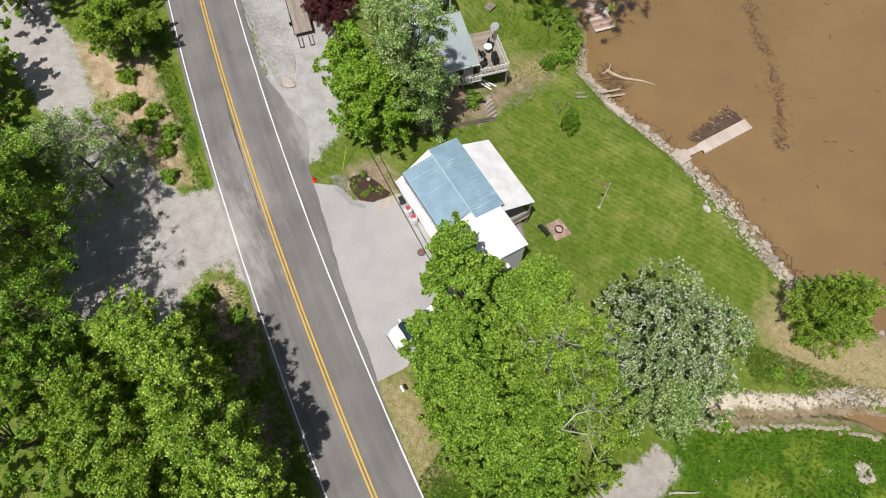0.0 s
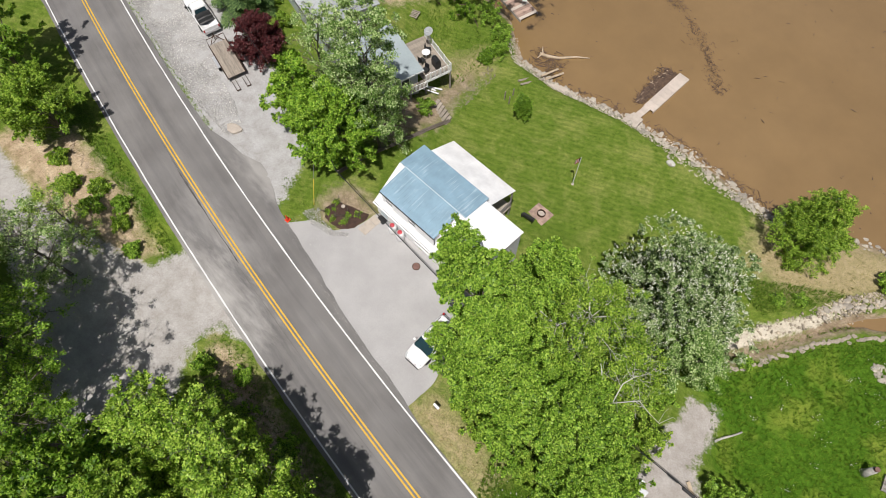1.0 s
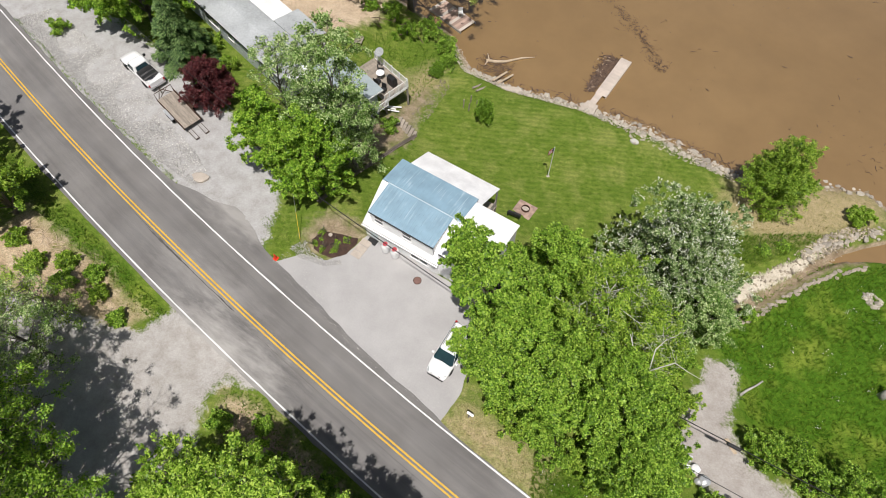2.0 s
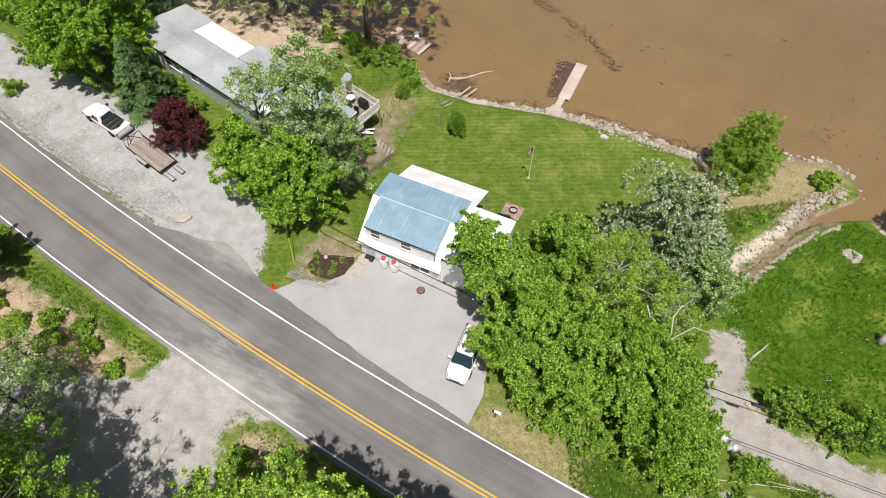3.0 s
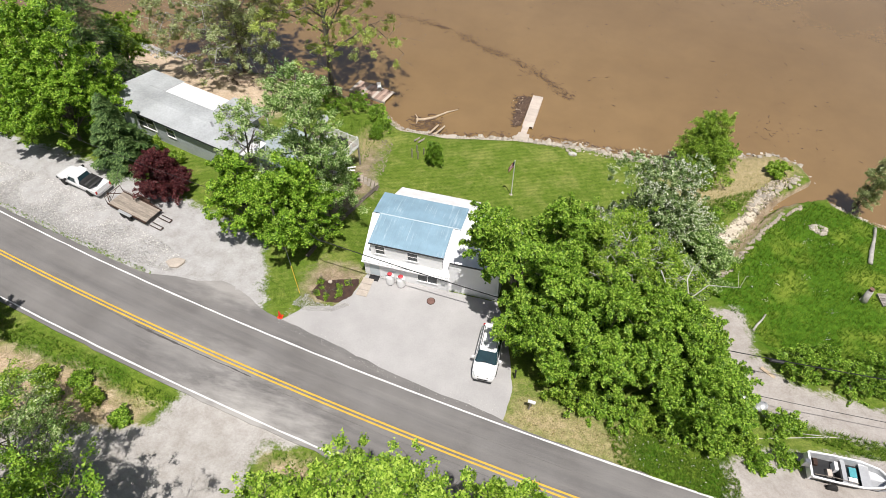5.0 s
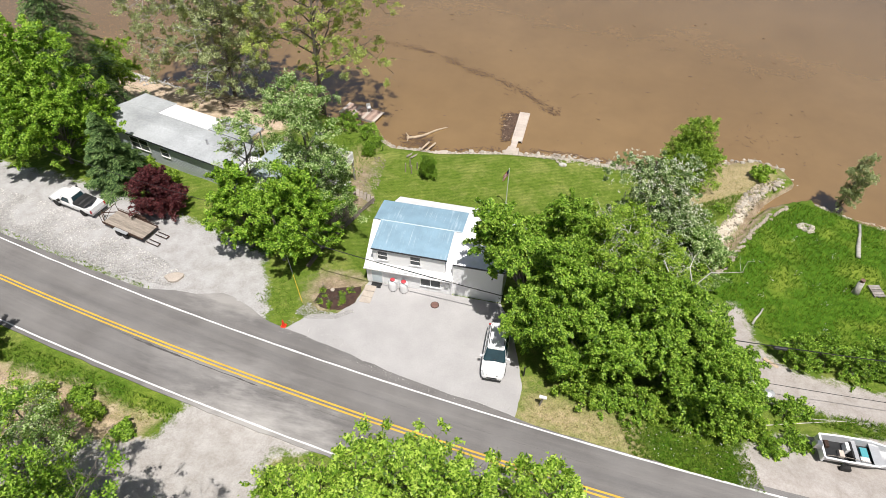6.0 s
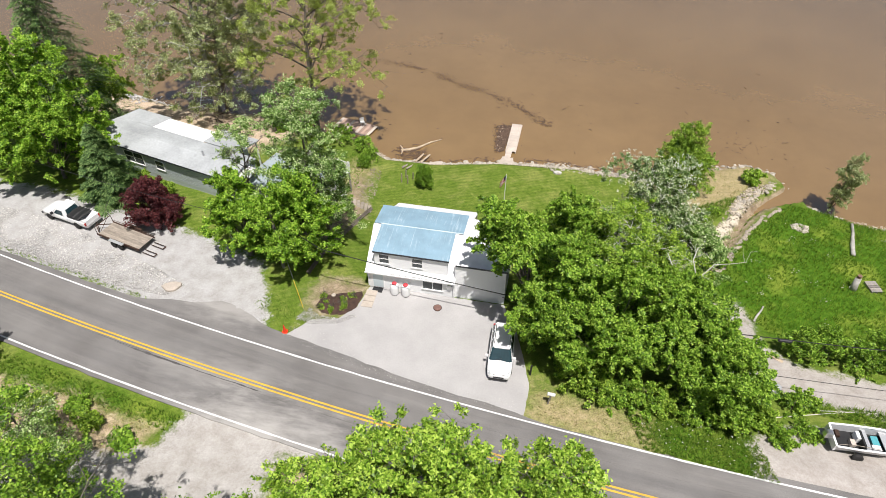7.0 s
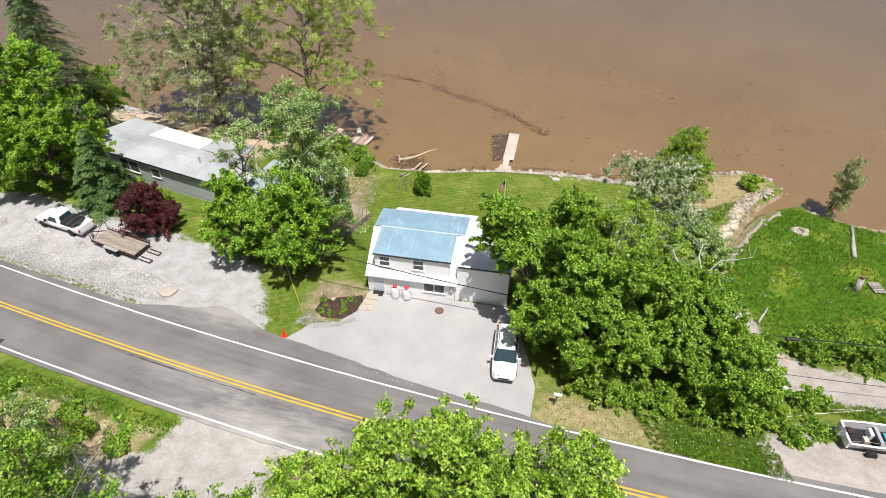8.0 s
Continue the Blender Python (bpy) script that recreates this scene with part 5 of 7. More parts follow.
# ---- neighbour's cottage and deck: a runs leftwards, b backwards from the roof's corner
H2 = pose(-7.55, 12.75, 0, 0, 0, 165)
cot = thing("cottage", "small blue-grey cottage with a low sheet roof", "house", at=H2)
part("wall", box(bmesh.new(), 0.35, 6.2, 0.3, 4.8, -3.6, 0.95), SIDING_GREY, cot, "grey cottage walls")
part("roof", sheet([(-0.05, -0.2, 1.0), (6.5, -0.2, 1.25), (6.5, 5.0, 1.25), (-0.05, 5.0, 1.0)], 0.09), ROOF_SLATE, cot, "smooth blue-grey roof")
part("trim", box(bmesh.new(), -0.09, -0.052, -0.2, 5.0, 0.96, 1.11), TRIM, cot)
bm = box(bmesh.new(), 0.30, 0.348, 1.2, 2.1, -0.4, 0.5)
cw = part("window", bm, TRIM, cot, "white window frame")
part("pane", box(bmesh.new(), 0.285, 0.299, 1.28, 2.02, -0.32, 0.42), GLASS, cw)
deck = thing("deck", "weathered raised deck with white-grey railings", "deck", at=H2)
for k in range(22):
    part("deck_board", box(bmesh.new(), 0.0 + 0.235 * k, 0.22 + 0.235 * k, -3.2, -0.25, -0.66, -0.62), WOOD, deck)
for k in range(8):
    part("walk_board", box(bmesh.new(), -0.62, 0.30, -0.2 + 0.24 * k, 0.02 + 0.24 * k, -0.66, -0.62), WOOD, deck)
part("beam", box(bmesh.new(), -0.05, 5.2, -3.22, -3.12, -0.86, -0.66), WOOD_GREY, deck)
part("beam", box(bmesh.new(), -0.05, 0.05, -3.1, 1.7, -0.86, -0.66), TRIM, deck, "pale edge beam")


def railing(parent, a, b, z0, z1, gap=0.14):
    a, b = Vector((*a, 0)), Vector((*b, 0))
    for k, z in enumerate((z0 + 0.08, z1 - 0.06)):
        part("rail", tube(bmesh.new(), [a + Vector((0, 0, z)), b + Vector((0, 0, z))], 0.035, 4), TRIM, parent, "pale rail")
    n = int((b - a).length / gap)
    for k in range(n + 1):
        p = a.lerp(b, k / n)
        r = 0.045 if k % 8 == 0 else 0.018
        part("baluster" if k % 8 else "rail_post", box(bmesh.new(), p.x - r, p.x + r, p.y - r, p.y + r, z0, z1 + (0.05 if k % 8 == 0 else -0.06)), TRIM, parent)


railing(deck, (-0.02, -3.17), (-0.02, -0.3), -0.66, 0.3)
railing(deck, (0.1, -3.17), (5.1, -3.17), -0.66, 0.3)
railing(deck, (-0.60, -0.2), (-0.60, 1.7), -0.66, 0.2)
for u, v in ((0.05, -3.12), (2.6, -3.12), (5.0, -3.12), (0.05, -0.35), (-0.55, 1.6)):
    q = H2 @ Vector((u, v, 0))
    part("post", box(bmesh.new(), u - 0.07, u + 0.07, v - 0.07, v + 0.07, on_land(q.x, q.y) - 0.2, -0.66), WOOD_GREY, deck)
bbq = thing("barbecue", "black covered barbecue grill on the deck", "grill", at=H2 @ pose(1.15, -2.2, -0.62))
part("cart", box(bmesh.new(), -0.45, 0.45, -0.28, 0.28, 0.05, 0.75), BLACK, bbq)
part("hood", prism(bmesh.new(), [(-0.42, -0.27, 0.751), (-0.42, -0.22, 1.0), (-0.42, 0.1, 1.1), (-0.42, 0.27, 0.95), (-0.42, 0.27, 0.751)], (0.84, 0, 0)), BLACK, bbq)
part("side_shelf", box(bmesh.new(), 0.455, 0.75, -0.22, 0.22, 0.7, 0.74), STEEL, bbq)
for k, (u, v, r) in enumerate(((2.2, -1.2, 20), (3.1, -2.4, -40), (1.0, -0.9, 200))):
    ch = thing("deck_chair", "dark patio chair on the deck", "chair", "deck chairs", at=H2 @ pose(u, v, -0.62, 0, 0, r))
    part("seat", box(bmesh.new(), -0.26, 0.26, -0.26, 0.26, 0.38, 0.43), BLACK, ch)
    part("backrest", prism(bmesh.new(), [(-0.26, 0.24, 0.431), (-0.26, 0.30, 0.95), (-0.26, 0.34, 0.95), (-0.26, 0.28, 0.431)], (0.52, 0, 0)), BLACK, ch)
    for sx in (-0.23, 0.23):
        for sy in (-0.23, 0.23):
            part("leg", box(bmesh.new(), sx - 0.02, sx + 0.02, sy - 0.02, sy + 0.02, 0, 0.379), BLACK, ch)
tb = thing("patio_table", "small round white patio table on the deck", "table", at=H2 @ pose(2.6, -1.9, -0.62))
part("tabletop", disc(bmesh.new(), (0, 0), 0.42, 0.70, 0.73, 20), CLOTH_WHITE, tb)
part("pedestal", disc(bmesh.new(), (0, 0), 0.05, 0.0, 0.699, 8), TRIM, tb)
dish = thing("satellite_dish", "pale grey satellite dish on a post", "satellite dish", at=pose(-10.4, 16.5, on_land(-10.4, 16.5)))
hgt = 1.15 - on_land(-10.4, 16.5)
part("mast", tube(bmesh.new(), [(0, 0, -0.2), (0, 0, hgt)], 0.04, 8), STEEL, dish)
rings = [[Vector((0, 0, hgt + 0.12)) + Matrix.Rotation(radians(28), 3, "X") @ Vector((r * math.cos(a), r * math.sin(a), z)) for a in (2 * math.pi * k / 22 for k in range(22))] for r, z in ((0.08, 0.0), (0.3, 0.045), (0.46, 0.12), (0.46, 0.135), (0.3, 0.065), (0.08, 0.02))]
part("reflector", loft(bmesh.new(), rings), ROOF_GREY, dish, "pale grey round reflector", smooth=True)
part("feed_arm", tube(bmesh.new(), [(0, 0, hgt + 0.1), (0, -0.55, hgt + 0.65)], 0.015, 6), STEEL, dish)

# ---- vehicles: x forwards, y to the left, z up from the ground ----
def wheel_at(parent, x, y, r=0.36, w=0.24):
    out = 1 if y > 0 else -1
    ring = lambda q, yy: [(x + q * math.cos(a), yy, r + q * math.sin(a)) for a in (2 * math.pi * k / 20 for k in range(20))]
    y0, y1 = y - out * w / 2, y + out * w / 2
    ty = part("wheel", loft(bmesh.new(), [ring(r * 0.6, y0), ring(r * 0.95, y0), ring(r, y0 + out * 0.03), ring(r, y1 - out * 0.03), ring(r * 0.95, y1), ring(r * 0.62, y1)]), RUBBER, parent, "black tyre", smooth=True)
    part("rim", loft(bmesh.new(), [ring(r * 0.61, y1 - out * 0.05), ring(r * 0.60, y1 - out * 0.01), ring(r * 0.3, y1 - out * 0.035), ring(r * 0.1, y1 - out * 0.02)]), STEEL, ty, "bright alloy rim", smooth=True)


def shell_of(stations, floor=0.28):
    """A body skinned over cross-sections (x, half width, shoulder height, middle height)."""
    rings = []
    for x, w, s, m in stations:
        half = [(w * 0.86, floor), (w * 0.97, floor + 0.1), (w, (floor + s) / 2), (w * 0.985, s - 0.06), (w * 0.93, s), (w * 0.6, (s + m) / 2 + 0.012), (0, m)]
        rings.append([(x, y, z) for y, z in half] + [(x, -y, z) for y, z in half[-2::-1]])
    return loft(bmesh.new(), rings)


def cabin_of(z0, z1, base, top, w0, w1):
    """A glasshouse: base and top are (rear x, front x)."""
    rings = []
    for t in (0, 0.5, 0.86, 1.0):
        z = z0 + (z1 - z0) * (t if t < 0.9 else 1.0)
        xr, xf = base[0] + (top[0] - base[0]) * min(t, 0.95), base[1] + (top[1] - base[1]) * min(t, 0.95)
        w = w0 + (w1 - w0) * t ** 1.4
        k = 0.0 if t < 1 else 0.06
        c = 0.14
        rings.append([(xr + k, -w + c, z), (xr + k + c, -w + k, z), (xf - k - c, -w + k, z), (xf - k, -w + c, z), (xf - k, w - c, z), (xf - k - c, w - k, z), (xr + k + c, w - k, z), (xr + k, w - c, z)])
    return loft(bmesh.new(), rings)


suv = thing("car", "white crossover parked on the gravel apron", "car", at=pose(11.5, -5.06, -0.012, 0, 0, -88) @ Matrix.Diagonal((0.91, 0.91, 0.94, 1)))
part("body", shell_of([(-2.42, 0.70, 0.86, 0.90), (-2.36, 0.86, 0.98, 1.02), (-2.0, 0.95, 1.04, 1.07), (-0.6, 0.97, 1.03, 1.06), (0.8, 0.97, 1.00, 1.05), (1.2, 0.965, 0.98, 1.06),
                       (1.8, 0.95, 0.92, 1.01), (2.2, 0.90, 0.83, 0.93), (2.4, 0.80, 0.72, 0.83), (2.46, 0.66, 0.60, 0.68)]), CAR_WHITE, suv, "white bodywork", smooth=True)
part("glasshouse", cabin_of(1.02, 1.64, (-2.34, 1.28), (-2.0, 0.42), 0.90, 0.70), CAR_GLASS, suv, "dark tinted glasshouse")
roof_s = part("roof", loft(bmesh.new(), [[(-2.06, -0.60, z), (-1.9, -0.70, z), (0.38, -0.69, z), (0.52, -0.60, z), (0.52, 0.60, z), (0.38, 0.69, z), (-1.9, 0.70, z), (-2.06, 0.60, z)] for z in (1.62, 1.66)] +
                                        [[(-1.9, -0.5, 1.70), (-1.8, -0.56, 1.70), (0.2, -0.55, 1.70), (0.3, -0.5, 1.70), (0.3, 0.5, 1.70), (0.2, 0.55, 1.70), (-1.8, 0.56, 1.70), (-1.9, 0.5, 1.70)]]), CAR_WHITE, suv, "white roof")
for s in (-1, 1):
    part("roof_rail", tube(bmesh.new(), [(-1.85, s * 0.60, 1.70), (-1.7, s * 0.61, 1.75), (0.0, s * 0.60, 1.75), (0.15, s * 0.59, 1.70)], 0.022, 6), BLACK, suv)
    for xa, xb in ((1.22, 0.46), (-0.45, -0.40), (-1.35, -1.25)):
        part("pillar", prism(bmesh.new(), [(xa, s * 0.905, 1.02), (xa - 0.09, s * 0.905, 1.02), (xb - 0.09, s * 0.725, 1.63), (xb, s * 0.725, 1.63)], (0, s * 0.012, 0)), CAR_WHITE, suv)
    part("mirror", box(bmesh.new(), 0.82, 1.0, s * 1.08 - 0.11, s * 1.08 + 0.11, 1.0, 1.16), CAR_WHITE, suv, "white wing mirror")
    part("headlight", prism(bmesh.new(), [(2.05, s * 0.90, 0.80), (2.40, s * 0.74, 0.74), (2.42, s * 0.60, 0.76), (2.1, s * 0.74, 0.90)], (0.02, s * 0.02, 0.03)), LIGHT_LENS, suv, "clear headlight")
    part("tail_lamp", box(bmesh.new(), -2.43, -2.30, s * 0.80 - 0.09, s * 0.80 + 0.09, 0.80, 1.05), RED_LENS, suv, "red tail lamp")
    for x in (-1.45, 1.45):
        wheel_at(suv, x, s * 0.86)
part("grille", prism(bmesh.new(), [(2.385, -0.46, 0.80), (2.385, 0.46, 0.80), (2.475, 0.40, 0.48), (2.475, -0.40, 0.48)], (0.015, 0, 0.01)), BLACK, suv, "black grille")
part("bumper", box(bmesh.new(), 2.36, 2.50, -0.72, 0.72, 0.26, 0.40), BLACK, suv, "black lower bumper")
part("wiper", tube(bmesh.new(), [(1.27, -0.5, 1.05), (1.12, 0.1, 1.17)], 0.012, 4), BLACK, suv)

truck = thing("pickup_truck", "white pickup with black tonneau in the gravel yard", "pickup truck", at=pose(-28.9, 2.8, 0.0, 0, 0, 168) @ Matrix.Diagonal((0.92, 0.95, 0.95, 1)))
part("body", shell_of([(-2.9, 0.86, 0.98, 0.60), (-2.85, 0.93, 1.02, 0.62), (-0.62, 0.95, 1.02, 0.62)], 0.42), CAR_WHITE, truck, "white load bed", smooth=False)
part("body", shell_of([(-0.615, 0.94, 1.02, 1.04), (0.9, 0.95, 1.02, 1.06), (1.3, 0.95, 1.02, 1.10), (2.2, 0.93, 0.98, 1.05), (2.7, 0.88, 0.90, 0.98), (2.82, 0.78, 0.72, 0.80)], 0.42), CAR_WHITE, truck, "white cab and bonnet", smooth=True)
part("cab", cabin_of(1.02, 1.74, (-0.60, 1.30), (-0.42, 0.58), 0.91, 0.74), CAR_WHITE, truck, "white cab with a plain roof")
part("rear_window", prism(bmesh.new(), [(-0.572, -0.66, 1.14), (-0.572, 0.66, 1.14), (-0.462, 0.56, 1.60), (-0.462, -0.56, 1.60)], (-0.014, 0, 0.004)), CAR_GLASS, truck, "dark rear window")
part("windscreen", prism(bmesh.new(), [(1.19, -0.74, 1.12), (1.19, 0.74, 1.12), (0.72, 0.62, 1.60), (0.72, -0.62, 1.60)], (0.016, 0, 0.01)), CAR_GLASS, truck, "dark windscreen")
for s in (-1, 1):
    part("side_window", prism(bmesh.new(), [(0.92, s * 0.905, 1.10), (-0.26, s * 0.905, 1.10), (-0.22, s * 0.80, 1.56), (0.48, s * 0.80, 1.56)], (0, s * 0.014, 0.004)), CAR_GLASS, truck, "dark side window")
    part("mirror", box(bmesh.new(), 0.9, 1.05, s * 1.08 - 0.12, s * 1.08 + 0.12, 1.08, 1.3), BLACK, truck)
    part("headlight", box(bmesh.new(), 2.70, 2.80, s * 0.70 - 0.12, s * 0.70 + 0.12, 0.70, 0.86), LIGHT_LENS, truck)
    part("tail_lamp", box(bmesh.new(), -2.93, -2.87, s * 0.82 - 0.07, s * 0.82 + 0.07, 0.65, 0.95), RED_LENS, truck)
    for x in (-1.75, 1.85):
        wheel_at(truck, x, s * 0.84, 0.39, 0.26)
rings = [[(x, -0.84, 1.03), (x, 0.84, 1.03), (x, 0.78, 1.03 + h), (x, 0.0, 1.09 + h), (x, -0.78, 1.03 + h)] for x, h in ((-2.1, 0.05), (-1.98, 0.12), (-1.5, 0.10), (-1.38, 0.17), (-0.95, 0.14), (-0.66, 0.18))]
part("tonneau", loft(bmesh.new(), rings), BLACK, truck, "black folded tonneau cover")
part("tailgate", box(bmesh.new(), -2.93, -2.87, -0.74, 0.74, 0.6, 1.04), CAR_WHITE, truck)
part("bumper", box(bmesh.new(), -3.08, -2.92, -0.85, 0.85, 0.45, 0.6), STEEL, truck)
part("bumper", box(bmesh.new(), 2.74, 2.92, -0.88, 0.88, 0.42, 0.64), BLACK, truck)

trailer = thing("utility_trailer", "flat utility trailer with wooden deck and rusty frame", "trailer", at=pose(-22.3, 1.05, 0, 0, 0, 166))
for k in range(9):
    part("deck_board", box(bmesh.new(), -2.35, 2.35, -0.83 + 0.185 * k, -0.655 + 0.185 * k, 0.55, 0.59), WOOD, trailer)
for s in (-1, 1):
    part("side_rail", box(bmesh.new(), -2.42, 2.42, s * 0.89 - 0.04, s * 0.89 + 0.04, 0.46, 0.66), RUST, trailer)
    part("top_rail", tube(bmesh.new(), [(-2.2, s * 0.9, 0.8), (2.35, s * 0.9, 0.84)], 0.025, 6), RUST, trailer) if s < 0 else None
    part("mudguard", box(bmesh.new(), -0.85, 0.75, s * 1.08 - 0.14, s * 1.08 + 0.14, 0.70, 0.74), ALUMINIUM if s > 0 else RUST, trailer)
    for x in (-0.42, 0.36):
        wheel_at(trailer, x, s * 1.07, 0.32, 0.2)
    part("ramp", box(box(box(bmesh.new(), -3.75, -2.44, s * 0.52 - 0.2, s * 0.52 - 0.16, 0.14, 0.2), -3.75, -2.44, s * 0.52 + 0.16, s * 0.52 + 0.2, 0.14, 0.2), -3.78, -3.72, s * 0.52 - 0.2, s * 0.52 + 0.2, 0.13, 0.19), RUST, trailer, "rusty loading ramp")
part("head_rack", tube(bmesh.new(), [(2.4, -0.88, 0.6), (2.4, -0.88, 1.35), (2.4, 0.88, 1.35), (2.4, 0.88, 0.6)], 0.035, 6), RUST, trailer)
part("brace", tube(bmesh.new(), [(2.4, -0.5, 1.33), (2.4, 0.5, 0.6)], 0.025, 6), RUST, trailer)
part("tongue", tube(bmesh.new(), [(2.4, -0.7, 0.5), (3.6, 0, 0.5), (2.4, 0.7, 0.5)], 0.05, 6), RUST, trailer)
part("jack", tube(bmesh.new(), [(3.4, 0.0, 0.02), (3.4, 0.0, 0.9)], 0.035, 8), RUST, trailer)

_bz = on_land(35.6, -7.4)
boat = thing("boat", "open aluminium fishing boat on its trailer", "boat", at=pose(35.8, -7.3, _bz, 0, 1.5, 3))
rings = []
for x, w, k in ((-2.4, 0.86, 0.62), (-1.0, 0.92, 0.60), (0.8, 0.90, 0.60), (1.9, 0.62, 0.68), (2.5, 0.12, 0.82)):
    rings.append([(x, -w, 1.15 + 0.06 * (x > 1.5)), (x, -w * 0.8, k), (x, 0, k - 0.08), (x, w * 0.8, k), (x, w, 1.15 + 0.06 * (x > 1.5)), (x, w - 0.06, 1.15), (x, w * 0.76, k + 0.08), (x, 0, k + 0.02), (x, -w * 0.76, k + 0.08), (x, -w + 0.06, 1.15)])
part("hull", loft(bmesh.new(), rings), ALUMINIUM, boat, "dull aluminium hull")
part("gunwale", tube(bmesh.new(), [(-2.42, -0.84, 1.16), (-1.0, -0.90, 1.17), (0.8, -0.88, 1.17), (1.9, -0.60, 1.2), (2.5, 0.0, 1.22), (1.9, 0.60, 1.2), (0.8, 0.88, 1.17), (-1.0, 0.90, 1.17), (-2.42, 0.84, 1.16)], 0.07, 6), CAR_WHITE, boat, "pale rounded gunwale")
part("transom", box(bmesh.new(), -2.5, -2.36, -0.82, 0.82, 0.62, 1.2), CAR_WHITE, boat, "pale transom board")
part("floor", box(bmesh.new(), -2.3, 1.3, -0.66, 0.66, 0.70, 0.74), BLACK, boat, "dark boat floor")
for x, w in ((-0.3, 0.16), (1.0, 0.3)):
    part("bench", box(bmesh.new(), x - w, x + w, -0.78, 0.78, 0.95, 1.0), ALUMINIUM, boat, "aluminium bench")
part("tackle_box", box(bmesh.new(), -2.1, -1.85, 0.1, 0.55, 0.745, 0.98), RUST, boat, "brown tackle box")
part("seat_cushion", box(bmesh.new(), -1.35, -1.05, -0.5, -0.05, 0.745, 1.02), DOCK_WOOD, boat, "tan seat cushion")
part("seat_back", box(bmesh.new(), -0.72, -0.6, -0.7, 0.5, 0.745, 1.32), BLACK, boat, "dark seat back")
part("rod_holder", tube(bmesh.new(), [(-2.2, -0.6, 1.05), (-1.2, -0.68, 1.3), (0.4, -0.7, 1.2)], 0.02, 5), WOOD, boat, "wooden pole")
part("console", box(bmesh.new(), -0.95, -0.65, -0.1, 0.45, 0.74, 1.25), TRIM, boat, "white console")
part("tarp", box(bmesh.new(), 0.1, 0.55, -0.2, 0.45, 0.745, 0.92), TEAL, boat, "teal tarp")
part("cool_box", box(bmesh.new(), -0.1, 0.45, -0.65, -0.3, 0.745, 1.05), CAR_WHITE, boat, "white cool box")
eng = part("outboard_motor", loft(bmesh.new(), [[(x, y, z) for x, y in ((-2.95, -0.18), (-2.5, -0.2), (-2.5, 0.2), (-2.95, 0.18))] for z in (0.95, 1.4)] + [[(-2.85, -0.12, 1.5), (-2.58, -0.13, 1.5), (-2.58, 0.13, 1.5), (-2.85, 0.12, 1.5)]]), STEEL, boat, "grey outboard cowling")
part("leg", box(bmesh.new(), -2.8, -2.62, -0.06, 0.06, 0.35, 0.949), BLACK, eng)
for s in (-1, 1):
    part("trailer_rail", tube(bmesh.new(), [(-2.3, s * 0.6, 0.45), (2.2, s * 0.5, 0.45), (3.4, 0, 0.42)], 0.045, 6), STEEL, boat)
    wheel_at(boat, -0.9, s * 1.0, 0.36, 0.22)
part("axle", tube(bmesh.new(), [(-0.9, -0.9, 0.3), (-0.9, 0.9, 0.3)], 0.04, 6), STEEL, boat)

# ---- river edge ----
TAN_KERB = plain("tan_kerb_stone", (0.38, 0.325, 0.265), 0.9, var=0.2, big=1.5, small=8, relief=0.4, per_object=0.3)


def rock_mesh(seed, flat=0.7, material=ROCK):
    rng = np.random.default_rng(seed)
    bm = bmesh.new()
    bmesh.ops.create_icosphere(bm, subdivisions=1, radius=0.5)
    for v in bm.verts:
        v.co *= 0.75 + 0.5 * rng.random()
        v.co.z *= flat
        v.co.x *= 1.25
    return mesh_of("stone", bm, material)


STONES = [rock_mesh(500 + k, 0.5 + 0.08 * k) for k in range(6)]
KERBS = [rock_mesh(520 + k, 0.4, TAN_KERB) for k in range(4)]


def stone_on(parent, x, y, size, rng, sink=0.25, name="stone"):
    ob = new(name, STONES[rng.integers(len(STONES))])
    s = size * np.array([0.8 + 0.5 * rng.random(), 0.8 + 0.4 * rng.random(), 0.7 + 0.4 * rng.random()])
    z = max(on_land(x, y), WATER_Z - 0.15) + 0.32 * s[2] - sink * s[2] * 0.6
    ob.matrix_world = Matrix.LocRotScale((x, y, z), Euler((rng.normal() * 0.25, rng.normal() * 0.25, rng.random() * 6.28)), s)
    ob.parent = parent
    return ob


def pebbles(name, label, places, sizes, material, seed, category="stones", lift=0.02):
    """Many small stones as one mesh."""
    rng = np.random.default_rng(seed)
    n = len(places)
    base = np.array([(1, 0, 0), (0, 1, 0), (-1, 0, 0), (0, -1, 0), (0, 0, 0.8), (0, 0, -0.6)], float)
    tri = np.array([(0, 1, 4), (1, 2, 4), (2, 3, 4), (3, 0, 4), (1, 0, 5), (2, 1, 5), (3, 2, 5), (0, 3, 5)])
    p = np.asarray(places, float)
    z = np.maximum(land(p[:, 0], p[:, 1]), WATER_Z - 0.05) + lift
    v = base[None] * (0.7 + 0.6 * rng.random((n, 6, 1))) * np.asarray(sizes)[:, None, None] * 0.5
    a = rng.random(n) * 6.28
    c, s = np.cos(a)[:, None], np.sin(a)[:, None]
    w = np.stack([v[..., 0] * c - v[..., 1] * s * 0.8 + p[:, :1], v[..., 0] * s + v[..., 1] * c * 0.8 + p[:, 1:2], v[..., 2] + z[:, None]], -1)
    ob = quads(name, w.reshape(-1, 3), (tri[None] + 6 * np.arange(n)[:, None, None]).reshape(-1, 3), material)
    return tagged(ob, label, category, kind="stuff")


ISLAND_ROCK = plain("loose_stone", (0.54, 0.525, 0.50), 0.9, var=0.15, big=2.0, small=9, relief=0.3, per_island=0.4)

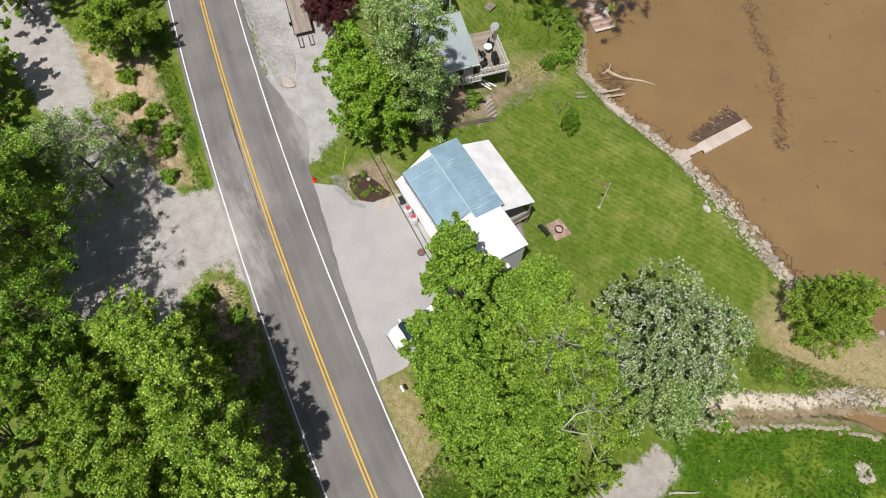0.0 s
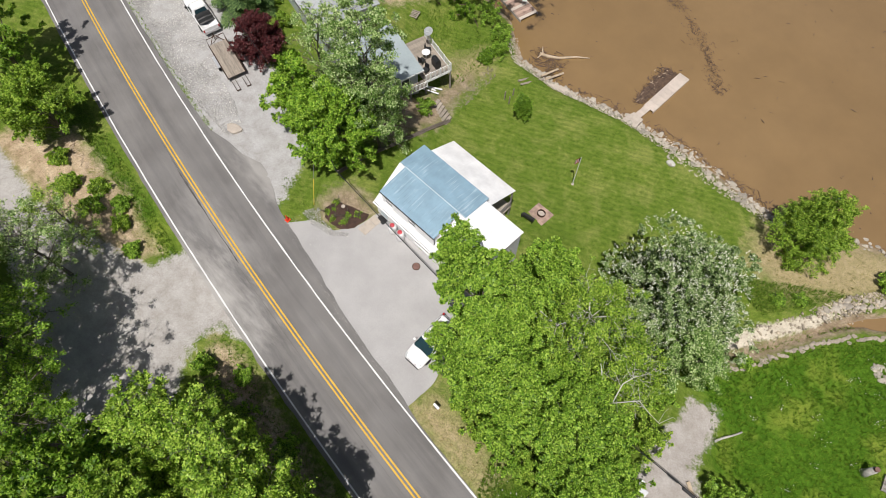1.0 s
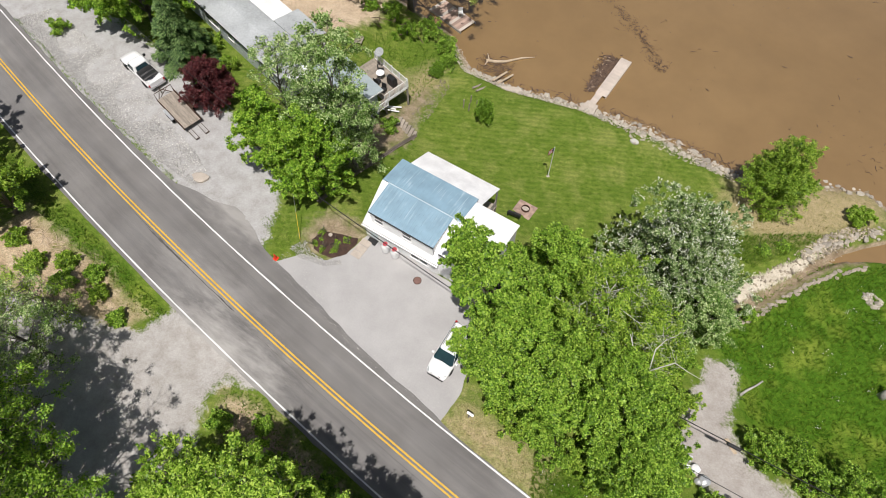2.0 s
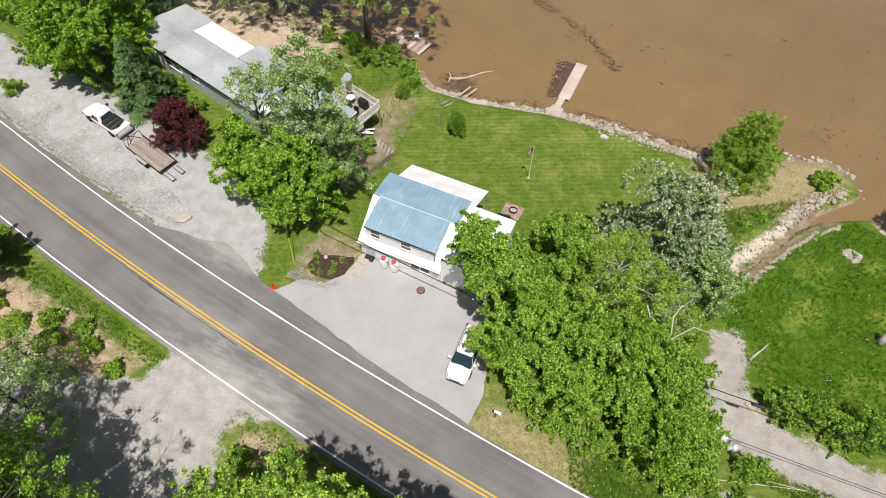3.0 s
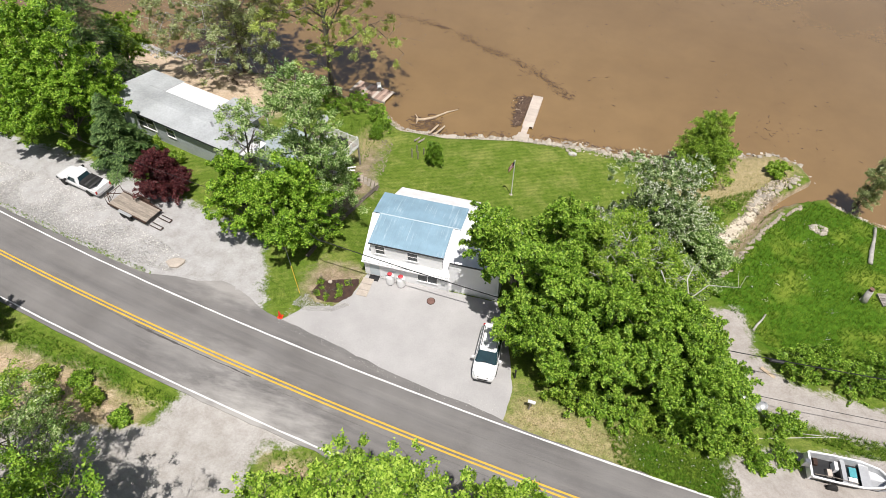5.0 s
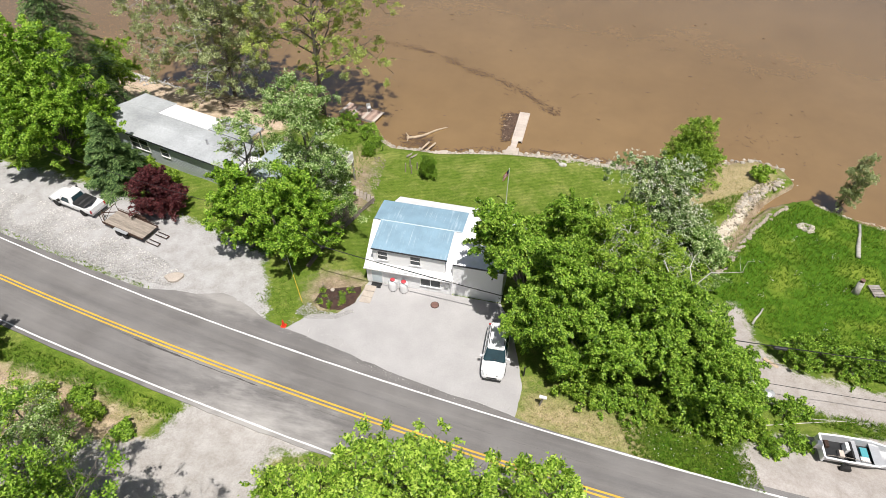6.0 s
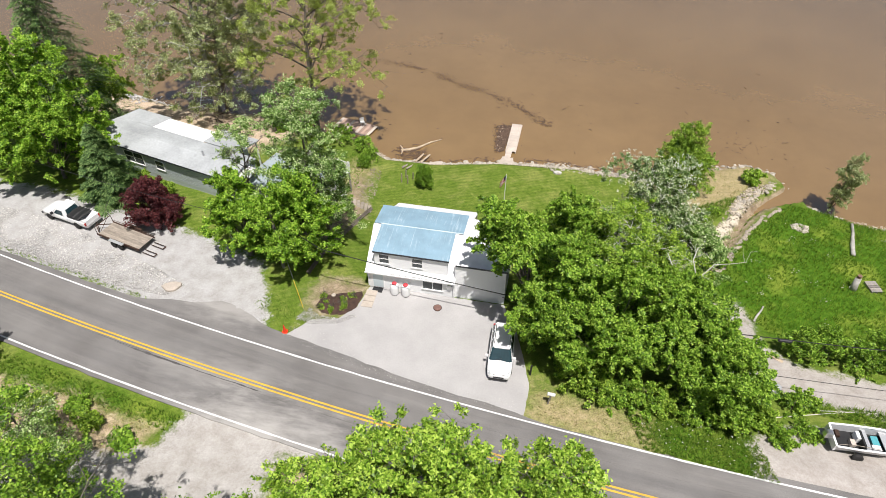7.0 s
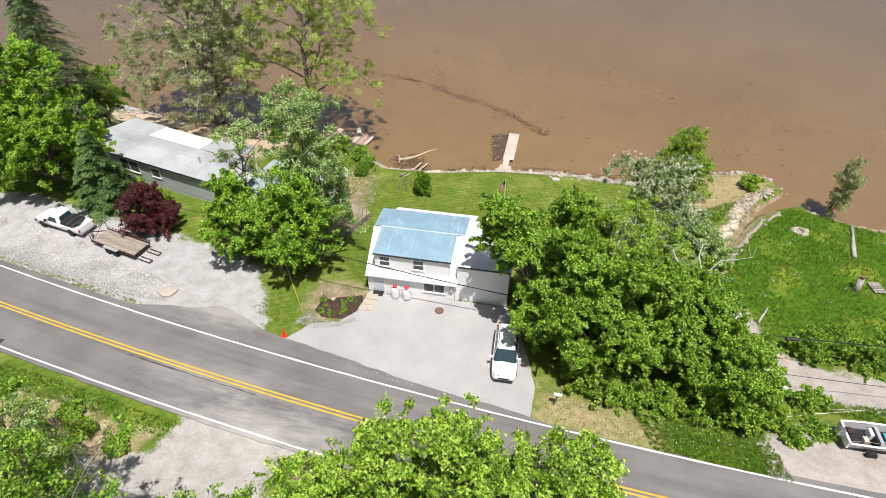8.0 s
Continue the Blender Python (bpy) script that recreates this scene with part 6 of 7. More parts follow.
CREAM_ROCK = plain("cream_stone", (0.56, 0.50, 0.42), 0.9, var=0.15, big=2.0, small=9, relief=0.3, per_island=0.4)
DULL_ROCK = plain("dull_tan_stone", (0.34, 0.29, 0.22), 0.9, var=0.2, big=1.6, small=9, relief=0.3, per_island=0.4)
TAN_ROCK = plain("tan_stone", (0.50, 0.43, 0.33), 0.9, var=0.2, big=1.6, small=9, relief=0.3, per_island=0.4)


def scatter(poly, n, seed):
    rng = np.random.default_rng(seed)
    xs, ys = [p[0] for p in poly], [p[1] for p in poly]
    x, y = rng.uniform(min(xs), max(xs), n * 3), rng.uniform(min(ys), max(ys), n * 3)
    ok = signed(x, y, list(poly)) < 0
    return np.stack([x[ok], y[ok]], -1)[:n]


rng = np.random.default_rng(7)
riprap = thing("riprap", "pale limestone riprap along the lawn's water edge", "stone bank", kind="structure")
for k in range(300):
    x = -5.6 + 30.5 * (k + rng.random()) / 300
    w = 0.95 + 0.85 * math.exp(-((x - 16.5) / 5.0) ** 2)
    stone_on(riprap, x, float(shore(x)) - 0.45 + w * rng.uniform(-1.0, 0.45), 0.22 + 0.36 * rng.random() ** 2, rng)
_xs = rng.uniform(-8, 26, 2600)
_w = 1.05 + 0.9 * np.exp(-((_xs - 16.5) / 5.0) ** 2)
pebbles("shore_gravel", "pale broken stone between the riprap", np.stack([_xs, shore(_xs) - 0.6 + _w * rng.uniform(-1.2, 0.6, 2600)], -1), rng.uniform(0.08, 0.26, 2600), CREAM_ROCK, 8)
point = thing("stone_bank", "pale stones along the creek mouth and point", "stone bank", kind="structure")
for k in range(150):
    f = rng.random()
    if k < 70:
        x, y = 32.4 + 5.8 * f, 22.0 + 6.2 * f + rng.normal() * 0.55
    elif k < 105:
        x, y = 31.5 + 7.2 * f, float(shore(31.5 + 7.2 * f)) - 0.5 + rng.normal() * 0.35
    else:
        x, y = 38.8 + 10 * f, float(shore(38.8 + 10 * f)) - 0.7 + rng.normal() * 0.4
    stone_on(point, x, y, 0.2 + 0.42 * rng.random() ** 2, rng)
bedp = np.concatenate([scatter([(27.8, 12.0), (28.8, 12.6), (31.8, 17.5), (34.2, 21.6), (36.2, 24.6), (35.2, 26.2), (32, 21.6), (29.4, 16.8)], 420, 9),
                       scatter([(31.9, 21.1), (33.4, 24.4), (35.0, 26.7), (37.1, 28.1), (38.5, 28.6), (36.7, 26.4), (35.4, 24.5), (33.3, 20.8)], 900, 10), scatter([(39.6, 26.6), (46, 22.6), (52, 22.4), (52, 23.6), (45, 24.2)], 500, 11)])
pebbles("creek_stones", "pale tan stones in the dry creek bed", bedp, np.random.default_rng(12).uniform(0.08, 0.40, len(bedp)) * np.random.default_rng(23).uniform(0.5, 1.2, len(bedp)), TAN_ROCK, 13)
rb = scatter([(-6.4, 21.4), (-4.9, 20.8), (-3.9, 14.2), (-4.4, 12.9), (-5.6, 14.6)], 380, 14)
pebbles("drain_stones", "pale stones in the drainage strip beside the lawn", rb, np.random.default_rng(15).uniform(0.05, 0.22, len(rb)), DULL_ROCK, 16)
yard = scatter([(-44, 4.0), (-31.9, 2.6), (-27.2, 1.4), (-22.4, -0.2), (-18.1, -1.5), (-14.6, -3.0), (-15.6, -4.3), (-21.3, -4.0), (-28.1, -2.7), (-35.4, -1.2), (-46, 0.9)], 10000, 17)
pebbles("yard_gravel", "coarse pale gravel berm along the road edge", yard, np.random.default_rng(18).uniform(0.06, 0.2, len(yard)), ISLAND_ROCK, 19, lift=-0.015)
bg = scatter([(-4.6, -4.6), (-3.9, -3.2), (-2.8, -3.9), (-1.2, -3.9), (-0.3, -3.1), (0.0, -3.5), (-1.2, -4.4), (-3.2, -4.9)], 700, 20)
pebbles("bed_edging", "small pale and grey stones edging the garden bed", bg, np.random.default_rng(21).uniform(0.04, 0.13, len(bg)), ISLAND_ROCK, 22)
slabs = thing("flat_stone", "flat tan boulder in the gravel yard", "boulder", at=pose(-15.6, -3.4, 0.02, 3, 0, 20))
part("rock", loft(bmesh.new(), [[(0.75 * math.cos(a) * (1 + 0.2 * math.sin(3 * a)), 0.5 * math.sin(a), z) for a in (2 * math.pi * k / 11 for k in range(11))] for z in (-0.1, 0.16)] + [[(0.6 * math.cos(a), 0.38 * math.sin(a), 0.22) for a in (2 * math.pi * k / 11 for k in range(11))]]), SLAB, slabs)
wst = thing("shore_boulder", "flat white boulder ringed by stones at the water", "boulder", at=pose(14.3, 24.9, on_land(14.3, 24.9) + 0.02))
part("rock", loft(bmesh.new(), [[(q * math.cos(a) * (1 + 0.15 * math.sin(2 * a + 1)), q * 0.75 * math.sin(a), z) for a in (2 * math.pi * k / 12 for k in range(12))] for q, z in ((0.42, -0.15), (0.42, 0.14), (0.28, 0.22))]), ISLAND_ROCK, wst)
for k in range(16):
    stone_on(riprap, 14.6 + rng.normal() * 0.7, 25.9 + rng.normal() * 0.6, 0.2 + 0.2 * rng.random(), rng)

beach = np.stack([rng.uniform(-40, -19, 700), rng.uniform(0, 1, 700)], -1)
beach[:, 1] = shore(beach[:, 0]) - 0.4 - 2.6 * beach[:, 1] ** 1.6
_spit = np.stack([rng.normal(-40.5, 1.8, 420), rng.normal(31.0, 1.0, 420)], -1)
pebbles("spit_stones", "heap of pale rubble on the neighbour's beach", _spit, rng.uniform(0.12, 0.5, 420), ISLAND_ROCK, 24, lift=0.12)
pebbles("beach_stones", "pale stones and rubble on the neighbour's beach", beach, rng.uniform(0.1, 0.5, 700) * rng.uniform(0.4, 1.0, 700), TAN_ROCK, 25)
loose = np.concatenate([scatter([(-5.0, -6.6), (-4.6, -5.0), (-2.4, -4.8), (1.5, -7.0), (4.5, -8.0), (4.4, -8.6), (1.4, -8.0), (-1.2, -7.4), (-3.6, -6.9)], 700, 26), scatter([(4, -8.7), (13, -9.6), (13.4, -8.6), (10, -8.6), (4, -7.9)], 240, 27)])
pebbles("apron_gravel", "loose gravel on the edge of the parking apron", loose, np.random.default_rng(28).uniform(0.02, 0.075, len(loose)), ISLAND_ROCK, 29, lift=0.0)

# dock, drift and debris
dock = thing("dock", "pale wooden floating dock on the muddy river", "dock", at=pose(8.62, 32.75, WATER_Z, 0, 0, -1.5))
for k in range(26):
    part("plank", box(bmesh.new(), -0.62, 0.62, -3.1 + 0.238 * k, -2.87 + 0.238 * k, 0.30, 0.345), DOCK_WOOD, dock)
for s in (-1, 1):
    part("side_beam", box(bmesh.new(), s * 0.6 - 0.04, s * 0.6 + 0.04, -3.1, 3.08, 0.08, 0.299), DOCK_WOOD, dock)
for y in (-2.2, 0, 2.2):
    part("float", box(bmesh.new(), -0.5, 0.5, y - 0.4, y + 0.4, -0.25, 0.079), BLACK, dock)
ramp_ = thing("gangway", "short pale gangway of boards onto the dock", "gangway", at=pose(8.35, 28.6, WATER_Z, 0, 0, -3))
for k in range(7):
    part("plank", box(bmesh.new(), -0.36, 0.36, -1.1 + 0.32 * k, -0.8 + 0.32 * k, 0.50 - 0.02 * k, 0.54 - 0.02 * k), DOCK_WOOD, ramp_)
land_ = thing("landing_pad", "pale rough concrete landing at the shore", "landing", at=pose(8.35, 26.9, -5.5))
part("slab", prism(bmesh.new(), [(x, y, -0.35) for x, y in blunt([(-0.9, -0.9), (0.8, -1.0), (0.7, 1.0), (-0.6, 1.1)], 0.3, 0.12, 5)], (0, 0, 0.62)), SLAB, land_)


def sticks(name, label, n, place, length, radius, material, seed, category="driftwood", z=WATER_Z):
    """Many small floating sticks as one mesh."""
    r = np.random.default_rng(seed)
    vs, fs = [], []
    for k in range(n):
        x, y = place(r)
        a, ln, w = r.random() * 3.14, length * (0.3 + 1.0 * r.random() ** 2), radius * (0.5 + r.random())
        d, s = np.array([math.cos(a), math.sin(a), r.normal() * 0.12]), np.array([-math.sin(a), math.cos(a), 0])
        c = np.array([x, y, z + 0.02 + 0.05 * r.random()])
        ring = lambda q, k2: [q + s * w * k2, q + np.array([0, 0, w * k2 * 1.2]), q - s * w * k2]
        b = len(vs)
        bend = s * r.normal() * ln * 0.12
        vs += ring(c - d * ln / 2, 0.9) + ring(c + bend, 1.0) + ring(c + d * ln / 2, 0.35)
        for q in (0, 3):
            fs += [(b + q, b + q + 1, b + q + 4, b + q + 3), (b + q + 1, b + q + 2, b + q + 5, b + q + 4)]
    return tagged(quads(name, vs, fs, material), label, category, kind="stuff")


def raft_place(r):
    v = r.random()
    return 7.35 + 0.36 * r.normal() * (0.6 + v) - 0.25 * (1 - v), 30.0 + 5.6 * v + 0.2 * r.normal()


sticks("debris_raft", "dark tangle of drift sticks beside the dock", 2600, raft_place, 0.5, 0.03, DRIFT, 30)
sticks("debris_raft", "pale sticks caught beside the dock", 34, raft_place, 0.9, 0.03, DRIFT_PALE, 31)
TRAIL = [(-16.4, 50.6), (-9.4, 49.6), (-4.4, 47.8), (-0.4, 45.2), (3.3, 43.8), (7.6, 41.2), (11.1, 38.2), (12.8, 36.4)]


def trail_place(r):
    clumps = (0.3, 0.9, 1.25, 1.5, 2.2, 2.5, 3.1, 3.4, 3.7, 4.4, 4.7, 5.0, 5.3, 5.7, 6.2, 6.6)
    k = min(max(clumps[r.integers(len(clumps))] + r.normal() * 0.14, 0.0), len(TRAIL) - 1.001)
    i = int(k)
    f = k - i
    w = 0.2 + 0.5 * abs(math.sin(k * 2.3))
    return TRAIL[i][0] * (1 - f) + TRAIL[i + 1][0] * f + r.normal() * w, TRAIL[i][1] * (1 - f) + TRAIL[i + 1][1] * f + r.normal() * w * 0.7


sticks("debris_trail", "dark trail of floating drift debris", 1300, trail_place, 0.32, 0.022, DRIFT, 32)
sticks("debris_patch", "small scattered drift debris on the river", 130, lambda r: (r.uniform(-12, 48), r.uniform(30.5, 70)), 0.55, 0.035, DRIFT, 33)
sticks("debris_patch", "drift debris off the stony point", 60, lambda r: (r.normal(35.5, 4.2), r.normal(37.6, 2.0)), 0.5, 0.028, DRIFT, 34)
sticks("shore_debris", "drift sticks caught at the shore", 260, lambda r: ((lambda x: (x, float(shore(x)) + 0.35 + 0.3 * r.normal()))(r.uniform(-5, 26))), 0.7, 0.035, DRIFT, 35)
sticks("shore_debris", "drift sticks caught near the steps", 160, lambda r: (r.normal(-3.2, 1.0), r.normal(27.6, 0.7)), 0.8, 0.035, DRIFT, 36)
logd = thing("driftwood_log", "long bleached driftwood log with forked root", "driftwood", at=pose(0, 0, WATER_Z))
part("log", tube(tube(tube(bmesh.new(), [(-4.5, 27.6, 0.12), (-3.6, 27.9, 0.1), (-2.6, 28.5, 0.14), (-1.3, 30.0, 0.12), (-0.2, 30.9, 0.08)], [0.15, 0.18, 0.14, 0.11, 0.05], 8),
                      [(-4.2, 27.7, 0.1), (-4.8, 28.4, 0.3)], [0.12, 0.04], 6), [(-4.3, 27.7, 0.12), (-4.3, 26.9, 0.05)], [0.12, 0.04], 6), DRIFT_PALE, logd, smooth=True)
for k, (a, b) in enumerate((((-2.2, 24.6), (-1.55, 27.7)), ((-1.55, 24.5), (-0.75, 27.7)))):
    for j, (f0, f1) in enumerate(((-0.9, 0.0), (0.12, 0.85))):
        p, q = Vector((*a, 0)), Vector((*b, 0))
        s, e = p.lerp(q, f0), p.lerp(q, f1)
        s.z, e.z = max(on_land(s.x, s.y), WATER_Z) + 0.26, max(on_land(e.x, e.y), WATER_Z) + 0.2
        tm = thing("timber", "weathered timber lying across the shore", "timber", "shore timbers")
        part("beam", tube(bmesh.new(), [s, e], 0.13, 4), DRIFT_PALE if j else WOOD, tm)
stone_slab = thing("concrete_chunk", "pale broken concrete slab at the shore", "slab", at=pose(0.2, 24.9, on_land(0.2, 24.9) + 0.1, 8, 0, 25))
part("slab", prism(bmesh.new(), [(x, y, -0.2) for x, y in blunt([(-1.3, -0.35), (1.2, -0.3), (1.0, 0.35), (-1.2, 0.3)], 0.3, 0.1, 8)], (0, 0, 0.3)), SLAB, stone_slab)
for k, (x, y) in enumerate(((-2.15, 18.9), (-1.45, 18.8), (-1.95, 20.0), (-1.1, 19.8))):
    st = thing("stake", "thin brown wooden stake on the lawn", "stake", "lawn stakes", at=pose(x, y, on_land(x, y), 3 * math.sin(k * 3), 2, 0))
    part("pole", tube(bmesh.new(), [(0, 0, -0.3), (0, 0, 1.2 - 0.1 * k)], 0.065, 7), WOOD, st)
raft = thing("raft", "old floating raft with faded reddish boards", "raft", at=pose(-11.4, 31.4, WATER_Z, 0, 0, -14))
for k in range(13):
    part("plank", box(bmesh.new(), -2.6 + 0.4 * k, -2.22 + 0.4 * k, -1.15, 1.15, 0.28, 0.33), BRICK_PAVER if k % 4 else DOCK_WOOD, raft)
part("frame", box(box(bmesh.new(), -2.65, 2.65, -1.22, -1.12, 0.0, 0.279), -2.65, 2.65, 1.12, 1.22, 0.0, 0.279), WOOD_GREY, raft)
ch = thing("plastic_chair", "white plastic chair on the raft", "chair", at=pose(-10.6, 31.9, WATER_Z + 0.33, 0, 0, 30))
part("seat", box(bmesh.new(), -0.26, 0.26, -0.26, 0.26, 0.38, 0.43), CLOTH_WHITE, ch)
part("backrest", box(bmesh.new(), -0.26, 0.26, 0.22, 0.27, 0.431, 0.9), CLOTH_WHITE, ch)
for sx in (-0.22, 0.22):
    for sy in (-0.22, 0.22):
        part("leg", box(bmesh.new(), sx - 0.025, sx + 0.025, sy - 0.025, sy + 0.025, 0, 0.379), CLOTH_WHITE, ch)

# ---- lawn things ----
fz = on_land(9.25, 15.72)
flag = thing("flagpole", "white pole with a small striped flag", "flagpole", at=pose(9.25, 15.72, fz))
part("pole", tube(bmesh.new(), [(0, 0, -0.3), (0.05, -0.25, 4.75)], [0.05, 0.035], 10), TRIM, flag)
part("base_ring", disc(bmesh.new(), (0, 0), 0.16, -0.05, 0.06, 14), SLAB, flag)


def cloth(u0, u1, v0, v1, material, name, off=0.0):
    bm = bmesh.new()
    rows = []
    for i in range(7):
        u = u0 + (u1 - u0) * i / 6
        y = 0.10 * math.sin(u * 5.2) * min(1, u * 2) + off
        sag = 1.05 * u
        rows.append([(0.03 - u * 0.5, -0.23 + y + 0.35 * u, 4.6 - v0 - sag), (0.03 - u * 0.5, -0.23 + y + 0.35 * u, 4.6 - v1 - sag), (0.03 - u * 0.5, -0.215 + y + 0.35 * u, 4.6 - v1 - sag), (0.03 - u * 0.5, -0.215 + y + 0.35 * u, 4.6 - v0 - sag)])
    loft(bm, rows)
    return part(name, bm, material, flag)


for k in range(7):
    cloth(0.0 if k > 3 else 0.42, 1.15, 0.1 * k, 0.1 * k + 0.098, CLOTH_RED if k % 2 == 0 else CLOTH_WHITE, "stripe")
cloth(0.0, 0.418, 0.0, 0.395, CLOTH_NAVY, "canton")
pad = thing("fire_pad", "square pad of reddish pavers with a fire ring", "paved pad", at=pose(9.4, 10.75, on_land(9.4, 10.75) + 0.03, -10, 0, 0))
for i in range(6):
    for j in range(6):
        part("paver", box(bmesh.new(), -0.9 + 0.3 * i, -0.61 + 0.3 * i, -0.9 + 0.3 * j, -0.61 + 0.3 * j, -0.25, 0.05 + 0.006 * ((i * 7 + j * 5) % 3)), BRICK_PAVER, pad)
ring_ = thing("fire_ring", "rusty iron fire ring on the pavers", "fire ring", at=pose(9.45, 10.8, on_land(9.4, 10.75) + 0.085, -10, 0, 0))
rr = lambda q, z: [(q * math.cos(a), q * math.sin(a), z) for a in (2 * math.pi * k / 20 for k in range(20))]
part("ring", loft(bmesh.new(), [rr(0.38, 0), rr(0.38, 0.22), rr(0.34, 0.22), rr(0.34, 0.0)], caps=False), RUST, ring_)
part("ash", disc(bmesh.new(), (0, 0), 0.335, 0.0, 0.05, 18), SLAB, ring_)
bench = thing("bench", "dark metal garden bench beside the fire pad", "bench", at=pose(9.0, 9.45, on_land(9.0, 9.45), 0, 0, 188))
for k in range(4):
    part("seat_slat", box(bmesh.new(), -0.6, 0.6, -0.2 + 0.11 * k, -0.11 + 0.11 * k, 0.42, 0.45), BLACK, bench)
for k in range(3):
    part("back_slat", box(bmesh.new(), -0.6, 0.6, 0.24, 0.27, 0.5 + 0.14 * k, 0.6 + 0.14 * k), BLACK, bench)
for s in (-0.55, 0.55):
    part("end_frame", box(box(box(bmesh.new(), s - 0.03, s + 0.03, -0.2, -0.14, 0, 0.419), s - 0.03, s + 0.03, 0.2, 0.239, 0, 0.92), s - 0.03, s + 0.03, -0.14, 0.2, 0.36, 0.419), BLACK, bench)

# ---- neighbour's bank ----
wall_ = thing("retaining_edge", "weathered stacked timbers edging the neighbour's bank", "timber edging", kind="structure")
for k, (a, b) in enumerate((((-5.2, 0.2), (-4.8, 3.0)), ((-4.85, 2.9), (-4.25, 6.4)), ((-4.3, 6.3), (-3.9, 9.4)), ((-3.95, 9.3), (-3.5, 12.4)))):
    for j in range(2):
        za, zb = on_land(*a) + 0.12 + 0.22 * j, on_land(*b) + 0.12 + 0.22 * j
        part("timber", tube(bmesh.new(), [(a[0] - 0.09 * j, a[1] - 0.1 * j, za), (b[0] - 0.09 * j, b[1] - 0.1 * j, zb)], 0.10, 4), TIMBER_DARK, wall_)
steps_ = thing("garden_steps", "rough timber and stone steps up the bank", "steps", kind="structure")
for k in range(6):
    x, y = -3.7 - 0.42 * k, 12.25 + 0.12 * k
    z = on_land(x, y)
    part("step", box(bmesh.new(), -0.16, 0.16, -0.55, 0.55, -0.2, 0.14, pose(x, y, z, 0, 0, 15 + 4 * math.sin(k * 5))), WOOD, steps_)
for k, (x, y, a) in enumerate(((-7.9, 13.9, 20), (-7.5, 14.3, 35), (-7.3, 13.6, 28))):
    pl = thing("plank", "pale loose board leaning under the deck", "plank", "loose boards", at=pose(x, y, on_land(x, y) + 0.12 + 0.06 * k, 0, 8, a))
    part("board", box(bmesh.new(), -0.8, 0.8, -0.08, 0.08, -0.02, 0.02), CLOTH_WHITE, pl)
pal = thing("pallet", "small wooden pallet on the neighbour's lawn", "pallet", at=pose(-15.9, 19.6, on_land(-15.9, 19.6) + 0.03, 0, 0, 20))
for k in range(5):
    part("slat", box(bmesh.new(), -0.6, 0.6, -0.5 + 0.22 * k, -0.38 + 0.22 * k, 0.1, 0.125), WOOD, pal)
for s in (-0.5, 0, 0.5):
    part("bearer", box(bmesh.new(), s - 0.04, s + 0.04, -0.5, 0.5, 0.0, 0.099), WOOD, pal)
sticks("woody_debris", "fallen branches and brush on the far bank", 260, lambda r: (r.normal(-22, 4.5), r.normal(25.5, 1.3)), 1.2, 0.04, DRIFT, 37, "brushwood", z=-3.0)

# ---- right-hand lot ----
def log_on(label, a, b, r0, r1, material, group="", name="log"):
    za, zb = on_land(*a) + r0 * 0.8, on_land(*b) + r1 * 0.8
    t = thing(name, label, "log", group)
    p, q = Vector((*a, za)), Vector((*b, zb))
    part("stem", tube(bmesh.new(), [p, p.lerp(q, 0.3) + Vector((0.05, 0.02, 0.02)), p.lerp(q, 0.7) - Vector((0.04, 0, 0)), q], [r0, r0 * 0.95, r1 * 1.05, r1], 9), material, t, smooth=True)
    return t


log_on("long grey weathered log on the lush lawn", (44.2, 21.8), (42.8, 16.5), 0.15, 0.2, BARK_PALE)
log_on("grey board lying in the grass beside the path", (33.1, 7.7), (31.9, 5.5), 0.08, 0.1, BARK_PALE)
log_on("thin pale pole lying beside the gravel lot", (30.6, -5.8), (36.5, -3.8), 0.035, 0.022, BLEACHED)
log_on("thin pale pole lying beside the gravel lot", (33.5, -4.4), (38.2, -3.6), 0.03, 0.02, BLEACHED)
stump = thing("stump", "grey tree stump with a red bucket on top", "stump", at=pose(41.5, 11.7, on_land(41.5, 11.7)))
part("trunk", tube(bmesh.new(), [(0, 0, -0.2), (0, 0.08, 0.5), (0.05, 0.22, 1.2)], [0.36, 0.28, 0.25], 12), BARK_PALE, stump, smooth=True)
bk = thing("bucket", "red-brown rusty bucket on the stump", "bucket", at=pose(41.55, 11.92, on_land(41.5, 11.7) + 1.2))
part("pail", disc(bmesh.new(), (0, 0), 0.16, 0, 0.3, 14, 0.2), RUST_PLATE, bk)
pl2 = thing("wooden_pallet", "grey wooden pallet lying in the lush grass", "pallet", at=pose(43.3, 12.2, on_land(43.3, 12.2) + 0.1, 0, 0, 12))
for k in range(5):
    part("slat", box(bmesh.new(), -0.5, 0.5, -0.68 + 0.28 * k, -0.45 + 0.28 * k, 0.1, 0.13), WOOD_GREY, pl2)
for s in (-0.44, 0, 0.44):
    part("bearer", box(bmesh.new(), s - 0.05, s + 0.05, -0.68, 0.66, -0.08, 0.099), WOOD_GREY, pl2)
sring = thing("stone_ring", "ring of pale stones in the lush lawn", "stone ring")
for k in range(34):
    a, q = rng.random() * 6.28, 0.85 * math.sqrt(rng.random())
    stone_on(sring, 38.9 + q * math.cos(a), 20.0 + 0.75 * q * math.sin(a), 0.22 + 0.22 * rng.random(), rng)
edge = thing("stone_edging", "flat tan kerb stones edging the lush lawn", "edging", kind="structure")
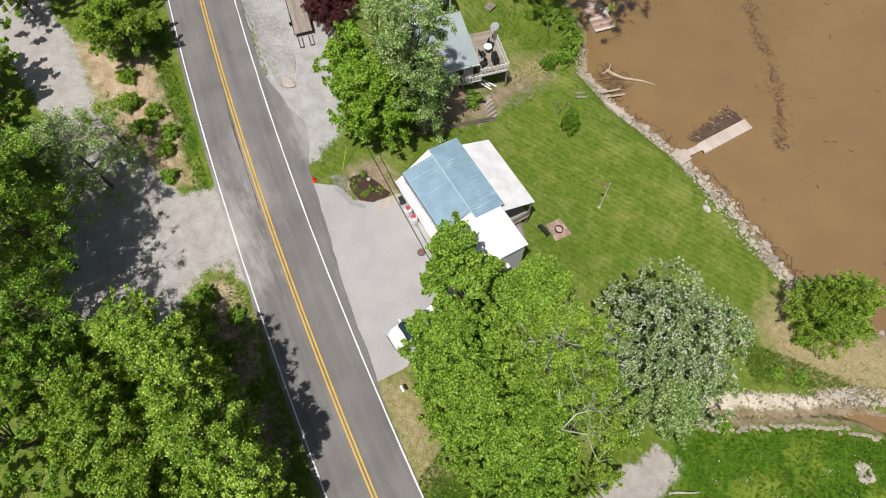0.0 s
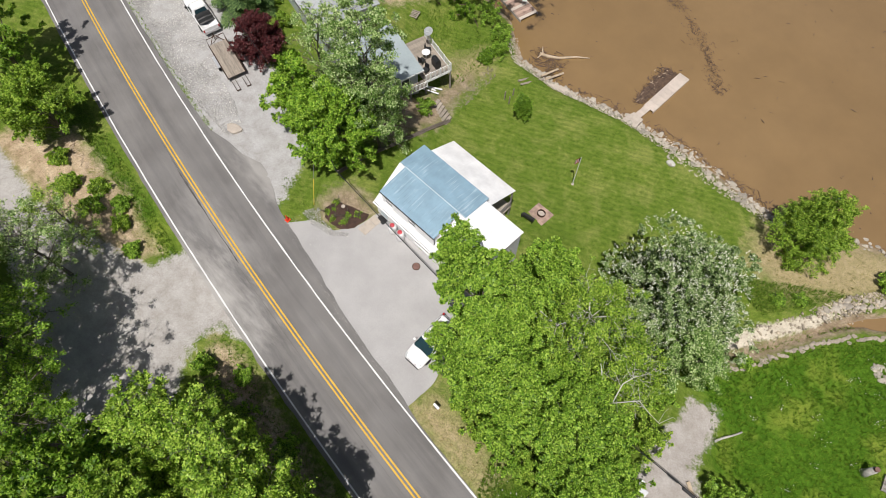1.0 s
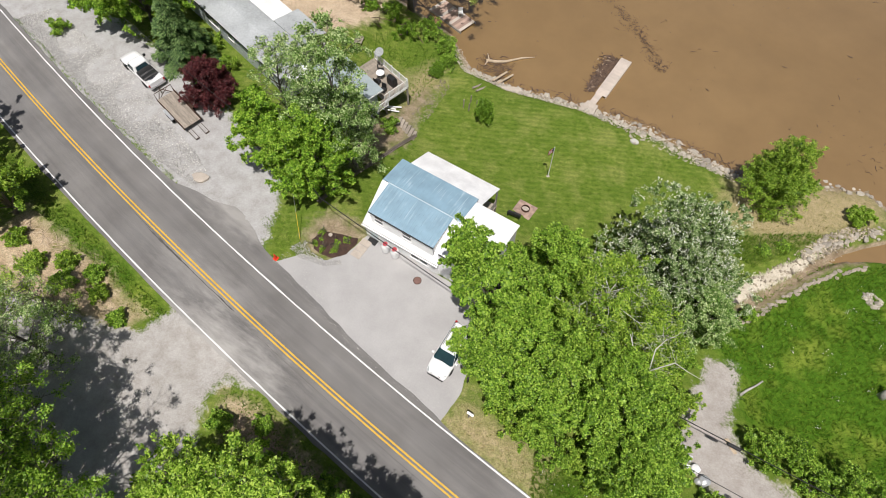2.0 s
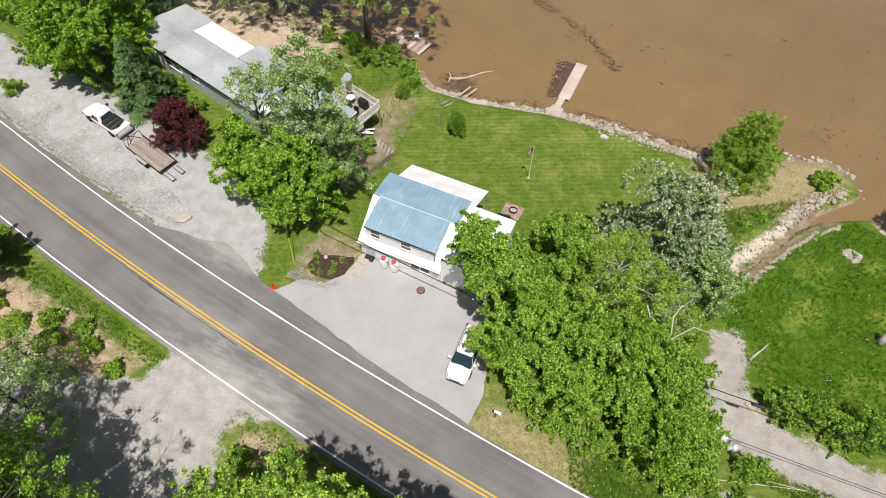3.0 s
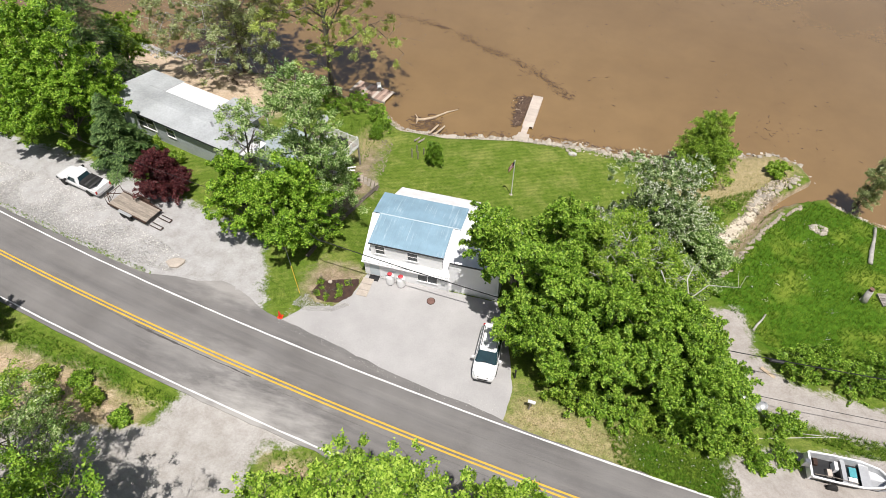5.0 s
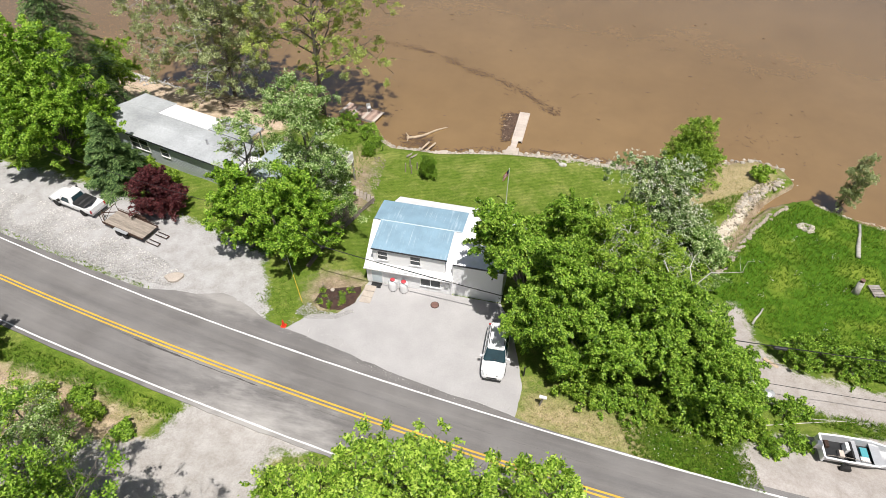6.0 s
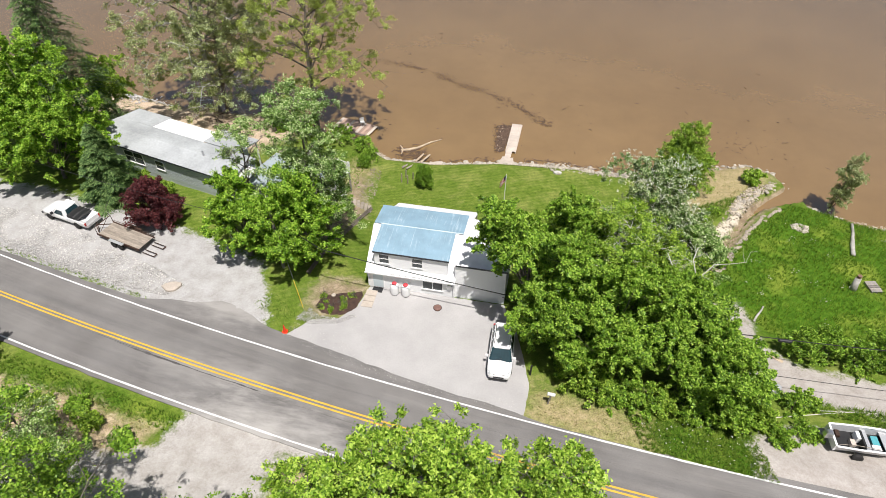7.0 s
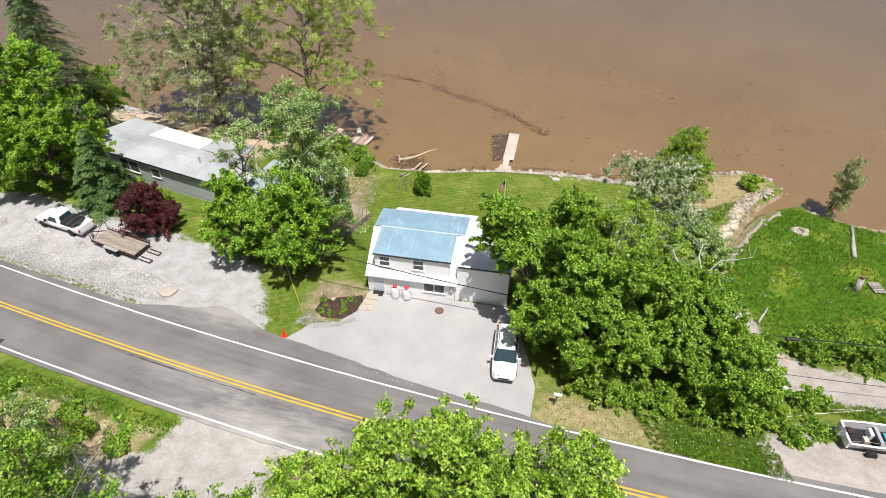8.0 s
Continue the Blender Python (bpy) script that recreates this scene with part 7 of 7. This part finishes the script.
for k in range(80):
    f = (k + 0.5) / 80
    px = [27.9, 29.8, 31.2, 32.8, 34.2, 35.9, 37.8]
    py = [9.8, 11.4, 13.8, 16.8, 19.2, 21.4, 23.2]
    x, y = float(np.interp(f, np.linspace(0, 1, 7), px)), float(np.interp(f, np.linspace(0, 1, 7), py))
    ob = new("stone", KERBS[k % len(KERBS)])
    ob.parent = edge
    x, y = x + rng.normal() * 0.14, y + rng.normal() * 0.10
    ob.matrix_world = Matrix.LocRotScale((x, y, on_land(x, y) + 0.05), Euler((rng.normal() * 0.06, rng.normal() * 0.06, math.atan2(4.0, 2.7) + rng.normal() * 0.15)), (0.30 + 0.22 * rng.random(), 0.26 + 0.14 * rng.random(), 0.26))
heap = thing("rubbish_heap", "white bags and appliances dumped beside the gravel path", "rubbish")
for k, (x, y, s) in enumerate(((29.8, -1.9, 0.5), (30.6, -2.3, 0.6), (31.4, -2.8, 0.7), (30.0, -2.7, 0.45), (31.0, -3.1, 0.4), (29.4, -1.3, 0.35))):
    bm = bmesh.new()
    bmesh.ops.create_icosphere(bm, subdivisions=2, radius=s * 0.6, matrix=pose(x, y, on_land(x, y) + s * 0.3, 0, 0, 40 * k))
    for v in bm.verts:
        v.co += v.normal * 0.12 * noise.noise(v.co * 3)
    part("bag" if k % 3 else "carton", box(bmesh.new(), -s * 0.6, s * 0.6, -s * 0.45, s * 0.45, -0.05, s * 0.9, pose(x, y, on_land(x, y), 0, 0, 35 * k)) if k % 3 == 0 else bm, CAR_WHITE if k % 2 else ALUMINIUM, heap)
plankr = thing("tan_board", "pale tan board beside the hedge", "board", at=pose(32.4, 0.9, on_land(32.4, 0.9) + 0.1, 0, 0, -35))
part("board", box(bmesh.new(), -0.6, 0.6, -0.14, 0.14, -0.03, 0.03), DRIFT_PALE, plankr)

# ---- roadside things ----
cone = thing("marker_flag", "orange-red marker cone at the road edge", "cone", at=pose(-4.85, -5.95, -0.005))
part("base", box(bmesh.new(), -0.2, 0.2, -0.2, 0.2, 0, 0.04), ORANGE, cone)
part("cone", disc(bmesh.new(), (0, 0), 0.15, 0.041, 0.75, 14, 0.03), ORANGE, cone)
post_ = thing("mailbox", "small white mailbox on a leaning post", "mailbox", at=pose(15.15, -8.35, on_land(15.15, -8.35), 0, 6, 0))
part("post", box(bmesh.new(), -0.05, 0.05, -0.05, 0.05, -0.3, 0.95), WOOD_GREY, post_)
rings = [[(x, 0.11 * math.cos(a), 0.98 + (0.11 * max(0.0, math.sin(a)) + 0.1 if math.sin(a) >= 0 else 0.0)) for a in (2 * math.pi * k / 12 for k in range(12))] for x in (-0.26, 0.26)]
part("box", loft(bmesh.new(), rings), CAR_WHITE, post_, "white rounded box")
fence_post = thing("fence_post", "short dark post at the thicket's edge", "post", at=pose(13.75, -6.2, on_land(13.75, -6.2)))
part("post", box(bmesh.new(), -0.06, 0.06, -0.06, 0.06, -0.3, 1.0), BLACK, fence_post)
pole = thing("utility_pole", "brown wooden utility pole among the maples", "utility pole", at=pose(-7.6, 0.6, on_land(-7.6, 0.6)))
part("pole", tube(bmesh.new(), [(0, 0, -0.5), (0, 0, 6.6)], [0.15, 0.11], 12), WOOD_GREY, pole)
part("guy_wire", tube(bmesh.new(), [(0, 0, 5.9), (3.3, -4.1, 0)], 0.012, 5), STEEL, pole)
part("guy_guard", tube(bmesh.new(), [(2.3, -2.86, 1.79), (3.28, -4.08, 0.04)], 0.022, 8), YELLOW, pole, "yellow guy wire guard")


def cable(label, pts, r=0.022):
    t = thing("cable", label, "cable")
    fine = []
    for a, b in zip(pts, pts[1:]):
        fine += [Vector(a).lerp(Vector(b), k / 6) - Vector((0, 0, 0.12 * math.sin(math.pi * k / 6))) for k in range(6)]
    part("wire", tube(bmesh.new(), fine + [Vector(pts[-1])], r, 5), BLACK, t)
    return t


cable("black overhead cable crossing in front of the white house", [(-7.6, 0.6, 5.6), (-3, -1.25, 4.55), (11, -1.85, 3.15), (20, -1.4, 2.2), (28, -0.6, 1.2), (45, 0.5, 1.0), (75, 1.0, 5.0)], 0.036)
cable("black overhead cable along the neighbour's yard", [(-7.6, 0.6, 5.3), (-15, 1.9, 4.3), (-30, 4.6, 4.2), (-60, 9.0, 6.0)], 0.022)
cable("lower black cable beside the gravel path", [(11, -2.0, 3.0), (20, -3.3, 1.6), (28, -3.3, 0.4), (45, -2.2, -0.4), (75, -1.5, 3.0)], 0.022)
spl = thing("cable_splice", "black splice case hanging on the cable", "splice case", at=pose(31.6, -0.45, 1.05, 0, 0, 3))
part("case", tube(bmesh.new(), [(-0.5, 0, 0), (-0.42, 0, 0), (0.42, 0, 0), (0.5, 0, 0)], [0.06, 0.13, 0.13, 0.06], 10), BLACK, spl)

sticks("brush_pile", "heap of grey cut branches on the verge", 40, lambda r: (-22.6 + 1.6 * r.normal(), -14.9 + 0.35 * r.normal()), 2.4, 0.026, DRIFT_PALE, 37, "branches", z=0.08)

# ---- tall grass and weeds ----
def tufts(label, poly, n, height, material, seed, name="grass"):
    r = np.random.default_rng(seed)
    p = scatter(poly, n, seed)
    m = len(p)
    blades = 5
    i = np.repeat(np.arange(m), blades)
    a = r.random(m * blades) * 6.28
    h = height * (0.5 + 0.8 * r.random(m * blades)) * np.repeat(0.6 + 0.7 * r.random(m), blades)
    d = np.stack([np.cos(a), np.sin(a)], -1)
    base = p[i] + d * (0.05 * r.random(m * blades))[:, None]
    tip = base + d * (h * (0.3 + 0.5 * r.random(m * blades)))[:, None]
    s = np.stack([-d[:, 1], d[:, 0]], -1) * 0.022
    z0 = land(base[:, 0], base[:, 1]) - 0.02
    v = np.stack([np.concatenate([base - s, z0[:, None]], 1), np.concatenate([base + s, z0[:, None]], 1), np.concatenate([tip, (z0 + h)[:, None]], 1)], 1).reshape(-1, 3)
    return tagged(quads(name, v, np.arange(3 * len(i)).reshape(-1, 3), material), label, "grass", kind="stuff")


tufts("tall lush grass of the unmown lot", [(28.8, 9), (30.8, 13.4), (34.8, 19.6), (38.8, 24.2), (44, 23.4), (60, 22.6), (60, 4), (40, 3), (33, 4)], 15000, 0.26, GRASS_LUSH, 401)
tufts("lush grass of the roadside verge", [(20.4, -8.0), (21.4, -10.6), (29.6, -11.4), (28.4, -7.4)], 2600, 0.17, GRASS_BLADE, 402)
tufts("dry grass of the roadside verge", [(13.9, -9.6), (14.4, -7.2), (21.6, -7.8), (22.2, -10.3)], 160, 0.10, GRASS_DRY, 403)
tufts("weedy grass verge across the road", [(-34, -10.4), (-18, -12.7), (-8.8, -14.3), (-9.6, -15.4), (-15, -14.5), (-20, -14.0), (-34, -12.5)], 1700, 0.22, GRASS_BLADE, 404)
tufts("bleached straw clumps in the verge across the road", [(-21, -14.2), (-16, -14.0), (-11, -14.9), (-10.4, -15.7), (-17, -15.6), (-21, -15.0)], 260, 0.16, GRASS_DRY, 424)
tufts("weedy grass verge across the road", [(-1.2, -16.2), (2.0, -15.4), (10, -16.4), (22, -18.2), (22, -21), (8, -19.6), (1.5, -19)], 1500, 0.20, GRASS_BLADE, 405)
tufts("dry grass on the stony point", [(24.5, 28.4), (31, 30.6), (36.6, 32.2), (37.6, 30.2), (34.2, 25.4), (29.8, 21), (25.4, 21.6)], 500, 0.14, GRASS_DRY, 406)
tufts("rough grass of the neighbour's bank", [(-16, 19), (-10, 14.6), (-6.8, 15.4), (-6.2, 21.4), (-8.6, 24.6), (-15, 24)], 1500, 0.16, GRASS_BLADE, 407)
tufts("grass strip beside the garden", [(-8.6, -3.8), (-5.4, -5.2), (-4.4, -4.4), (-6.6, -1.6)], 260, 0.08, GRASS_BLADE, 408)
tufts("weeds along the creek bed", [(25, 18.4), (29.0, 17.4), (31.6, 21.0), (33.6, 24.6), (30, 22.4)], 1200, 0.28, GRASS_BLADE, 409)
tufts("weeds in the ditch beside the stone edging", [(28.2, 11.0), (29.6, 12.4), (33.6, 19.6), (35.4, 22.2), (35.0, 22.6), (32.4, 18.8), (29.2, 12.8)], 900, 0.26, GRASS_BLADE, 411)
tufts("grass fringe between road and gravel berm", [(-46, 1.3), (-35.4, -1.1), (-28.1, -2.6), (-21.3, -3.95), (-17, -4.7), (-17, -5.0), (-21.3, -4.4), (-28.1, -3.1), (-35.4, -1.6), (-46, 0.9)], 1300, 0.16, GRASS_BLADE, 412)
tufts("weeds beside the gravel path", [(31.0, -4.6), (38, -5.0), (60, -4.4), (60, -3.4), (38.6, -3.4), (32, -3.6)], 1500, 0.3, GRASS_BLADE, 410)
_fr = np.random.default_rng(418)
_fc = scatter([(31, 8), (34, 18), (39, 23), (56, 21), (56, 7), (36, 5)], 34, 412)
dz = (_fc[:, None, :] + _fr.normal(size=(34, 7, 2)) * 0.45 * _fr.random((34, 1, 1))).reshape(-1, 2)
pebbles("wildflowers", "white wildflowers dotted in the lush grass", dz, np.random.default_rng(413).uniform(0.05, 0.13, len(dz)), DAISY, 414, "flowers", 0.22)
dz = scatter([(21, -8.2), (22, -10.4), (28.8, -11), (28, -7.6)], 70, 415)
pebbles("wildflowers", "white wildflowers in the roadside verge", dz, np.random.default_rng(416).uniform(0.05, 0.12, len(dz)), DAISY, 417, "flowers", 0.22)
